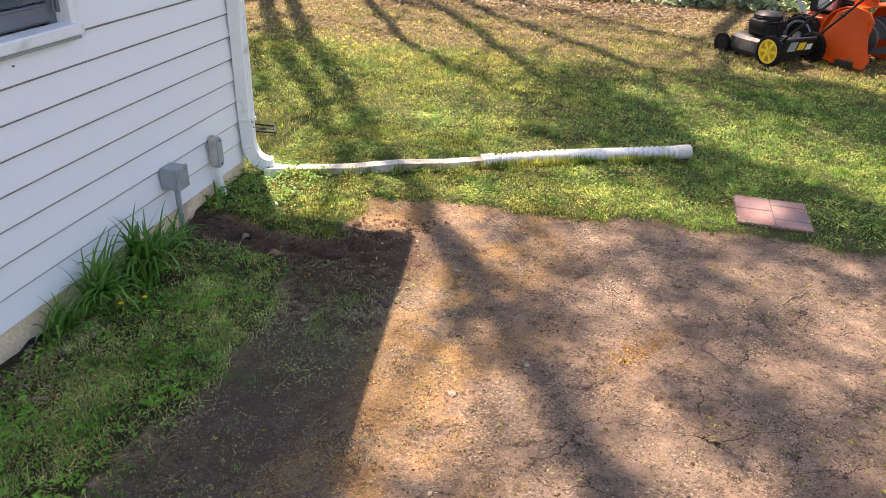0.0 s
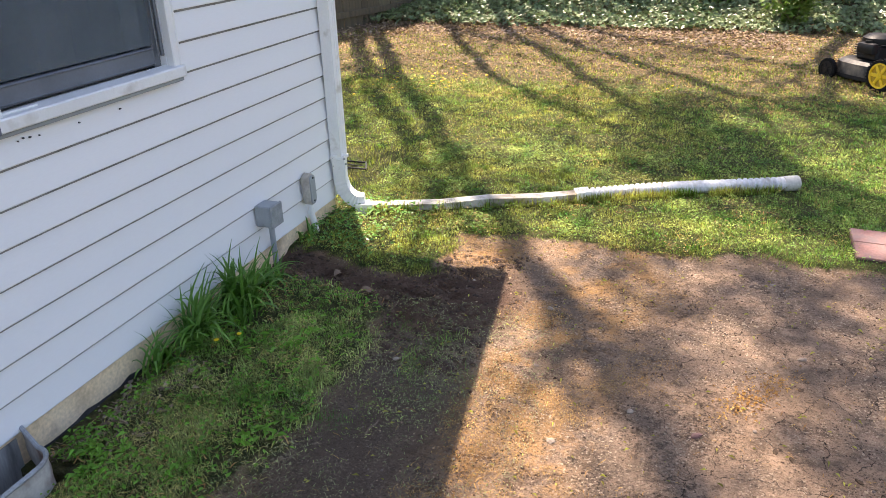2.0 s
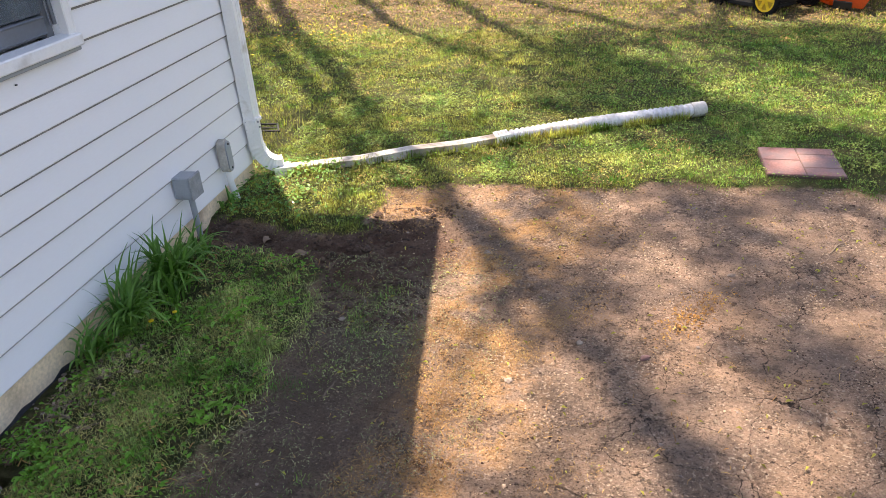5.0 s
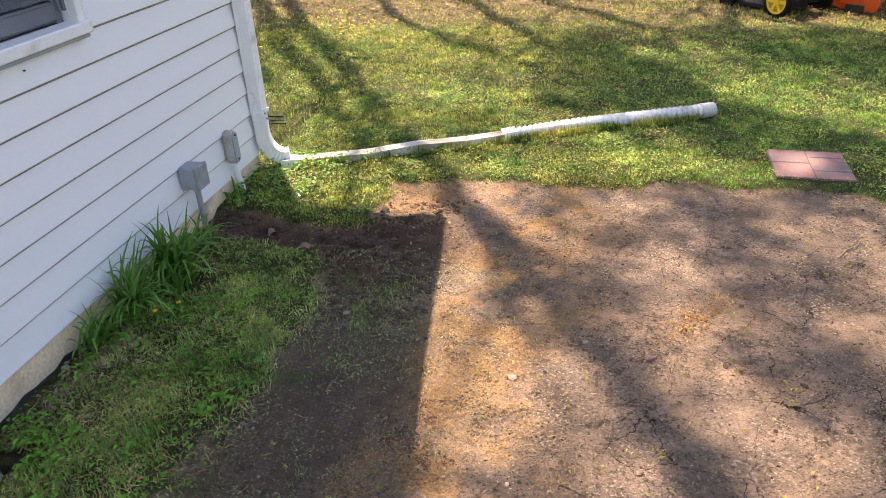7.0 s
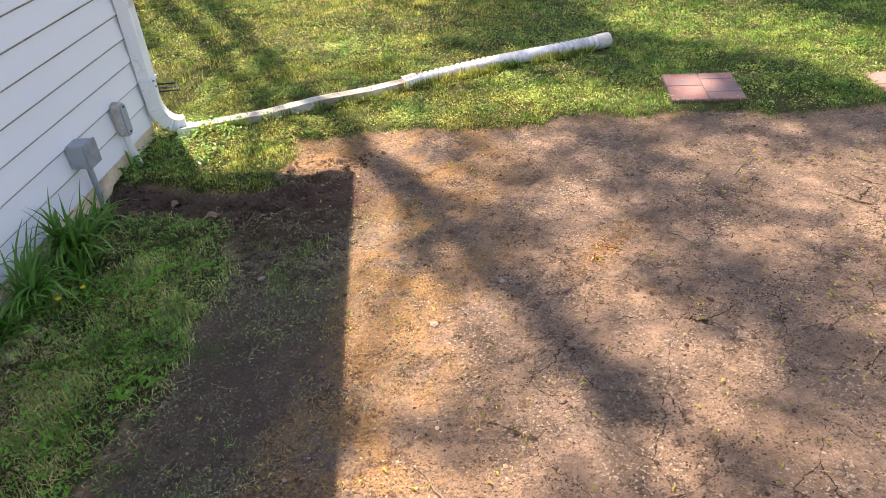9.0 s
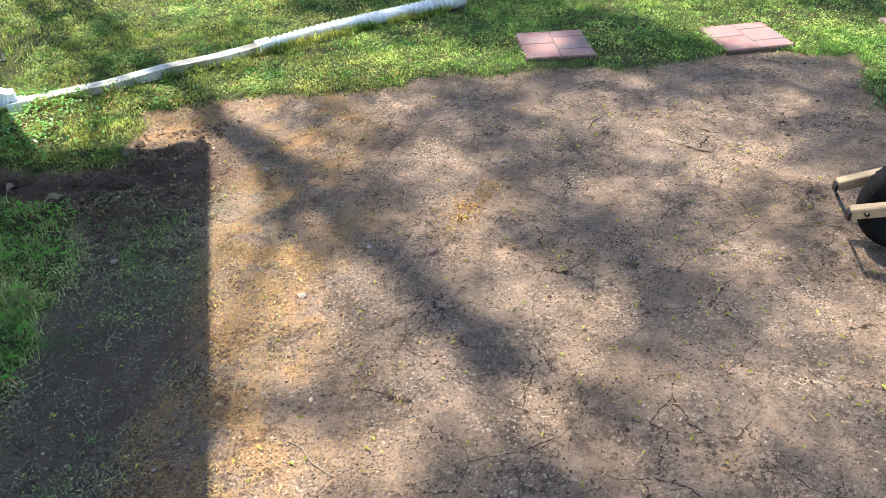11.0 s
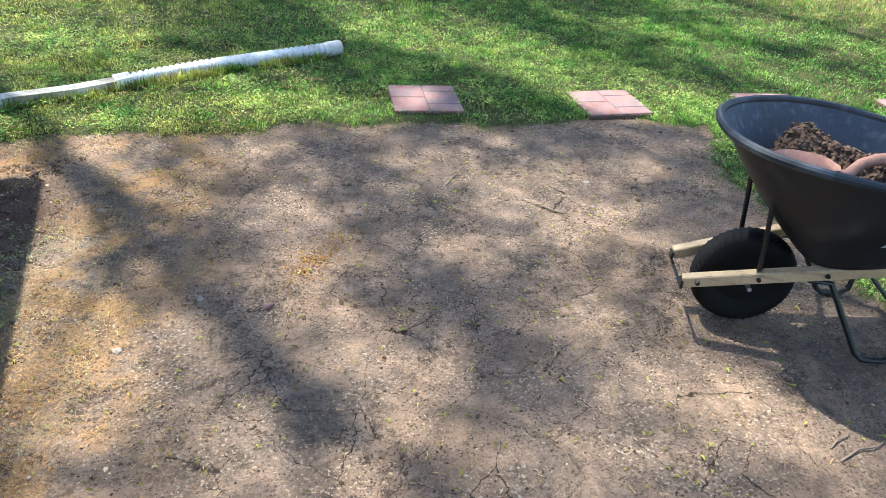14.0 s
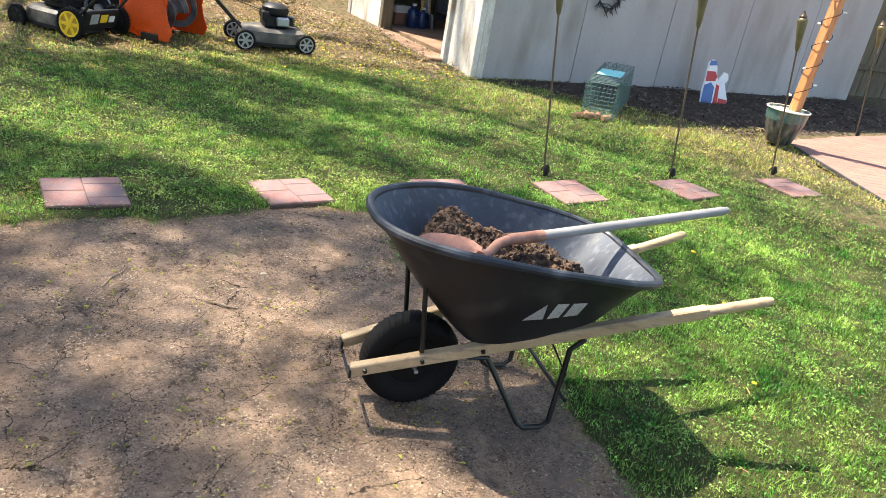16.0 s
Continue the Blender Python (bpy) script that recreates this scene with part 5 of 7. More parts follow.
for c, s in (((0, 0.08, 0), (0.22, 0.016, 0.012)), ((0, -0.08, 0), (0.22, 0.016, 0.012)), ((0.102, 0, 0), (0.016, 0.144, 0.012)), ((-0.102, 0, 0), (0.016, 0.144, 0.012)), ((0, 0, -0.002), (0.19, 0.012, 0.006))):
    part("bar", bx(c, s, 0.003), M_BLACKPL, t)


# ---- stepping stones ----
def stepping_stone():
    t = thing("stepping_stone", pose(0, 0, 0), "square brick-patterned red concrete stepping stone set in grass", "stepping stone", "row of stepping stones")
    part("slab", bx((0, 0, -0.012), (0.406, 0.406, 0.046), 0.006), M_PAVER_JOINT, t)
    h = 0.2
    for x0, x1, y0, y1 in ((-h, 0.0, 0.01, h), (-h, 0.0, -h, 0.005), (0.002, h, 0.105, h), (0.002, h, -0.09, 0.1), (0.002, h, -h, -0.095)):
        part("brick", bx(((x0 + x1) / 2, (y0 + y1) / 2, 0.009), (x1 - x0 - 0.002, y1 - y0 - 0.002, 0.010), 0.0035), M_PAVER, t)
    return t


first = stepping_stone()
STONES = [(3.165, 0.295, -2), (4.28, 0.19, 1), (5.35, 0.08, -3), (6.28, -0.1, -1), (7.36, -0.22, 3), (8.5, -0.38, -4)]
for i, (x, y, a) in enumerate(STONES):
    m = pose(x, y, gz(x, y) + 0.007, rr.uniform(-1, 1), rr.uniform(-1, 1), a)
    if i == 0:
        first.matrix_basis = m
    else:
        copy_thing(first, m)

# ---- wheelbarrow ----
BARROW = pose(3.70, -1.802, 0.004, 0, 0, -16.1)
wb = thing("wheelbarrow", BARROW, "black plastic wheelbarrow with ash handles, loaded with soil", "wheelbarrow")


def tray_ring(s, inset=0.0, n=56):
    """One level of the tray: s = 0 at its floor, 1 at the rim."""
    u0, u1 = 0.40 + (0.03 - 0.40) * s, 0.885 + (1.035 - 0.885) * s
    b = 0.19 + (0.345 - 0.19) * s ** 0.95
    uc, a = (u0 + u1) / 2, (u1 - u0) / 2
    out = []
    for k in range(n):
        th = 2 * math.pi * k / n
        c, q = math.cos(th), math.sin(th)
        e = 3.4 - 1.0 * s if c < 0 else 5.0 + 1.5 * s
        x = math.copysign(abs(c) ** (2 / e), c)
        yv = math.copysign(abs(q) ** (2 / e), q)
        taper = (1 - (0.06 + 0.19 * s) * max(x, 0) ** 1.6) * (1 - 0.08 * max(-x, 0))
        u = uc + (a - inset) * x
        z0 = 0.315 + 0.275 * (u - 0.41)
        z1 = 0.754 - 0.05 * (u - 0.03) - 0.085 * max(0, (u - 0.3) / 0.76) ** 1.5
        out.append((u, (b * taper - inset) * yv, z0 + (z1 - z0) * s + inset * 0.5 * (1 - s)))
    return out


LV = [0, 0.04, 0.12, 0.3, 0.5, 0.7, 0.88, 1.0]
part("tray", loft(bmesh.new(), [tray_ring(0, 0.03)] + [tray_ring(s, 0.012 if s == 0 else 0.0) for s in LV]
     + [tray_ring(1.0, 0.006)], caps=(True, False)), M_TRAY, wb, "black plastic tray")
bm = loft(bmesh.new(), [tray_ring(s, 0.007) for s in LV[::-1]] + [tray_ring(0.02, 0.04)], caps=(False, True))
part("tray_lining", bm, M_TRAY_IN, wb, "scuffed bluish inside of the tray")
rim = tray_ring(1.0, -0.006)
part("rim", tube(bmesh.new(), rim + rim[:1], 0.0155, 10, False), M_TRAY_RIM, wb, "rolled rim")
for s, g0, g1, z0, z1 in ((-1, -0.092, -0.292, 0.198, 0.60), (1, 0.092, 0.292, 0.198, 0.60)):
    A, B = Vector((0.0, g0, z0)), Vector((1.46, g1, z1))
    hd = part("handle", bar(bmesh.new(), A, A.lerp(B, 0.84), 0.038, 0.042, 0.004), M_ASH, wb, "pale ash handle with knots")
    part("grip", tube(bmesh.new(), [A.lerp(B, q) for q in (0.83, 0.86, 0.95, 0.985, 1.0)], [0.021, 0.019, 0.0185, 0.018, 0.012], 12), M_ASH, hd)
    part("brace", tube(bmesh.new(), [A.lerp(B, 0.16) + Vector((0, 0, 0.026)), (0.225, s * 0.125, 0.38), (0.205, s * 0.125, 0.565)], 0.009, 8), M_BLACKMETAL, wb)
    part("leg", tube(bmesh.new(), [A.lerp(B, 0.27) - Vector((0, 0, 0.026)), A.lerp(B, 0.32) - Vector((0, 0, 0.045)), (0.615, s * 0.2, 0.03), (0.64, s * 0.205, 0.011), (0.71, s * 0.205, 0.011), (0.74, s * 0.205, 0.035), (0.752, s * 0.205, 0.345), (0.80, s * 0.21, 0.392)], 0.0105, 8), M_BLACKMETAL, wb)
    part("leg_brace", bar(bmesh.new(), (0.69, s * 0.19, 0.355), (0.76, s * 0.2, 0.24), 0.028, 0.006), M_BLACKMETAL, wb)
    part("nose_plate", bx((-0.004, g0, z0 - 0.008), (0.010, 0.040, 0.034), 0.003), M_BLACKMETAL, wb)
    for q in (0.03, 0.16, 0.3):
        part("bolt", lathe(bmesh.new(), [(0.009, 0), (0.007, 0.008)], 8, Matrix.Translation(A.lerp(B, q) + Vector((0, s * 0.021, 0))) @ pose(0, 0, 0, -90 * s, 0, 0)), M_BLACKMETAL, wb)
part("nose_guard", bar(bmesh.new(), (-0.004, -0.11, 0.178), (-0.004, 0.11, 0.178), 0.010, 0.005), M_BLACKMETAL, wb)
part("leg_crossbar", tube(bmesh.new(), [(0.79, -0.2, 0.12), (0.79, 0.2, 0.12)], 0.008, 8), M_BLACKMETAL, wb)
part("axle", tube(bmesh.new(), [(0.235, -0.1, 0.188), (0.235, 0.1, 0.188)], 0.008, 8), M_STEEL, wb)
wheel = part("wheel", lathe(bmesh.new(), [(0.03, -0.045), (0.1, -0.03), (0.11, -0.035), (0.12, -0.035), (0.12, 0.035), (0.11, 0.035), (0.1, 0.03), (0.03, 0.045)], 28, pose(0.235, 0, 0.188, 90, 0, 0) @ Matrix.Diagonal((0.935, 0.935, 0.95, 1))), M_RUBBER, wb, "black wheel rim")
bm = lathe(bmesh.new(), [(0.115, -0.036), (0.14, -0.05), (0.168, -0.049), (0.186, -0.038), (0.196, -0.018), (0.198, 0), (0.196, 0.018), (0.186, 0.038), (0.168, 0.049), (0.14, 0.05), (0.115, 0.036)], 48, pose(0.235, 0, 0.188, 90, 0, 0) @ Matrix.Diagonal((0.935, 0.935, 0.95, 1)), True)
part("tyre", bm, M_RUBBER, wheel, "ribbed black tyre")
bm = bmesh.new()
for k in range(44):
    a = 2 * math.pi * k / 44
    for s in (-1, 1):
        p0 = Vector((0.1975 * math.cos(a), s * 0.006, 0.1975 * math.sin(a)))
        p1 = Vector((0.184 * math.cos(a + 0.09), s * 0.043, 0.184 * math.sin(a + 0.09)))
        tube(bm, [p0, (p0 + p1) / 2 * 1.012, p1], 0.0026, 4)
part("tread", bm, M_RUBBER, wheel, m=pose(0.235, 0, 0.188) @ Matrix.Diagonal((0.935, 0.95, 0.935, 1)))
# printed mark, as plain slanted shapes


def on_side(u, s):
    r = [p for p in tray_ring(s, -0.0016, 160) if p[1] < 0]
    r.sort(key=lambda p: p[0])
    for a, b in zip(r, r[1:]):
        if a[0] <= u <= b[0]:
            t_ = (u - a[0]) / (b[0] - a[0])
            return Vector(a).lerp(Vector(b), t_)
    return Vector(r[0])


for shape in ([(0.575, 0.40), (0.655, 0.66), (0.672, 0.40)], [(0.690, 0.40), (0.705, 0.66), (0.765, 0.66), (0.75, 0.40)],
              [(0.772, 0.40), (0.787, 0.66), (0.86, 0.66), (0.845, 0.40)]):
    bm = bmesh.new()
    lo = [bm.verts.new(on_side(0.518 + (u - 0.575) * 0.74, 0.385 + (s - 0.4) * 0.85)) for u, s in shape]
    bm.faces.new(lo)
    bmesh.ops.solidify(bm, geom=bm.faces[:], thickness=-0.001)
    part("print", bm, M_STENCIL, wb, "worn white printed mark", smooth=0)

# soil in the tray
def heap_h(r, th):
    """Height of the soil heap, over a round of radius 1."""
    u, v = max(0.222, 0.52 + 0.34 * r * math.cos(th)), 0.02 + 0.235 * r * math.sin(th)
    h = 0.525 + 0.115 * (1 - r * r) ** 0.6 + 0.15 * math.exp(-((u - 0.27) / 0.15) ** 2 - ((v - 0.13) / 0.12) ** 2) * (1 - r ** 6) - 0.12 * (u - 0.45) * (1 - r * r) + 0.1 * v * (1 - r * r)
    h += (0.036 * noise.fractal(Vector((u * 12, v * 12, 0)), 0.85, 2.1, 6) + 0.005 * noise.fractal(Vector((u * 60, v * 60, 3.0)), 0.8, 2.1, 3)) * min(1.0, (1 - r) * 4 + 0.3)
    return u, v, h


bm = bmesh.new()
rows = [[bm.verts.new(heap_h(max(0.001, i / 90), 2 * math.pi * j / 200)) for j in range(200)] for i in range(91)]
for ra, rb in zip(rows, rows[1:]):
    for j in range(200):
        bm.faces.new((ra[j], ra[(j + 1) % 200], rb[(j + 1) % 200], rb[j]))
pile = tagged(part("soil_mound", bm, M_CLOD, m=BARROW, smooth=60), "heap of crumbly dark brown earth in the wheelbarrow", "soil")


def clod(bm, p, r, g, sub=1):
    res = bmesh.ops.create_icosphere(bm, subdivisions=sub, radius=r, matrix=Matrix.Translation(p) @ pose(0, 0, 0, g.uniform(0, 360), g.uniform(0, 360), 0) @ Matrix.Diagonal((1, g.uniform(0.7, 1.1), g.uniform(0.6, 0.9), 1)))
    for v in res["verts"]:
        v.co += (v.co - Vector(p)) * g.uniform(-0.25, 0.3)


g = random.Random(12)
bm = bmesh.new()
for k in range(2300):
    u, v, h = heap_h(g.random() ** 0.5 * 0.96, g.uniform(0, 6.283))
    clod(bm, (u, v, h + 0.002), 0.0025 + 0.0135 * g.random() ** 4, g, 1)
tagged(part("clods", bm, M_CLOD, m=BARROW, smooth=0), "loose clods on the soil heap", "soil", kind="stuff")

# shovel across the tray
sh = thing("shovel", BARROW, "rust-brown round shovel with a grey weathered handle lying across the wheelbarrow", "shovel")
S0, S1 = Vector((0.617, 0.0, 0.685)), Vector((1.575, 0.222, 0.745))
d = (S1 - S0).normalized()
part("handle", tube(bmesh.new(), [S0.lerp(S1, q) for q in (0.0, 0.5, 0.97, 1.0)], [0.0185, 0.018, 0.0185, 0.014], 12), M_GREYWOOD, sh, "grey weathered wooden handle")
B0 = Vector((0.375, -0.135, 0.662))
part("socket", tube(bmesh.new(), [B0, (0.41, -0.115, 0.668), (0.455, -0.075, 0.686), (0.52, -0.034, 0.688), S0 - d * 0.02, S0 + d * 0.04], [0.022, 0.018, 0.018, 0.0195, 0.0215, 0.0215], 12), M_RUST, sh, "rusty socket")
bd = Vector((-1.0, 0.1, 0.03)).normalized()
side = bd.cross(Vector((0, 0, 1))).normalized()
up = side.cross(bd)
rings = []
for i in range(11):
    s = i / 10
    w = 0.10 * (min(1, 0.45 + s * 4) if s < 0.15 else (1 - max(0, (s - 0.5) / 0.5) ** 2.2) ** 0.5 if s < 1 else 0.02)
    c = B0 + bd * (0.235 * s - 0.01) + up * (0.012 * math.sin(s * 2.6))
    top_ = [c + side * w * q + up * (0.022 * (q * q) - 0.004) for q in np.linspace(-1, 1, 9)]
    rings.append(top_ + [p - up * 0.004 for p in top_[::-1]])
part("blade", loft(bmesh.new(), rings), M_RUST, sh, "rust-brown rounded blade")


# ---- machines at the far side ----
def wheel_part(parent, c, r, w, axis, hub, tyre, spokes=5, hubcol=None):
    """A small machine wheel with tyre, hub and spokes; axis in degrees round z."""
    m = pose(*c, 90, 0, axis)
    ty = part("wheel", lathe(bmesh.new(), [(r * 0.72, -w / 2), (r * 0.95, -w / 2), (r, -w * 0.3), (r, w * 0.3), (r * 0.95, w / 2), (r * 0.72, w / 2)], 26, m, True), tyre, parent)
    bm = bmesh.new()
    lathe(bm, [(r * 0.66, -w * 0.4), (r * 0.68, -w * 0.52), (r * 0.78, -w * 0.52), (r * 0.78, w * 0.52), (r * 0.68, w * 0.52), (r * 0.66, w * 0.4)], 26, m, True)
    part("rim", bm, hub, ty)
    bm = bmesh.new()
    lathe(bm, [(r * 0.2, -w * 0.58), (r * 0.22, w * 0.58)], 12, m)
    # behind yellow spokes the disc is darker yellow, recess shade in its colour
    part("hub_disc", lathe(bmesh.new(), [(r * 0.76, -w * 0.3), (r * 0.76, w * 0.3)], 26, m), M_HUBDARK if hub is M_YELLOW else M_BLACKPL, ty)
    part("hub", bm, hub, ty)
    for k in range(spokes):
        a = 2 * math.pi * k / spokes
        part("spoke", box(bmesh.new(), m @ Vector((r * 0.47 * math.cos(a), r * 0.47 * math.sin(a), 0)), (r * 0.62, r * 0.2, w * 0.95), 0.0, m.to_3x3().to_4x4() @ Matrix.Rotation(a, 4, "Z")), hub, ty)
    bm = bmesh.new()
    for k in range(30):
        a = 2 * math.pi * k / 30
        box(bm, m @ Vector((r * math.cos(a), r * math.sin(a), 0)), (0.008, r * 0.1, w * 0.95), 0.0, m.to_3x3().to_4x4() @ Matrix.Rotation(a, 4, "Z"))
    part("tread", bm, tyre, ty)
    return ty


def engine(parent, c, s=1.0, mt=None):
    """A small vertical-shaft petrol engine."""
    x, y, z = c
    mt = mt or M_BLACKPL
    part("engine_block", bx((x, y, z + 0.07 * s), (0.26 * s, 0.24 * s, 0.14 * s), 0.02), M_BLACKPL, parent)
    part("engine_cover", lathe(bmesh.new(), [(0.135 * s, 0), (0.145 * s, 0.02), (0.14 * s, 0.07), (0.10 * s, 0.1), (0.05 * s, 0.105)], 20, pose(x, y, z + 0.14 * s)), mt, parent)
    bm = bmesh.new()
    for k in range(5):
        box(bm, (x + 0.16 * s, y, z + (0.03 + 0.022 * k) * s), (0.10 * s, 0.12 * s, 0.008 * s))
    part("cooling_fins", bm, M_DECKGREY, parent)
    part("fuel_tank", bx((x - 0.03 * s, y + 0.15 * s, z + 0.12 * s), (0.2 * s, 0.09 * s, 0.11 * s), 0.03, None, 2), M_BLACKPL, parent)
    part("fuel_cap", lathe(bmesh.new(), [(0.03 * s, 0), (0.03 * s, 0.02)], 14, pose(x - 0.03 * s, y + 0.15 * s, z + 0.175 * s)), M_BLACKPL, parent)
    part("muffler", bx((x + 0.05 * s, y - 0.15 * s, z + 0.08 * s), (0.13 * s, 0.07 * s, 0.09 * s), 0.012), M_STEEL, parent)
    part("air_filter", bx((x - 0.12 * s, y - 0.06 * s, z + 0.12 * s), (0.08 * s, 0.12 * s, 0.1 * s), 0.012), M_BLACKPL, parent)


def mower(m, deck, hub_a, hub_b, label, rear_r, front_r, flap=True):
    """A push mower; its front points along +x."""
    t = thing("lawn_mower", m, label, "lawn mower")
    rings = []
    for z, k in ((0.07, 1.0), (0.13, 1.0), (0.19, 0.96), (0.22, 0.8)):
        rings.append([(0.02 + 0.36 * k * math.copysign(abs(math.cos(a)) ** 0.7, math.cos(a)), 0.255 * k * math.copysign(abs(math.sin(a)) ** 0.7, math.sin(a)), z) for a in np.linspace(0, 2 * math.pi, 32, endpoint=False)])
    part("deck", loft(bmesh.new(), rings), deck, t)
    part("skirt", loft(bmesh.new(), [[(p[0] * 1.01, p[1] * 1.01, z) for p in rings[0]] for z in (0.05, 0.085)]), M_BLACKPL, t)
    engine(t, (0.04, 0, 0.22))
    for s in (1, -1):
        wheel_part(t, (-0.33, s * 0.29, rear_r), rear_r, 0.05, 0, hub_a if s == 1 else hub_b, M_RUBBER, 6)
        wheel_part(t, (0.33, s * 0.27, front_r), front_r, 0.045, 0, M_BLACKPL if hub_a is M_YELLOW else hub_a, M_RUBBER, 6)
        lo, hi = Vector((-0.36, s * 0.22, 0.22)), Vector((-0.92, s * 0.2, 0.78))
        part("handle_lower", tube(bmesh.new(), [lo, lo.lerp(hi, 0.5), hi], 0.0125, 8), M_BLACKMETAL, t)
        part("knob", lathe(bmesh.new(), [(0.02, 0), (0.012, 0.03)], 8, pose(*lo.lerp(hi, 0.55), 90 * s, 0, 0)), M_BLACKPL, t)
    part("handle_upper", tube(bmesh.new(), [(-0.86, 0.2, 0.72), (-1.2, 0.2, 1.0), (-1.24, 0.16, 1.03), (-1.24, -0.16, 1.03), (-1.2, -0.2, 1.0), (-0.86, -0.2, 0.72)], 0.0125, 8), M_BLACKMETAL, t)
    part("control_bail", tube(bmesh.new(), [(-1.12, 0.19, 0.98), (-1.19, 0.14, 1.09), (-1.19, -0.14, 1.09), (-1.12, -0.19, 0.98)], 0.005, 6), M_BLACKMETAL, t)
    part("cable", tube(bmesh.new(), [(-0.05, 0.1, 0.36), (-0.3, 0.2, 0.42), (-0.6, 0.19, 0.55), (-1.1, 0.19, 0.95)], 0.004, 5), M_BLACKPL, t)
    if flap:
        part("rear_flap", bx((-0.40, 0, 0.19), (0.05, 0.44, 0.19), 0.015, Matrix.Rotation(radians(-18), 4, "Y")), M_BLACKPL, t, "grey-black rear discharge flap")
        fl = Matrix.Rotation(radians(-18), 4, "Y")
        part("sticker", bx((-0.43, -0.02, 0.20), (0.006, 0.09, 0.08), 0, fl), M_YELLOW, t, "worn yellow warning label")
        part("sticker", bx((-0.43, -0.12, 0.19), (0.006, 0.07, 0.06), 0, fl), M_WHITE, t, "white label")
        part("sticker", bx((-0.43, 0.1, 0.20), (0.006, 0.10, 0.10), 0, fl), M_GREYBOX, t, "grey label")
    return t


# front to the far left; the rear axle faces the lawn
mower(pose(3.65, 4.52, gz(3.65, 4.5) - 0.005, 0, 0, 128), M_DECKGREY, M_YELLOW, M_BLACKPL, "black lawn mower with yellow wheel hubs, dusty from storage", 0.15, 0.10)
mower(pose(5.62, 4.28, gz(5.62, 4.28) - 0.005, 0, 0, -6), M_DUSTDECK, M_STEEL, M_STEEL, "dusty black lawn mower with silver spoked wheels", 0.105, 0.10, False)

sb = thing("snow_blower", pose(4.58, 4.45, gz(4.58, 4.45), 0, 0, -45) @ Matrix.Diagonal((1.1, 1.1, 1.1, 1)), "bright orange two-stage snow blower with grey auger", "snow blower")
# housing opens towards +x
for s in (1, -1):
    prof = [(-0.22, 0.05), (-0.24, 0.3), (-0.16, 0.46), (0.0, 0.53), (0.14, 0.50), (0.2, 0.42), (0.17, 0.3), (0.19, 0.2), (0.24, 0.1), (0.2, 0.02), (-0.1, 0.02)]
    part("side_plate", prism(bmesh.new(), prof, 0.012, Matrix(((1, 0, 0, 0), (0, 0, 1, s * 0.31 - 0.006), (0, 1, 0, 0), (0, 0, 0, 1))), 0.003), M_ORANGE, sb)
    part("skid_shoe", bx((0.02, s * 0.325, 0.035), (0.17, 0.02, 0.07), 0.006), M_BLACKMETAL, sb)
arc = [(-0.05 + 0.25 * math.cos(a), 0.27 + 0.25 * math.sin(a)) for a in np.linspace(radians(75), radians(262), 14)]
part("housing", prism(bmesh.new(), arc + [(-0.05 + 0.24 * math.cos(a), 0.27 + 0.24 * math.sin(a)) for a in np.linspace(radians(262), radians(75), 14)], 0.6, Matrix(((1, 0, 0, 0), (0, 0, 1, -0.3), (0, 1, 0, 0), (0, 0, 0, 1)))), M_ORANGE, sb)
bm = bmesh.new()
for s in (1, -1):
    pr = []
    for k in range(34):
        a = k / 33 * 2 * math.pi * 1.6
        y_ = s * (0.03 + 0.25 * k / 33)
        pr.append([(0.02 + 0.17 * math.cos(a), y_, 0.25 + 0.17 * math.sin(a)), (0.02 + 0.11 * math.cos(a), y_, 0.25 + 0.11 * math.sin(a)), (0.02 + 0.11 * math.cos(a), y_ + 0.012, 0.25 + 0.11 * math.sin(a)), (0.02 + 0.17 * math.cos(a), y_ + 0.012, 0.25 + 0.17 * math.sin(a))])
    loft(bm, pr)
tube(bm, [(0.02, -0.3, 0.25), (0.02, 0.3, 0.25)], 0.022, 10)
part("auger", bm, M_DARKSTEEL, sb, "grey steel spiral auger")
part("gearbox", lathe(bmesh.new(), [(0.05, -0.06), (0.07, -0.03), (0.07, 0.03), (0.05, 0.06)], 14, pose(0.02, 0, 0.25, 90, 0, 0)), M_DARKSTEEL, sb)
part("chute_ring", lathe(bmesh.new(), [(0.1, 0), (0.1, 0.05), (0.085, 0.05), (0.085, 0.0)], 20, pose(-0.1, 0, 0.5)), M_ORANGE, sb)
part("chute", loft(bmesh.new(), [[(cx - 0.07, -0.08, zz), (cx + w, -0.07, zz), (cx + w, 0.07, zz), (cx - 0.07, 0.08, zz)] for cx, w, zz in ((-0.1, 0.07, 0.55), (-0.07, 0.07, 0.75), (0.0, 0.07, 0.95), (0.1, 0.05, 1.05))]), M_ORANGE, sb, "orange discharge chute", smooth=0)
part("chassis", bx((-0.42, 0, 0.26), (0.36, 0.34, 0.26), 0.03), M_ORANGE, sb)
engine(sb, (-0.42, 0.0, 0.40), 1.15)
for s in (1, -1):
    wheel_part(sb, (-0.5, s * 0.26, 0.19), 0.19, 0.11, 0, M_STEEL, M_RUBBER, 0)
    part("handlebar", tube(bmesh.new(), [(-0.55, s * 0.19, 0.38), (-0.85, s * 0.23, 0.72), (-1.05, s * 0.25, 0.98), (-1.2, s * 0.25, 1.0)], 0.015, 8), M_STEEL, sb)
part("control_panel", bx((-1.0, 0, 0.95), (0.16, 0.5, 0.05), 0.01, Matrix.Rotation(radians(-25), 4, "Y")), M_BLACKPL, sb)
part("crank_rod", tube(bmesh.new(), [(-1.0, 0.1, 0.94), (-0.2, 0.12, 0.58)], 0.006, 6), M_BLACKMETAL, sb)
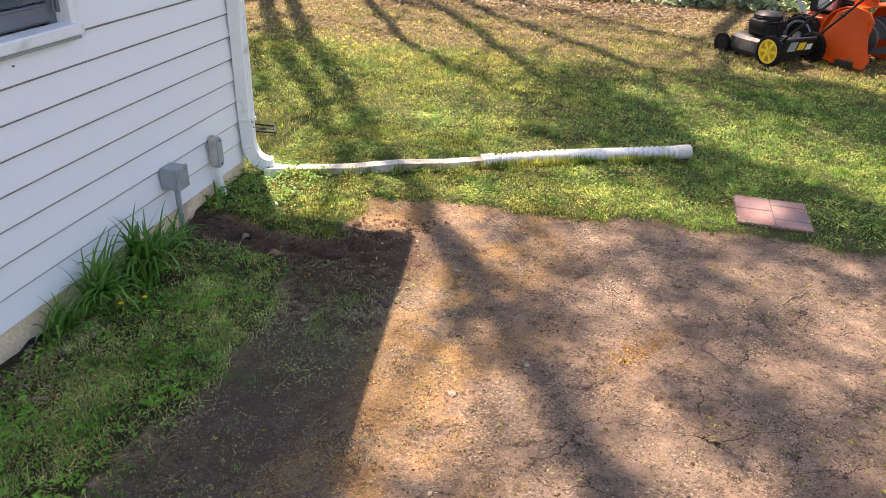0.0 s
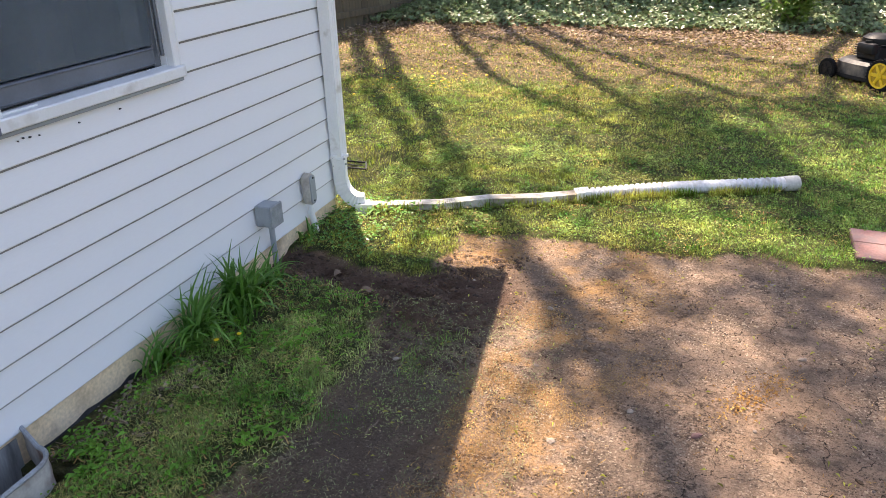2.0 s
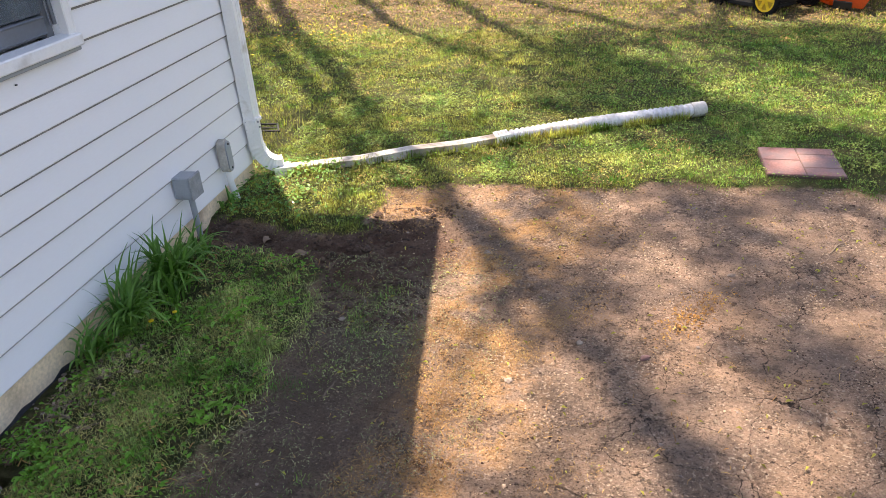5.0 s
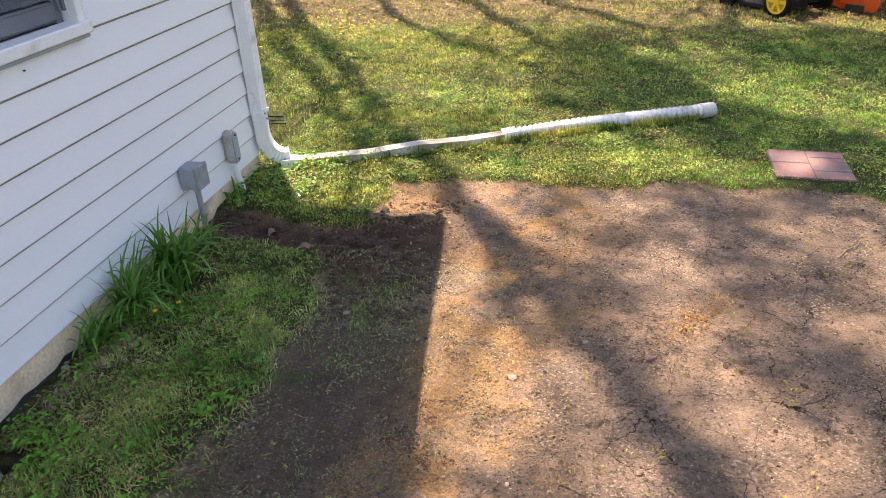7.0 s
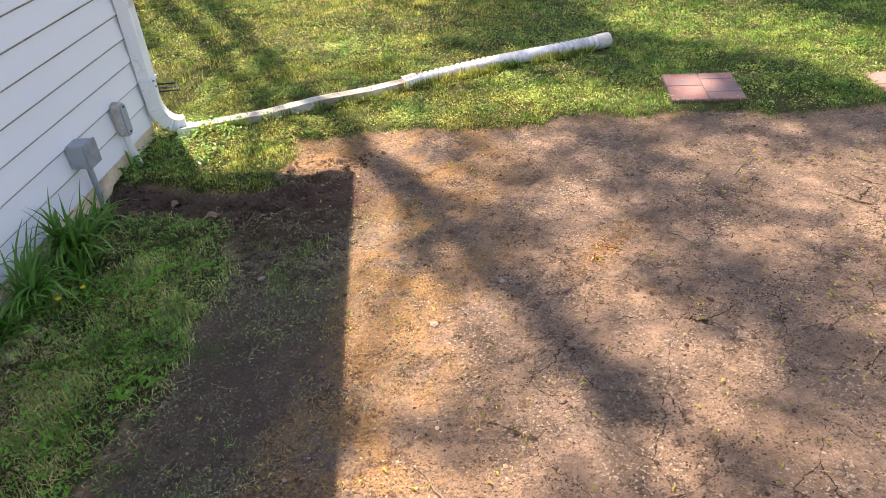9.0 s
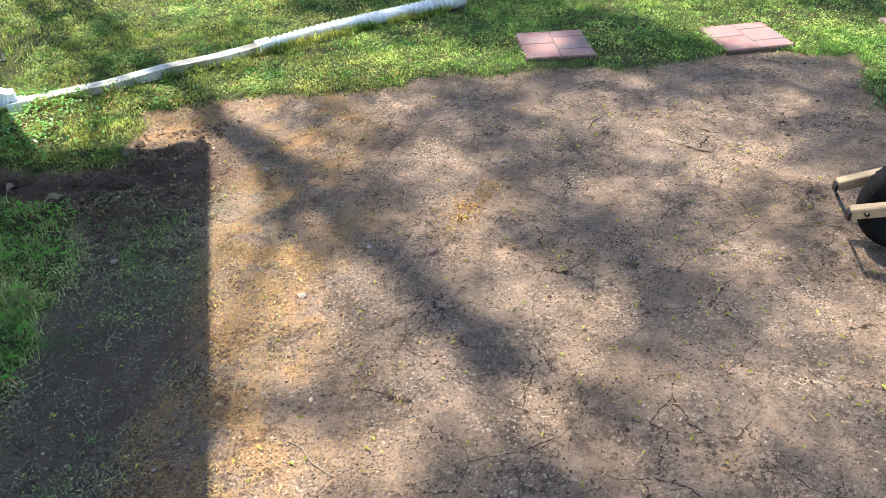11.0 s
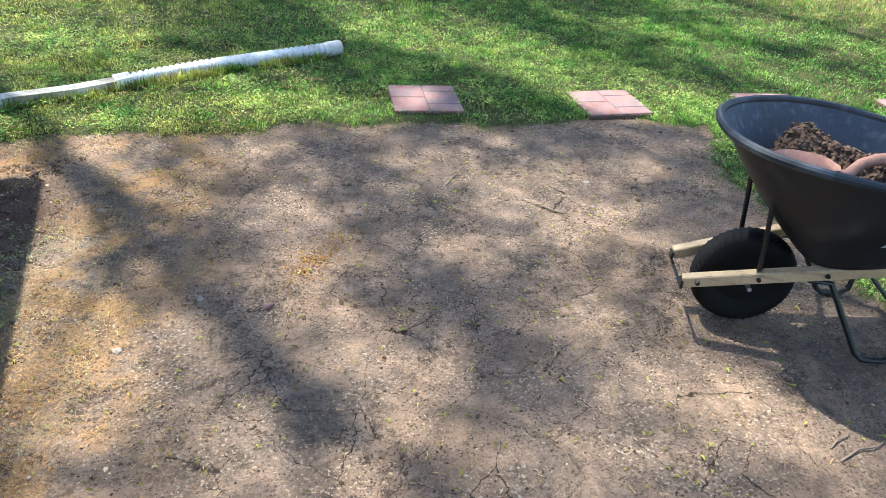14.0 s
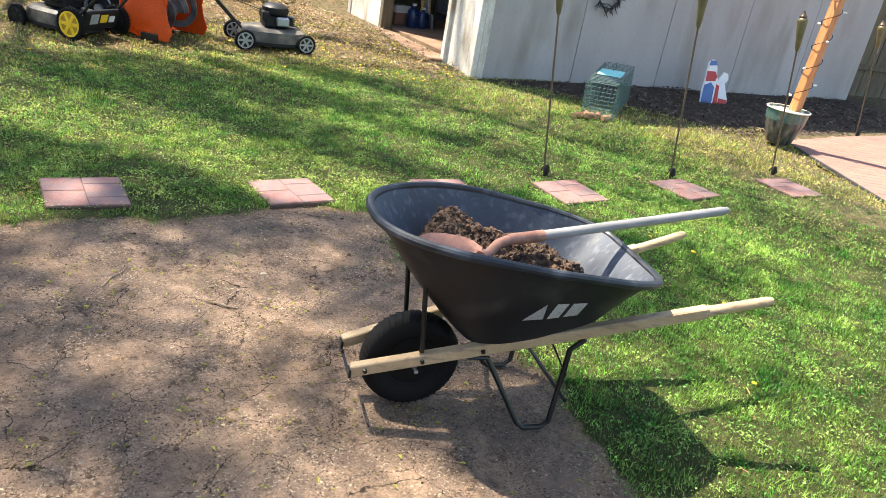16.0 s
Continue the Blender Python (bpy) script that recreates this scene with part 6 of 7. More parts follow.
part("lever", tube(bmesh.new(), [(-1.0, -0.12, 0.96), (-0.97, -0.12, 1.12)], 0.007, 6), M_BLACKMETAL, sb)


# ---- torches, pot, trap and board near the shed ----
def torch(x, y, h, lean=(-0.085, 0.11, 1.0)):
    """A garden torch that leans a little; h is the height of the head's foot."""
    g0 = gz(x, y)
    lean = Vector(lean)
    t = thing("garden_torch", pose(x, y, g0), "thin bronze garden torch with an olive flared head", "garden torch", "row of garden torches")
    part("pole", tube(bmesh.new(), [(0, 0, -0.1), lean * h], 0.0075, 8), M_BRONZE, t)
    q = Vector((0, 0, 1)).rotation_difference(lean).to_matrix().to_4x4()
    hm = Matrix.Translation(lean * h) @ q
    part("head", lathe(bmesh.new(), [(0.012, 0), (0.018, 0.02), (0.041, 0.23), (0.044, 0.25), (0.04, 0.26), (0.03, 0.27)], 18, hm), M_TORCH, t)
    part("cap", lathe(bmesh.new(), [(0.03, 0.27), (0.032, 0.285), (0.02, 0.30), (0.008, 0.33)], 14, hm), M_BRONZE, t)
    part("snuffer_wire", tube(bmesh.new(), [hm @ Vector(p) for p in ((0.03, 0, 0.15), (0.05, 0, 0.05), (0.035, 0, -0.04), (0.01, 0, -0.03))], 0.003, 5), M_STEEL, t)
    part("stake_clip", lathe(bmesh.new(), [(0.018, 0.0), (0.022, 0.03), (0.016, 0.07), (0.010, 0.085)], 10), M_BLACKPL, t)
    bm = bmesh.new()
    for a in (0.3, 2.2, 4.4):
        tube(bm, [(0, 0, 0.05), (0.025 * math.cos(a), 0.025 * math.sin(a), 0.07), (0.04 * math.cos(a), 0.04 * math.sin(a), 0.03)], 0.006, 5)
    part("clip_fins", bm, M_BLACKPL, t)


torch(6.33, 0.25, 1.15)
torch(7.51, 0.05, 1.18, (-0.06, 0.09, 1.0))
torch(8.75, -0.04, 1.07)
torch(11.9, 1.0, 1.02)

PX, PY = 9.90, 0.74
pz = 0.09
pot = thing("planter_pot", pose(PX, PY, pz) @ Matrix.Diagonal((0.92, 0.92, 0.84, 1)), "teal-glazed ceramic pot with drip streaks on the patio edge", "plant pot")
part("vessel", lathe(bmesh.new(), [(0.12, 0), (0.135, 0.015), (0.166, 0.10), (0.198, 0.21), (0.214, 0.285), (0.205, 0.285), (0.18, 0.2)], 32), M_GLAZE_DARK, pot, "dark brown-grey lower glaze with pale streaks")
part("glaze_band", lathe(bmesh.new(), [(0.2145, 0.2855), (0.224, 0.35), (0.228, 0.40), (0.236, 0.415), (0.232, 0.43), (0.212, 0.43), (0.205, 0.40), (0.204, 0.2855)], 32), M_GLAZE, pot, "teal glaze band")
part("fill", lathe(bmesh.new(), [(0.203, 0.36), (0.206, 0.405), (0.1, 0.412)], 28), M_CONCRETE, pot, "pale concrete filling")
bm = bmesh.new()
tube(bm, [Vector((0.232 * math.cos(a), 0.232 * math.sin(a), 0.424)) for a in np.linspace(0, 2 * math.pi, 33)], 0.01, 6, False)
part("lip", bm, M_CONCRETE, pot, "pale worn lip")
post = thing("light_post", pose(PX + 0.07, PY - 0.02, pz + 0.335), "orange-stained cedar post set in a pot, wound with string lights", "post")
PL = Vector((0.07, -0.005, 1.0))
part("shaft", bar(bmesh.new(), (0, 0, 0), PL * 2.0, 0.092, 0.092, 0.006), M_CEDAR, post)
sl = thing("string_lights", pose(PX + 0.07, PY - 0.02, pz + 0.335), "black string lights with clear bulbs wound round the cedar post", "string lights")
cp = [PL * (0.08 + 1.7 * k / 70) + Vector((0.078 * math.cos(k * 0.62), 0.078 * math.sin(k * 0.62), 0)) for k in range(71)]
part("cable", tube(bmesh.new(), cp, 0.004, 5), M_BLACKPL, sl)
for k in range(3, 71, 6):
    o = Vector((math.cos(k * 0.62), math.sin(k * 0.62), 0))
    part("bulb", lathe(bmesh.new(), [(0.006, 0), (0.012, 0.015), (0.010, 0.034), (0.003, 0.042)], 10, Matrix.Translation(cp[k]) @ Vector((0, 0, 1)).rotation_difference(o).to_matrix().to_4x4()), M_BULB, sl)

trap = thing("wire_trap", pose(8.50, 1.92, 0.115, -3, -6, 36), "green wire live-animal trap with a turquoise plate, unset", "animal trap")
LX, LY, LZ = 0.46, 0.16, 0.36


def grid_panel(o, a, b, na, nb):
    bm = bmesh.new()
    o, a, b = Vector(o), Vector(a), Vector(b)
    for i in range(na + 1):
        tube(bm, [o + a * i / na, o + a * i / na + b], 0.0025, 4, False)
    for j in range(nb + 1):
        tube(bm, [o + b * j / nb, o + b * j / nb + a], 0.0025, 4, False)
    return bm


part("side_mesh", grid_panel((-LX, -LY, 0), (2 * LX, 0, 0), (0, 0, LZ), 17, 7), M_TEAL, trap)
part("side_mesh", grid_panel((-LX, LY, 0), (2 * LX, 0, 0), (0, 0, LZ), 17, 7), M_TEAL, trap)
part("top_mesh", grid_panel((-LX, -LY, LZ), (2 * LX, 0, 0), (0, 2 * LY, 0), 17, 6), M_TEAL, trap)
part("floor_mesh", grid_panel((-LX, -LY, 0), (2 * LX, 0, 0), (0, 2 * LY, 0), 17, 6), M_TEAL, trap)
part("end_mesh", grid_panel((LX, -LY, 0), (0, 2 * LY, 0), (0, 0, LZ), 8, 9), M_TEAL, trap)
part("door", grid_panel((-LX + 0.02, -LY, 0.01), (0, 2 * LY, 0), (0.16, 0, LZ - 0.02), 8, 9), M_TEAL, trap, "slanted wire door")
part("cover_plate", bx((-0.02, 0, LZ + 0.008), (0.26, 0.25, 0.005), 0.001), M_CYAN, trap, "turquoise plastic plate on top")
part("carry_handle", tube(bmesh.new(), [(0.08, 0, LZ), (0.08, 0, LZ + 0.06), (0.24, 0, LZ + 0.06), (0.24, 0, LZ)], 0.006, 6), M_TEAL, trap)
for k, (x, y, a) in enumerate(((7.93, 1.72, 20), (8.01, 1.66, -15), (8.09, 1.60, 40), (8.04, 1.69, 70), (8.17, 1.56, 10), (7.97, 1.64, 50))):
    t = thing("log", pose(x, y, gz(x, y) + 0.025 + 0.015 * (k % 3), 0, 0, a), "small split piece of reddish firewood", "firewood", "firewood before the trap")
    bm = bmesh.new()
    pr = [(0.03 * math.cos(b), 0.027 * math.sin(b)) for b in np.linspace(0, 2 * math.pi, 8, endpoint=False)]
    prism(bm, pr, 0.13, pose(-0.065, 0, 0, 0, 90, 0), 0.004)
    part("chunk", bm, M_LOG, t)

board = thing("yard_ornament", SHED @ pose(3.27, -0.6, -0.01, -8, 0, 0) @ Matrix.Diagonal((1.15, 1, 0.97, 1)), "small painted wooden holiday cut-out board leaning on the shed", "yard ornament")
shape = [(-0.19, 0), (0.22, 0), (0.235, 0.05), (0.20, 0.14), (0.17, 0.20), (0.14, 0.27), (0.19, 0.33), (0.17, 0.40), (0.10, 0.42), (0.06, 0.36), (0.03, 0.30), (0.0, 0.36), (-0.02, 0.46), (-0.05, 0.55), (-0.11, 0.57), (-0.16, 0.54), (-0.17, 0.44), (-0.18, 0.30), (-0.2, 0.15)]
UPR = Matrix(((1, 0, 0, 0), (0, 0, -1, 0), (0, 1, 0, 0), (0, 0, 0, 1)))
part("panel", prism(bmesh.new(), shape, 0.018, UPR, 0.002), M_WHITE, board)
for nm, mt, pts in (("blue_patch", M_BLUE, [(-0.19, 0.01), (-0.02, 0.01), (-0.02, 0.22), (-0.08, 0.28), (-0.18, 0.24)]), ("red_patch", M_RED, [(0.0, 0.01), (0.07, 0.01), (0.06, 0.24), (0.01, 0.26)]), ("red_patch", M_RED, [(0.08, 0.01), (0.22, 0.01), (0.225, 0.06), (0.08, 0.08)]),
                    ("red_patch", M_RED, [(-0.17, 0.29), (-0.02, 0.30), (0.0, 0.36), (-0.04, 0.42), (-0.17, 0.42)]), ("blue_patch", M_BLUE, [(-0.16, 0.49), (-0.03, 0.50), (-0.06, 0.555), (-0.14, 0.555)])):
    part(nm, prism(bmesh.new(), pts, 0.003, Matrix.Translation((0, -0.018, 0)) @ UPR), mt, board, smooth=0)

wr = thing("hanging_wreath", SHED @ pose(1.67, -0.05, 1.10), "dark dried wreath hanging on the shed wall", "wreath")
bm = bmesh.new()
g = random.Random(3)
for k in range(130):
    a = g.uniform(0, 6.28)
    c = Vector((0.16 * math.cos(a), 0, 0.16 * math.sin(a)))
    e = c + Vector((g.uniform(-0.09, 0.09), g.uniform(-0.05, 0.03), g.uniform(-0.12, 0.07)))
    tube(bm, [c, e], [0.007, 0.003], 4)
part("twigs", bm, M_TAR, wr)


# ---- grass and small growth ----
def blades(rng, X, Y, Z, L, W, lean=0.5, segs=2):
    """Grass blades as bent strips; L, W: length and width of each."""
    n = len(X)
    a = rng.uniform(0, 2 * math.pi, n)
    D = np.stack([np.cos(a), np.sin(a), np.zeros(n)], 1)
    b = a + rng.uniform(0.6, 2.5, n)
    Wd = np.stack([np.cos(b), np.sin(b), np.zeros(n)], 1) * (W / 2)[:, None]
    k = np.abs(rng.normal(0, lean, n))
    P0 = np.stack([X, Y, Z - 0.004], 1)
    up = np.array([0, 0, 1.0])
    T1 = up * np.cos(k * 0.6)[:, None] + D * np.sin(k * 0.6)[:, None]
    k2 = np.minimum(k * 1.7, 1.9)
    T2 = up * np.cos(k2)[:, None] + D * np.sin(k2)[:, None]
    P1 = P0 + T1 * (L * 0.55)[:, None]
    P2 = P1 + T2 * (L * 0.5)[:, None]
    i = np.arange(n)[:, None]
    if segs == 1:
        v = np.stack([P0 - Wd, P0 + Wd, P2], 1).reshape(-1, 3)
        return v, np.full(n, 3), (i * 3 + [0, 1, 2]).ravel()
    v = np.stack([P0 - Wd * 0.8, P0 + Wd * 0.8, P1 + Wd, P1 - Wd, P2], 1).reshape(-1, 3)
    f = (i * 5 + [0, 1, 2, 3, 3, 2, 4]).ravel()
    return v, np.tile([4, 3], n), f


def scatter(rng, x0, x1, y0, y1, per):
    n = int((x1 - x0) * (y1 - y0) * per)
    return rng.uniform(x0, x1, n), rng.uniform(y0, y1, n)


def off_stones(X, Y, r=0.2):
    ok = np.ones(len(X), bool)
    for sx, sy, a in STONES:
        ok &= ~((np.abs(X - sx) < r) & (np.abs(Y - sy) < r))
    return ok


rng = np.random.default_rng(21)
clump = lambda x, y, s, k: np.clip(3.0 * (fnoise(x, y, s, k) - 0.5), 0, 1)
house = lambda X, Y: ((X < 0.03) & (Y < 0.05)) | ((X < 0.27) & (Y < -2.40) & (Y > -3.29)) | ((X < 0.05 + 0.05 * (vnoise(Y, Y * 0, 0.2, 3) - 0.5)) & (Y < -1.78))


def lawn(name, x0, x1, y0, y1, per, L, W, seed, segs, material, label, thin=1.0, far=False, lean=1.5, where=None, bare=False):
    rng = np.random.default_rng(seed)
    X, Y = scatter(rng, x0, x1, y0, y1, per)
    s = soilness(X, Y)
    patch = fnoise(X, Y, 0.5, 41)
    tuft = vnoise(X, Y, 0.07, 43)
    p = (s if bare else 1 - s) * np.clip(0.55 + 2.0 * (patch - 0.38) + 1.1 * (tuft - 0.5), 0.1, 1.0) * thin
    if far:
        p *= 1 - 0.55 * step(Y, 4.2, 6.6)
        p *= 1 - 0.85 * step(inside(MULCH, X, Y), -0.2, 0.15)
    if where:
        p *= where(X, Y)
    p *= (inside(PATIO, X, Y) < 0.01) * (inside(MULCH, X, Y) < 0.3)
    ok = (rng.uniform(0, 1, len(X)) < p) & ~house(X, Y) & off_stones(X, Y, 0.168)
    X, Y, patch = X[ok], Y[ok], patch[ok]
    n = len(X)
    Ls = L * rng.uniform(0.55, 1.35, n) * (0.7 + 0.5 * patch) * (0.35 + 1.35 * vnoise(X, Y, 0.09, 47))
    return stuff(name, blades(rng, X, Y, hgt(X, Y), Ls, W * rng.uniform(0.6, 1.5, n), lean, segs), material, label, "grass")


GREENER = lambda x, y: step(x + 0.6 * (fnoise(x, y, 0.7, 44) - 0.5), 1.7, 2.6)
YELLOWER = lambda x, y: 1 - 0.75 * GREENER(x, y)
lawn("grass", 0.0, 5.2, -0.75, 1.3, 38000, 0.021, 0.0046, 51, 1, M_BLADE, "short mown lawn grass beside the bare soil", where=YELLOWER)
lawn("grass", 1.4, 5.2, -0.75, 1.3, 34000, 0.021, 0.0046, 49, 1, M_GREENBLADE, "short green mown lawn grass beside the stepping stones", where=GREENER)
lawn("grass", 4.3, 7.2, -3.2, 0.0, 30000, 0.025, 0.0046, 52, 1, M_GREENBLADE, "short bright green lawn grass beside the wheelbarrow")
lawn("grass", -1.8, 6.0, 1.3, 3.6, 13500, 0.024, 0.0085, 53, 1, M_BLADE, "sunlit mown lawn grass striped by tree shade", where=YELLOWER)
lawn("grass", 1.4, 6.0, 1.3, 3.5, 12500, 0.024, 0.0085, 48, 1, M_GREENBLADE, "green mown lawn grass striped by tree shade", where=GREENER)
lawn("grass", 5.2, 8.4, -3.2, 3.4, 10000, 0.023, 0.0098, 54, 1, M_GREENBLADE, "bright green lawn grass near the stepping stones")
lawn("dry_lawn", 6.6, 10.4, -3.0, 3.2, 4200, 0.032, 0.012, 58, 1, M_DRYBLADE, "dry olive-yellow grass between the stones, mulch and patio", 0.9, False, 1.0, lambda x, y: step(x + 0.75 * y - 0.4 * (fnoise(x, y, 0.6, 59) - 0.5), 7.7, 8.9))
lawn("grass", -3.2, 7.6, 3.3, 7.8, 3600, 0.030, 0.013, 55, 1, M_BLADE, "thin patchy lawn grass among fallen leaves", 0.8, True)
lawn("grass", -1.8, 0.0, 0.05, 1.4, 4500, 0.05, 0.006, 56, 1, M_BLADE, "lawn grass behind the house corner")
lawn("grass", 0.01, 1.0, -3.6, -0.8, 34000, 0.030, 0.0030, 57, 2, M_SHADEBLADE, "shaded grass strip growing along the house wall", lean=1.0,
     where=lambda x, y: np.clip(0.12 + 3.4 * (fnoise(x, y, 0.26, 86) - 0.36), 0.05, 1) * (0.3 + 0.7 * step(x, 0.03, 0.22)))
lawn("grass", 0.7, 1.75, -3.5, -1.15, 42000, 0.024, 0.0024, 40, 1, M_GREENBLADE, "sparse green grass shoots in the shaded soil", lean=1.1,
     where=lambda x, y: np.clip(5.0 * (fnoise(x, y, 0.24, 89) - 0.55), 0, 0.5) * step(1.4 - x, 0, 0.3), bare=True)
lawn("grass", 4.2, 9.0, -7.2, -3.1, 1800, 0.032, 0.014, 46, 1, M_GREENBLADE, "lawn grass going on past the bare soil")
lawn("grass", 0.02, 0.9, -7.4, -3.5, 3000, 0.032, 0.010, 45, 1, M_SHADEBLADE, "shaded grass going on along the house wall")
lawn("grass", 8.9, 13.0, -5.5, -1.5, 1500, 0.034, 0.015, 42, 1, M_BLADE, "lawn grass beside the patio")


def fringe(a, b, off, count, seed, label):
    """Longer blades along the foot of a pipe that lies in the grass."""
    rng = np.random.default_rng(seed)
    t = rng.uniform(0, 1, count)
    d = (b - a).normalized()
    nrm = Vector((d.y, -d.x, 0))
    X = a.x + (b.x - a.x) * t + nrm.x * (off + rng.normal(0, 0.012, count))
    Y = a.y + (b.y - a.y) * t + nrm.y * (off + rng.normal(0, 0.012, count))
    keep = vnoise(X, Y, 0.09, seed) > 0.35
    X, Y = X[keep], Y[keep]
    return stuff("grass", blades(rng, X, Y, hgt(X, Y), rng.uniform(0.03, 0.075, len(X)), rng.uniform(0.003, 0.005, len(X)), 0.5, 2), M_BLADE, label, "grass")


fringe(LA, LC, 0.05, 1500, 31, "grass tufts along the drain trough")
fringe(LC, HB, 0.055, 2200, 32, "grass tufts along the drain hose")

# dry straw and clippings: in the lawn, and thin over the soil
def straw(name, x0, x1, y0, y1, per, fn, L, W, seed, material, label, lift=0.004):
    rng = np.random.default_rng(seed)
    X, Y = scatter(rng, x0, x1, y0, y1, per)
    ok = (rng.uniform(0, 1, len(X)) < fn(X, Y)) & ~house(X, Y) & off_stones(X, Y, 0.2)
    X, Y = X[ok], Y[ok]
    n = len(X)
    a = rng.uniform(0, 2 * math.pi, n)
    Ls = L * rng.uniform(0.4, 1.4, n)
    Z = hgt(X, Y) + lift + rng.uniform(0, 0.006, n)
    D = np.stack([np.cos(a) * Ls / 2, np.sin(a) * Ls / 2, rng.normal(0, 0.12, n) * Ls], 1)
    S = np.stack([-np.sin(a), np.cos(a), np.zeros(n)], 1) * (W * rng.uniform(0.6, 1.4, n) / 2)[:, None]
    P = np.stack([X, Y, Z], 1)
    M = P + np.array([0, 0, 0.004]) + S * rng.normal(0, 2.0, (n, 1))
    v = np.stack([P - D - S, P - D + S, M + S, M - S, P + D], 1).reshape(-1, 3)
    i = np.arange(n)[:, None]
    return stuff(name, (v, np.tile([4, 3], n), (i * 5 + [0, 1, 2, 3, 3, 2, 4]).ravel()), material, label, "straw")


straw("dry_grass", 0, 7, -3, 3.4, 900, lambda x, y: (1 - soilness(x, y)) * np.clip(1.0 - 0.3 * (x - 2.0), 0.12, 0.9) * clump(x, y, 0.5, 60), 0.035, 0.0035, 61, M_STRAW, "dry straw among the lawn grass", 0.022)
straw("dry_grass", -3, 7.4, 3.0, 8.0, 900, lambda x, y: 0.9 + 0 * x, 0.035, 0.0042, 62, M_STRAW, "dry straw at the back of the lawn", 0.02)
straw("straw", 1.25, 2.5, -3.4, 0.0, 20000, lambda x, y: step(0.5 - np.abs(x - 1.75 - 0.1 * (y + 1)), 0, 0.35) * np.clip(5 * (fnoise(x, y, 0.3, 63) - 0.47), 0, 1), 0.014, 0.0013, 63, M_STRAW, "dry straw scattered along the soil edge")
straw("straw", 0.8, 1.7, -0.7, 0.0, 14000, lambda x, y: step(0.4 - np.hypot(x - 1.1, y + 0.3), 0, 0.3) * soilness(x, y), 0.014, 0.0013, 64, M_STRAW, "orange dry straw on the soil corner")
straw("straw", 0.8, 4.5, -3.4, 0.0, 130, lambda x, y: soilness(x, y) * 0.7, 0.03, 0.002, 65, M_STRAW, "thin straw on the bare soil")
straw("clippings", 0.72, 1.7, -3.6, -0.9, 15000, lambda x, y: np.clip(2.4 * (fnoise(x, y, 0.25, 66) - 0.30), 0, 1) * (0.35 + step(1.6 - x, 0.0, 0.5) * 0.65), 0.012, 0.0019, 66, M_CLIP, "grey-green grass clippings on shaded soil")
straw("clippings", 3.4, 4.7, -1.5, 0.0, 2000, lambda x, y: np.clip(2.2 * (fnoise(x, y, 0.25, 67) - 0.45), 0, 1) * step(0.9 - np.hypot(x - 4.1, y + 0.6), 0, 0.5), 0.03, 0.003, 67, M_CLIP, "fine green clippings on the soil corner")


def sprinkle(name, x0, x1, y0, y1, per, fn, size, seed, material, label, category, fold=0.15, ratio=0.6, lift=0.01):
    rng = np.random.default_rng(seed)
    X, Y = scatter(rng, x0, x1, y0, y1, per)
    ok = (rng.uniform(0, 1, len(X)) < fn(X, Y)) & ~house(X, Y)
    X, Y = X[ok], Y[ok]
    P = np.stack([X, Y, hgt(X, Y) + lift * rng.uniform(0.5, 1.5, len(X))], 1)
    return stuff(name, leaves(rng, P, np.tile([0.0, 0.0, 1.0], (len(X), 1)), size, fold, ratio, 0.6), material, label, category)


sprinkle("leaf_bits", -3.4, 7.5, 3.2, 8.0, 800, lambda x, y: np.clip(step(y, 3.0, 5.2) * (0.35 + clump(x, y, 0.7, 70)), 0, 1), 0.022, 70, M_LITTER, "small broken brown leaves in the thin lawn", "leaves", lift=0.02)
sprinkle("leaf_litter", -3.4, 7.5, 4.0, 8.6, 330, lambda x, y: np.clip(step(y, 3.8, 6.4) * (0.25 + clump(x, y, 0.9, 71)), 0, 1), 0.055, 71, M_LITTER, "brown fallen leaves at the back of the lawn", "leaves", lift=0.02)
sprinkle("leaf_litter", -3.6, 3.0, 6.0, 8.2, 420, lambda x, y: step(1.1 - np.abs(y - 7.1 + 0.1 * x), 0, 0.8), 0.06, 72, M_LITTER, "reddish brown dead leaves before the ivy", "leaves", lift=0.03)
sprinkle("leaf_litter", 6.2, 7.7, 3.0, 6.6, 420, lambda x, y: 0.3 + clump(x, y, 0.5, 73), 0.05, 73, M_LITTER, "dead leaves before the shed doorway", "leaves", lift=0.03)
sprinkle("mulch_chips", 7.7, 14.4, 1.0, 3.2, 1100, lambda x, y: step(inside(MULCH, x, y), -0.05, 0.1) * (0.35 + clump(x, y, 0.5, 95)), 0.04, 74, M_MULCHCHIP, "dark bark mulch chips in the shed bed", "mulch", lift=0.012)
sprinkle("clover", 0.0, 5.2, -0.7, 1.6, 11000, lambda x, y: (1 - soilness(x, y)) * (0.15 + clump(x, y, 0.3, 75)) * off_stones(x, y, 0.18), 0.015, 75, M_CLOVER, "small clover leaves in the lawn", "clover", lift=0.022)
sprinkle("clover", 4.3, 7.0, -3.2, 0.0, 6000, lambda x, y: (1 - soilness(x, y)) * (0.15 + clump(x, y, 0.3, 76)) * off_stones(x, y, 0.19), 0.014, 76, M_GREENBLADE, "small clover leaves in the bright lawn", "clover", lift=0.022)
sprinkle("clover", -1.8, 6.0, 1.4, 3.8, 5200, lambda x, y: 0.2 + clump(x, y, 0.45, 82), 0.017, 82, M_CLOVER, "small broad leaves in the sunlit lawn", "clover", lift=0.02)
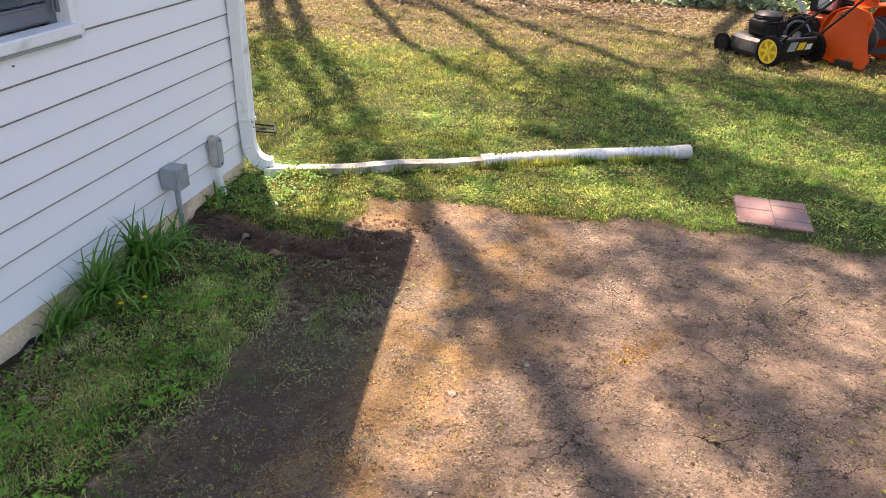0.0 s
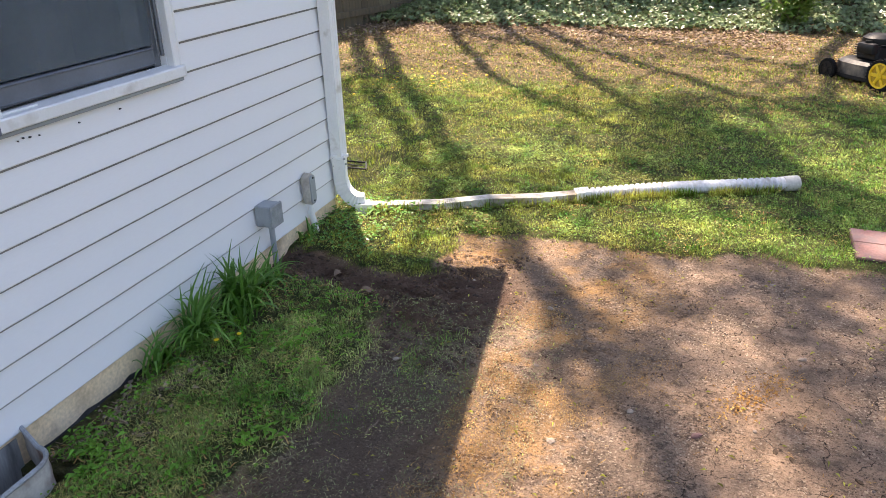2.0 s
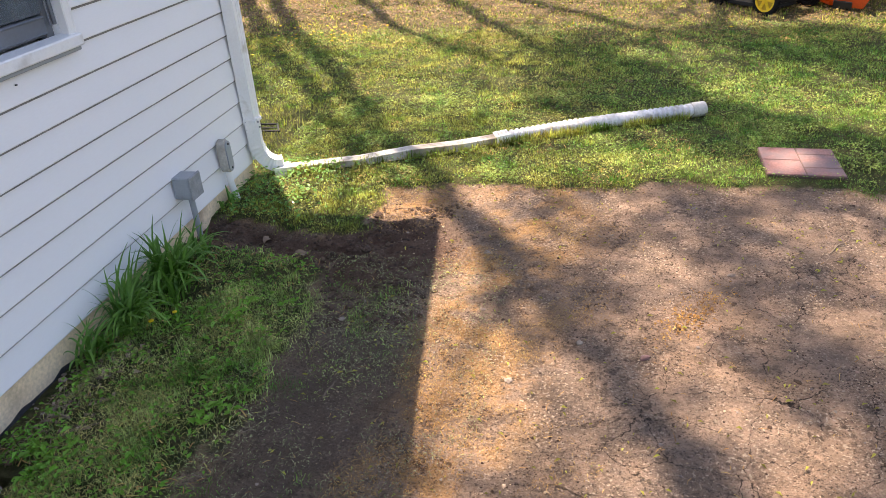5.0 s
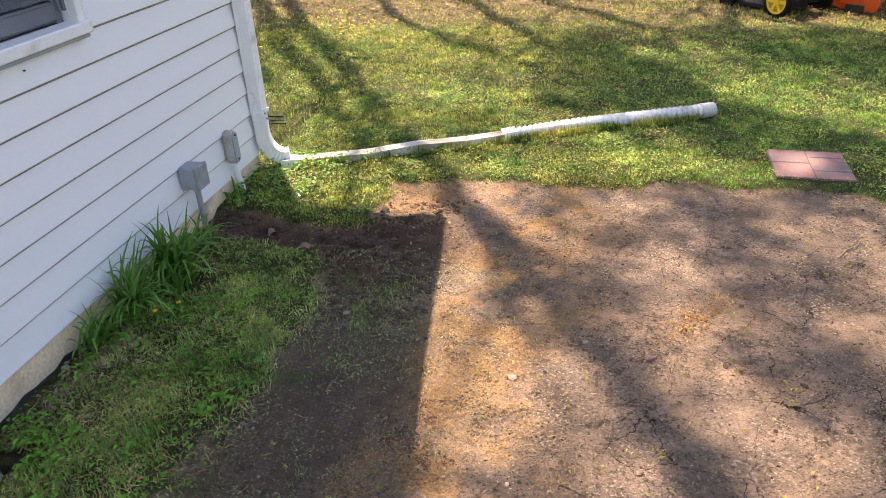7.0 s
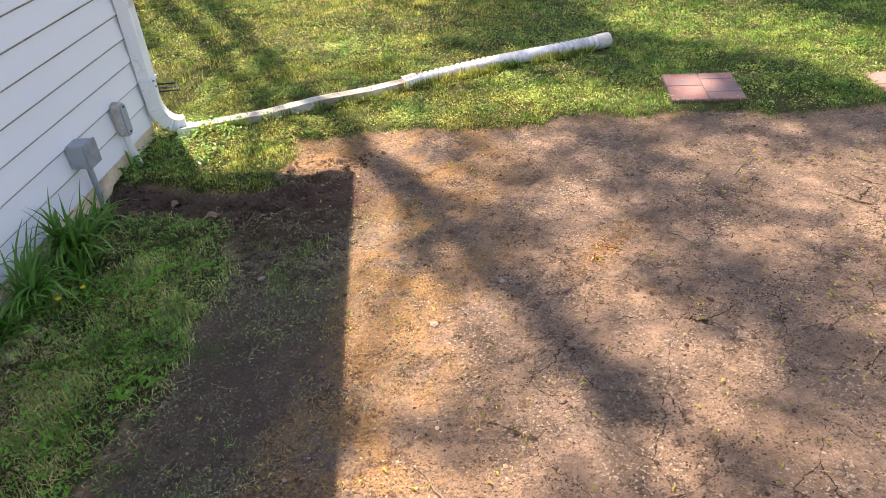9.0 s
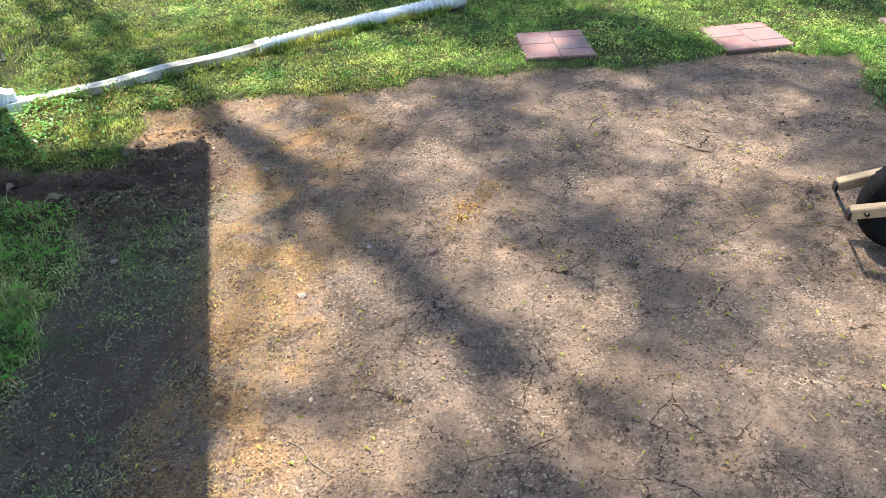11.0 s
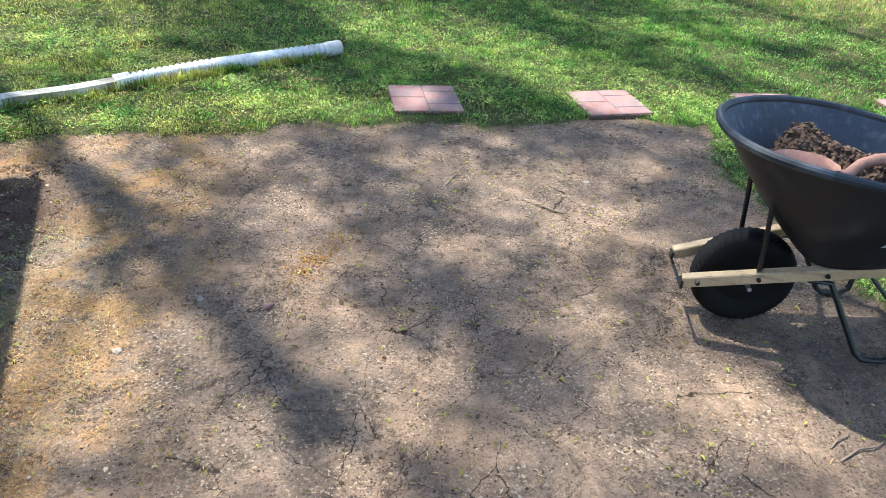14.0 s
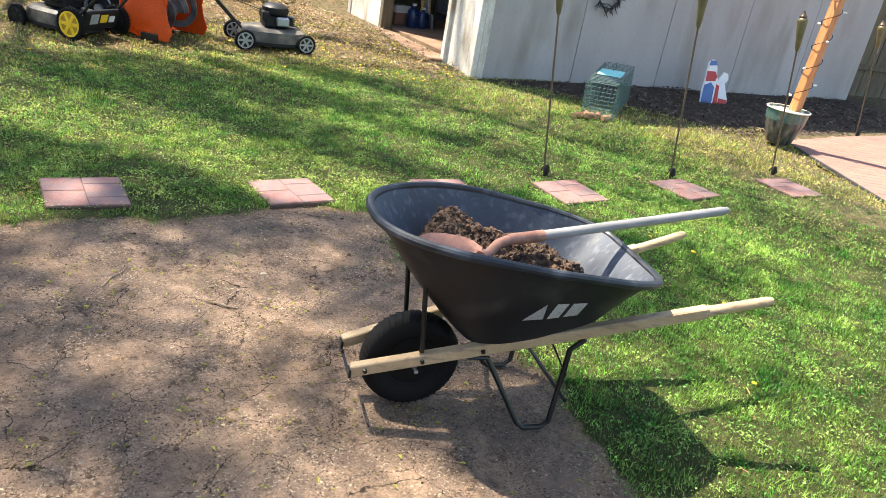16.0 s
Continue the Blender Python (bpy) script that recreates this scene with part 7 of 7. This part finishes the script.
sprinkle("clover", 5.2, 9.4, -1.4, 3.4, 3600, lambda x, y: (0.2 + clump(x, y, 0.45, 83)) * (inside(PATIO, x, y) < -0.03) * (inside(MULCH, x, y) < 0.1) * off_stones(x, y, 0.19), 0.015, 83, M_GREENBLADE, "small broad leaves in the bright lawn", "clover", lift=0.02)
sprinkle("broad_weeds", 0.02, 0.95, -3.4, -0.95, 6500, lambda x, y: (1 - soilness(x, y)) * (0.18 + clump(x, y, 0.3, 77)), 0.020, 77, M_WEED, "broad-leaved weeds in the grass along the wall", "weeds", lift=0.035)
sprinkle("corner_weeds", 0.0, 0.95, -0.68, 0.2, 1700, lambda x, y: (1 - soilness(x, y)) * step(0.8 - x, 0, 0.6), 0.026, 78, M_LILY, "low dark weeds at the house corner", "weeds", lift=0.045)
straw("clippings", 0.03, 0.98, -3.5, -0.9, 8000, lambda x, y: (1 - soilness(x, y)) * (0.12 + 1.2 * clump(x, y, 0.3, 68)), 0.030, 0.0020, 68, M_DRYBLADE, "matted dry clippings in the grass along the wall", 0.02)
sprinkle("clover", 0.2, 2.4, -0.1, 3.3, 2600, lambda x, y: (1 - soilness(x, y)) * clump(x, y, 0.5, 84) * off_stones(x, y, 0.19), 0.013, 84, M_DRYBLADE, "pale yellowish small leaves in the sunlit lawn", "clover", lift=0.026)
sprinkle("clover", 4.5, 8.6, -3.0, 3.0, 2600, lambda x, y: (1 - soilness(x, y)) * step(x, 5.5, 7.5) * clump(x, y, 0.5, 85) * (inside(PATIO, x, y) < -0.03) * (inside(MULCH, x, y) < 0.05) * off_stones(x, y, 0.19), 0.013, 85, M_DRYBLADE, "pale yellowish small leaves in the bright lawn", "clover", lift=0.026)
straw("clippings", 0.72, 1.55, -3.6, -0.9, 5000, lambda x, y: np.clip(2.4 * (fnoise(x, y, 0.3, 69) - 0.42), 0, 1) * step(1.5 - x, 0.0, 0.4), 0.016, 0.0024, 69, M_SHADEBLADE, "green grass bits thinly spread on shaded soil")
sprinkle("broad_weeds", 0.12, 0.85, -3.3, -1.4, 3800, lambda x, y: np.clip(7 * (fnoise(x, y, 0.26, 87) - 0.545), 0, 1) * (0.35 + 0.65 * step(-y, 1.7, 2.2)), 0.036, 87, M_WEED, "larger broad-leaved weeds in the grass along the wall", "weeds", 0.2, 0.5, 0.035)
sprinkle("leaf_litter", 0.03, 0.34, -2.42, -1.72, 900, lambda x, y: 0.55 + 0 * x, 0.035, 101, M_LITTER, "brown dead leaf scraps along the foundation", "leaves", 0.3, 0.5, 0.012)
straw("dry_grass", 0.03, 0.4, -2.42, -1.7, 1500, lambda x, y: step(0.4 - x, 0.0, 0.3), 0.07, 0.0028, 102, M_TWIG, "brown dead stalks along the foundation", 0.014)
sprinkle("crumbs", 1.2, 2.4, -3.4, -0.1, 1500, lambda x, y: soilness(x, y) * np.clip(2.5 * (fnoise(x, y, 0.22, 88) - 0.42), 0, 1), 0.011, 88, M_TWIG, "brown leaf scraps along the straw edge", "debris", 0.4, 0.5, 0.004)
sprinkle("buds", 1.0, 4.8, -3.6, 0.1, 240, lambda x, y: soilness(x, y) * (0.25 + clump(x, y, 0.25, 79)), 0.02, 79, M_CATKIN, "yellow-green tree buds fallen on the soil", "buds", 0.3, 0.35, 0.006)
sprinkle("crumbs", 0.8, 4.8, -3.6, 0.1, 700, lambda x, y: soilness(x, y) * np.clip(0.10 + clump(x, y, 0.3, 80), 0, 1), 0.009, 80, M_TWIG, "dark crumbs and leaf scraps on the soil", "debris", 0.4, 0.6, 0.004)
sprinkle("crumbs", 2.2, 2.9, -1.6, -1.0, 9000, lambda x, y: np.exp(-((x - 2.45 - 0.6 * (y + 1.27)) / 0.07) ** 2 - ((y + 1.27) / 0.16) ** 2), 0.012, 81, M_STRAW, "little drift of pale leaf scraps on the soil", "debris", 0.4, 0.6, 0.005)


def pebbles(name, x0, x1, y0, y1, per, fn, size, seed, material, label):
    rng = np.random.default_rng(seed)
    X, Y = scatter(rng, x0, x1, y0, y1, per)
    ok = rng.uniform(0, 1, len(X)) < fn(X, Y)
    X, Y = X[ok], Y[ok]
    n = len(X)
    t = (1 + 5 ** 0.5) / 2
    oct_v = np.array([(1, 0, 0), (0, 1, 0), (-1, 0, 0), (0, -1, 0), (0, 0, 0.8), (0.6, 0.6, 0.45), (-0.6, 0.6, 0.45), (-0.6, -0.6, 0.45), (0.6, -0.6, 0.45)])
    tri = np.array([(0, 1, 5), (1, 2, 6), (2, 3, 7), (3, 0, 8), (0, 5, 8), (1, 6, 5), (2, 7, 6), (3, 8, 7), (5, 6, 4), (6, 7, 4), (7, 8, 4), (8, 5, 4)])
    s = size * np.exp(rng.normal(0, 0.45, (n, 1, 1))) * rng.uniform(0.7, 1.3, (n, 1, 3))
    a = rng.uniform(0, 6.28, n)
    v = oct_v[None] * s * rng.uniform(0.75, 1.2, (n, 9, 1))
    c, q = np.cos(a)[:, None], np.sin(a)[:, None]
    v = np.stack([v[..., 0] * c - v[..., 1] * q, v[..., 0] * q + v[..., 1] * c, v[..., 2]], -1)
    v = v + np.stack([X, Y, hgt(X, Y) - 0.001], 1)[:, None]
    f = (np.arange(n)[:, None, None] * 9 + tri[None]).ravel()
    return stuff(name, (v.reshape(-1, 3), np.full(12 * n, 3), f), material, label, "stones")


pebbles("pebbles", 1.0, 4.7, -3.6, 0.0, 70, lambda x, y: soilness(x, y) * (0.2 + clump(x, y, 0.5, 91)), 0.005, 91, M_PEBBLE, "small pale pebbles in the bare soil")
pebbles("soil_crumbs", 0.05, 1.6, -1.5, -0.3, 6500, lambda x, y: step(inside(SOIL, x, y), 0.0, 0.1) * step(1.45 - x, 0.0, 0.3) * (0.15 + clump(x, y, 0.2, 92)), 0.0075, 92, M_CLOD, "dark loose soil crumbs in the dug corner")
pebbles("soil_crumbs", 1.2, 4.7, -3.4, 0.0, 2600, lambda x, y: soilness(x, y) * (0.12 + clump(x, y, 0.22, 93)), 0.0024, 93, M_CLOD, "brown soil crumbs on the bare patch")
pebbles("soil_crumbs", 1.1, 4.7, -3.5, 0.0, 3000, lambda x, y: soilness(x, y) * (0.10 + clump(x, y, 0.16, 96) + clump(x, y, 0.6, 97) * 0.5), 0.0023, 96, M_CRUMB, "dry pale crumbs of the crusted soil")
pebbles("gravel", 0.0, 0.12, -3.4, -1.4, 900, lambda x, y: 0.5 + 0 * x, 0.0045, 94, M_PEBBLE, "grit and gravel along the foundation")

for x, y, r, mt, lab in ((2.63, -0.96, 0.02, M_PEBBLE, "pale flat stone in the soil"), (2.24, -1.6, 0.028, M_PAVER, "flat pinkish stone chip on the soil"), (2.0, -1.52, 0.022, M_PEBBLE, "grey stone on the soil"),
                         (1.55, -0.82, 0.024, M_PEBBLE, "brown stone on the soil"), (1.02, -1.45, 0.026, M_PEBBLE, "dull brown stone in shaded soil"), (2.75, -1.68, 0.018, M_CLOD, "dark round cone on the soil"), (2.5, -1.6, 0.018, M_CLOD, "dark crumb of soil"), (2.55, -1.63, 0.014, M_CLOD, "dark crumb of soil"),
                         (2.92, -2.06, 0.016, M_CLOD, "dark round cone on the soil"), (2.86, -2.24, 0.015, M_CLOD, "dark crumb of soil"), (3.0, -1.4, 0.012, M_CLOD, "dark crumb of soil")):
    bm = bmesh.new()
    clod(bm, (0, 0, 0), r * 0.68, random.Random(int(x * 100)), 2)
    bmesh.ops.scale(bm, vec=(1.2, 0.85, 0.5), verts=bm.verts)
    tagged(part("stone", bm, mt, m=pose(x, y, gz(x, y) + r * 0.15, 0, 0, x * 900), smooth=60), lab, "stone")


def bent_strip(bm, pts, widths, side):
    """A leaf blade along pts, with a shallow fold."""
    rows = []
    for p, w in zip(pts, widths):
        rows.append([bm.verts.new(p + side * w), bm.verts.new(p - Vector((0, 0, w * 0.4))), bm.verts.new(p - side * w)])
    for a, b in zip(rows, rows[1:]):
        bm.faces.new((a[0], a[1], b[1], b[0]))
        bm.faces.new((a[1], a[2], b[2], b[1]))


def daylily(x, y, count, h, seed, label):
    g = random.Random(seed)
    t = thing("daylily", pose(x, y, gz(x, y) - 0.01), label, "plant")
    for k in range(count):
        bm = bmesh.new()
        a = g.uniform(0, 2 * math.pi)
        d = Vector((math.cos(a), math.sin(a), 0))
        if d.x < -0.2:
            d.x *= 0.3
        s = Vector((-d.y, d.x, 0)).normalized()
        L = h * g.uniform(0.6, 1.15)
        lean = g.uniform(0.35, 1.45)
        pts, o = [], Vector((g.uniform(-0.05, 0.05), g.uniform(-0.07, 0.07), 0))
        o.x = max(o.x, -x + 0.03)
        p = o.copy()
        for i in range(8):
            pts.append(p.copy())
            ang = lean * (0.22 + (i / 7) ** 1.4 * 2.1)
            p += (d * math.sin(ang) + Vector((0, 0, math.cos(ang)))) * L / 7
            p.x = max(p.x, 0.012 - x)
        w = g.uniform(0.0055, 0.0095)
        bent_strip(bm, pts, [w * q for q in (0.8, 1, 1.05, 1, 0.9, 0.7, 0.45, 0.06)], s)
        part("leaf", bm, M_LILY, t, smooth=180)
    return t


daylily(0.10, -1.80, 34, 0.24, 1, "small clump of green strap-leaved daylily by the wall")
daylily(0.13, -1.58, 84, 0.34, 2, "tall clump of green strap-leaved daylily by the wall")
daylily(0.16, -1.28, 118, 0.37, 3, "large clump of green strap-leaved daylily by the wall")
daylily(0.22, -1.38, 22, 0.26, 5, "drooping green strap-leaved daylily shoots by the wall")
daylily(0.15, -1.02, 26, 0.2, 4, "smaller greyish tuft of strap leaves by the conduit")
daylily(0.05, -0.40, 8, 0.14, 6, "few green shoots beside the conduit")


def dandelion(x, y, h=0.06):
    z = gz(x, y)
    t = thing("dandelion", pose(x, y, z), "yellow dandelion flower in the grass", "flower", "dandelions in the lawn")
    part("stem", tube(bmesh.new(), [(0, 0, 0), (0.004, 0, h)], 0.002, 5), M_WEED, t)
    bm = lathe(bmesh.new(), [(0.004, h - 0.004), (0.017, h + 0.003), (0.018, h + 0.007), (0.008, h + 0.011)], 12)
    part("flower", bm, M_DANDELION, t)
    return t


g = random.Random(8)
first_d = dandelion(0.26, -1.62, 0.08)
first_d.scale = (0.65, 0.65, 0.65)
spots = [(0.33, -1.55)]
for k in range(46):
    spots.append((g.gauss(-0.72, 0.32), g.gauss(3.45, 0.3)))
for k in range(26):
    spots.append((g.uniform(-2.0, 6.5), g.uniform(3.2, 7.2)))
for k in range(44):
    spots.append((g.gauss(6.5, 0.5), g.gauss(3.6, 0.6)))
for k in range(5):
    spots.append((g.uniform(4.9, 6.5), g.uniform(-2.4, -0.6)))
for x, y in spots:
    if not (x < 0.05 and y < 0.1):
        c = copy_thing(first_d, pose(x, y, gz(x, y) + g.uniform(-0.05, 0.0) + 0.02, 0, 0, g.uniform(0, 360)))
        sc = g.uniform(0.45, 0.9)
        c.scale = (sc, sc, sc)

# single fallen leaves and sticks
for x, y, s, a in ((0.68, -0.97, 0.075, 20), (0.40, -0.72, 0.085, 70), (2.28, 1.95, 0.07, 30), (3.3, 1.75, 0.06, 100), (1.78, -1.15, 0.04, 40)):
    t = thing("leaf", pose(x, y, gz(x, y) + 0.012, 8, -6, a), "single curled pale dead leaf lying on the ground", "leaf", "fallen single leaves")
    bm = bmesh.new()
    rows = [[(s * (i / 6 - 0.5), s * 0.3 * math.sin(math.pi * min(1, 0.08 + i / 6 * 0.9)) * q, 0.012 * (q * q) + 0.01 * math.sin(i)) for q in (-1, -0.4, 0.4, 1)] for i in range(7)]
    loft(bm, rows, caps=(False, False), closed=False)
    part("leaf_blade", bm, M_LITTER, t, smooth=180)
for x, y, L, a, r in ((1.12, -1.9, 0.10, 80, 0.004), (4.0, -2.55, 0.22, 14, 0.004), (3.95, -2.5, 0.12, 25, 0.003), (3.15, -0.65, 0.22, 50, 0.004), (0.45, -2.3, 0.25, 60, 0.005), (0.32, -2.2, 0.2, 40, 0.004), (0.2, -2.35, 0.14, 30, 0.005), (1.8, -2.5, 0.2, 130, 0.003), (3.5, -1.0, 0.16, 140, 0.004)):
    t = thing("stick", pose(x, y, gz(x, y) + r, 0, 0, a), "thin dry stick lying on the ground", "stick", "sticks on the ground")
    part("twig", tube(bmesh.new(), [(-L / 2, 0, 0), (-L * 0.1, L * 0.05, 0.004), (L * 0.2, -L * 0.02, 0.003), (L / 2, L * 0.04, 0.002)], [r, r * 0.9, r * 0.7, r * 0.3], 6), M_TWIG, t)
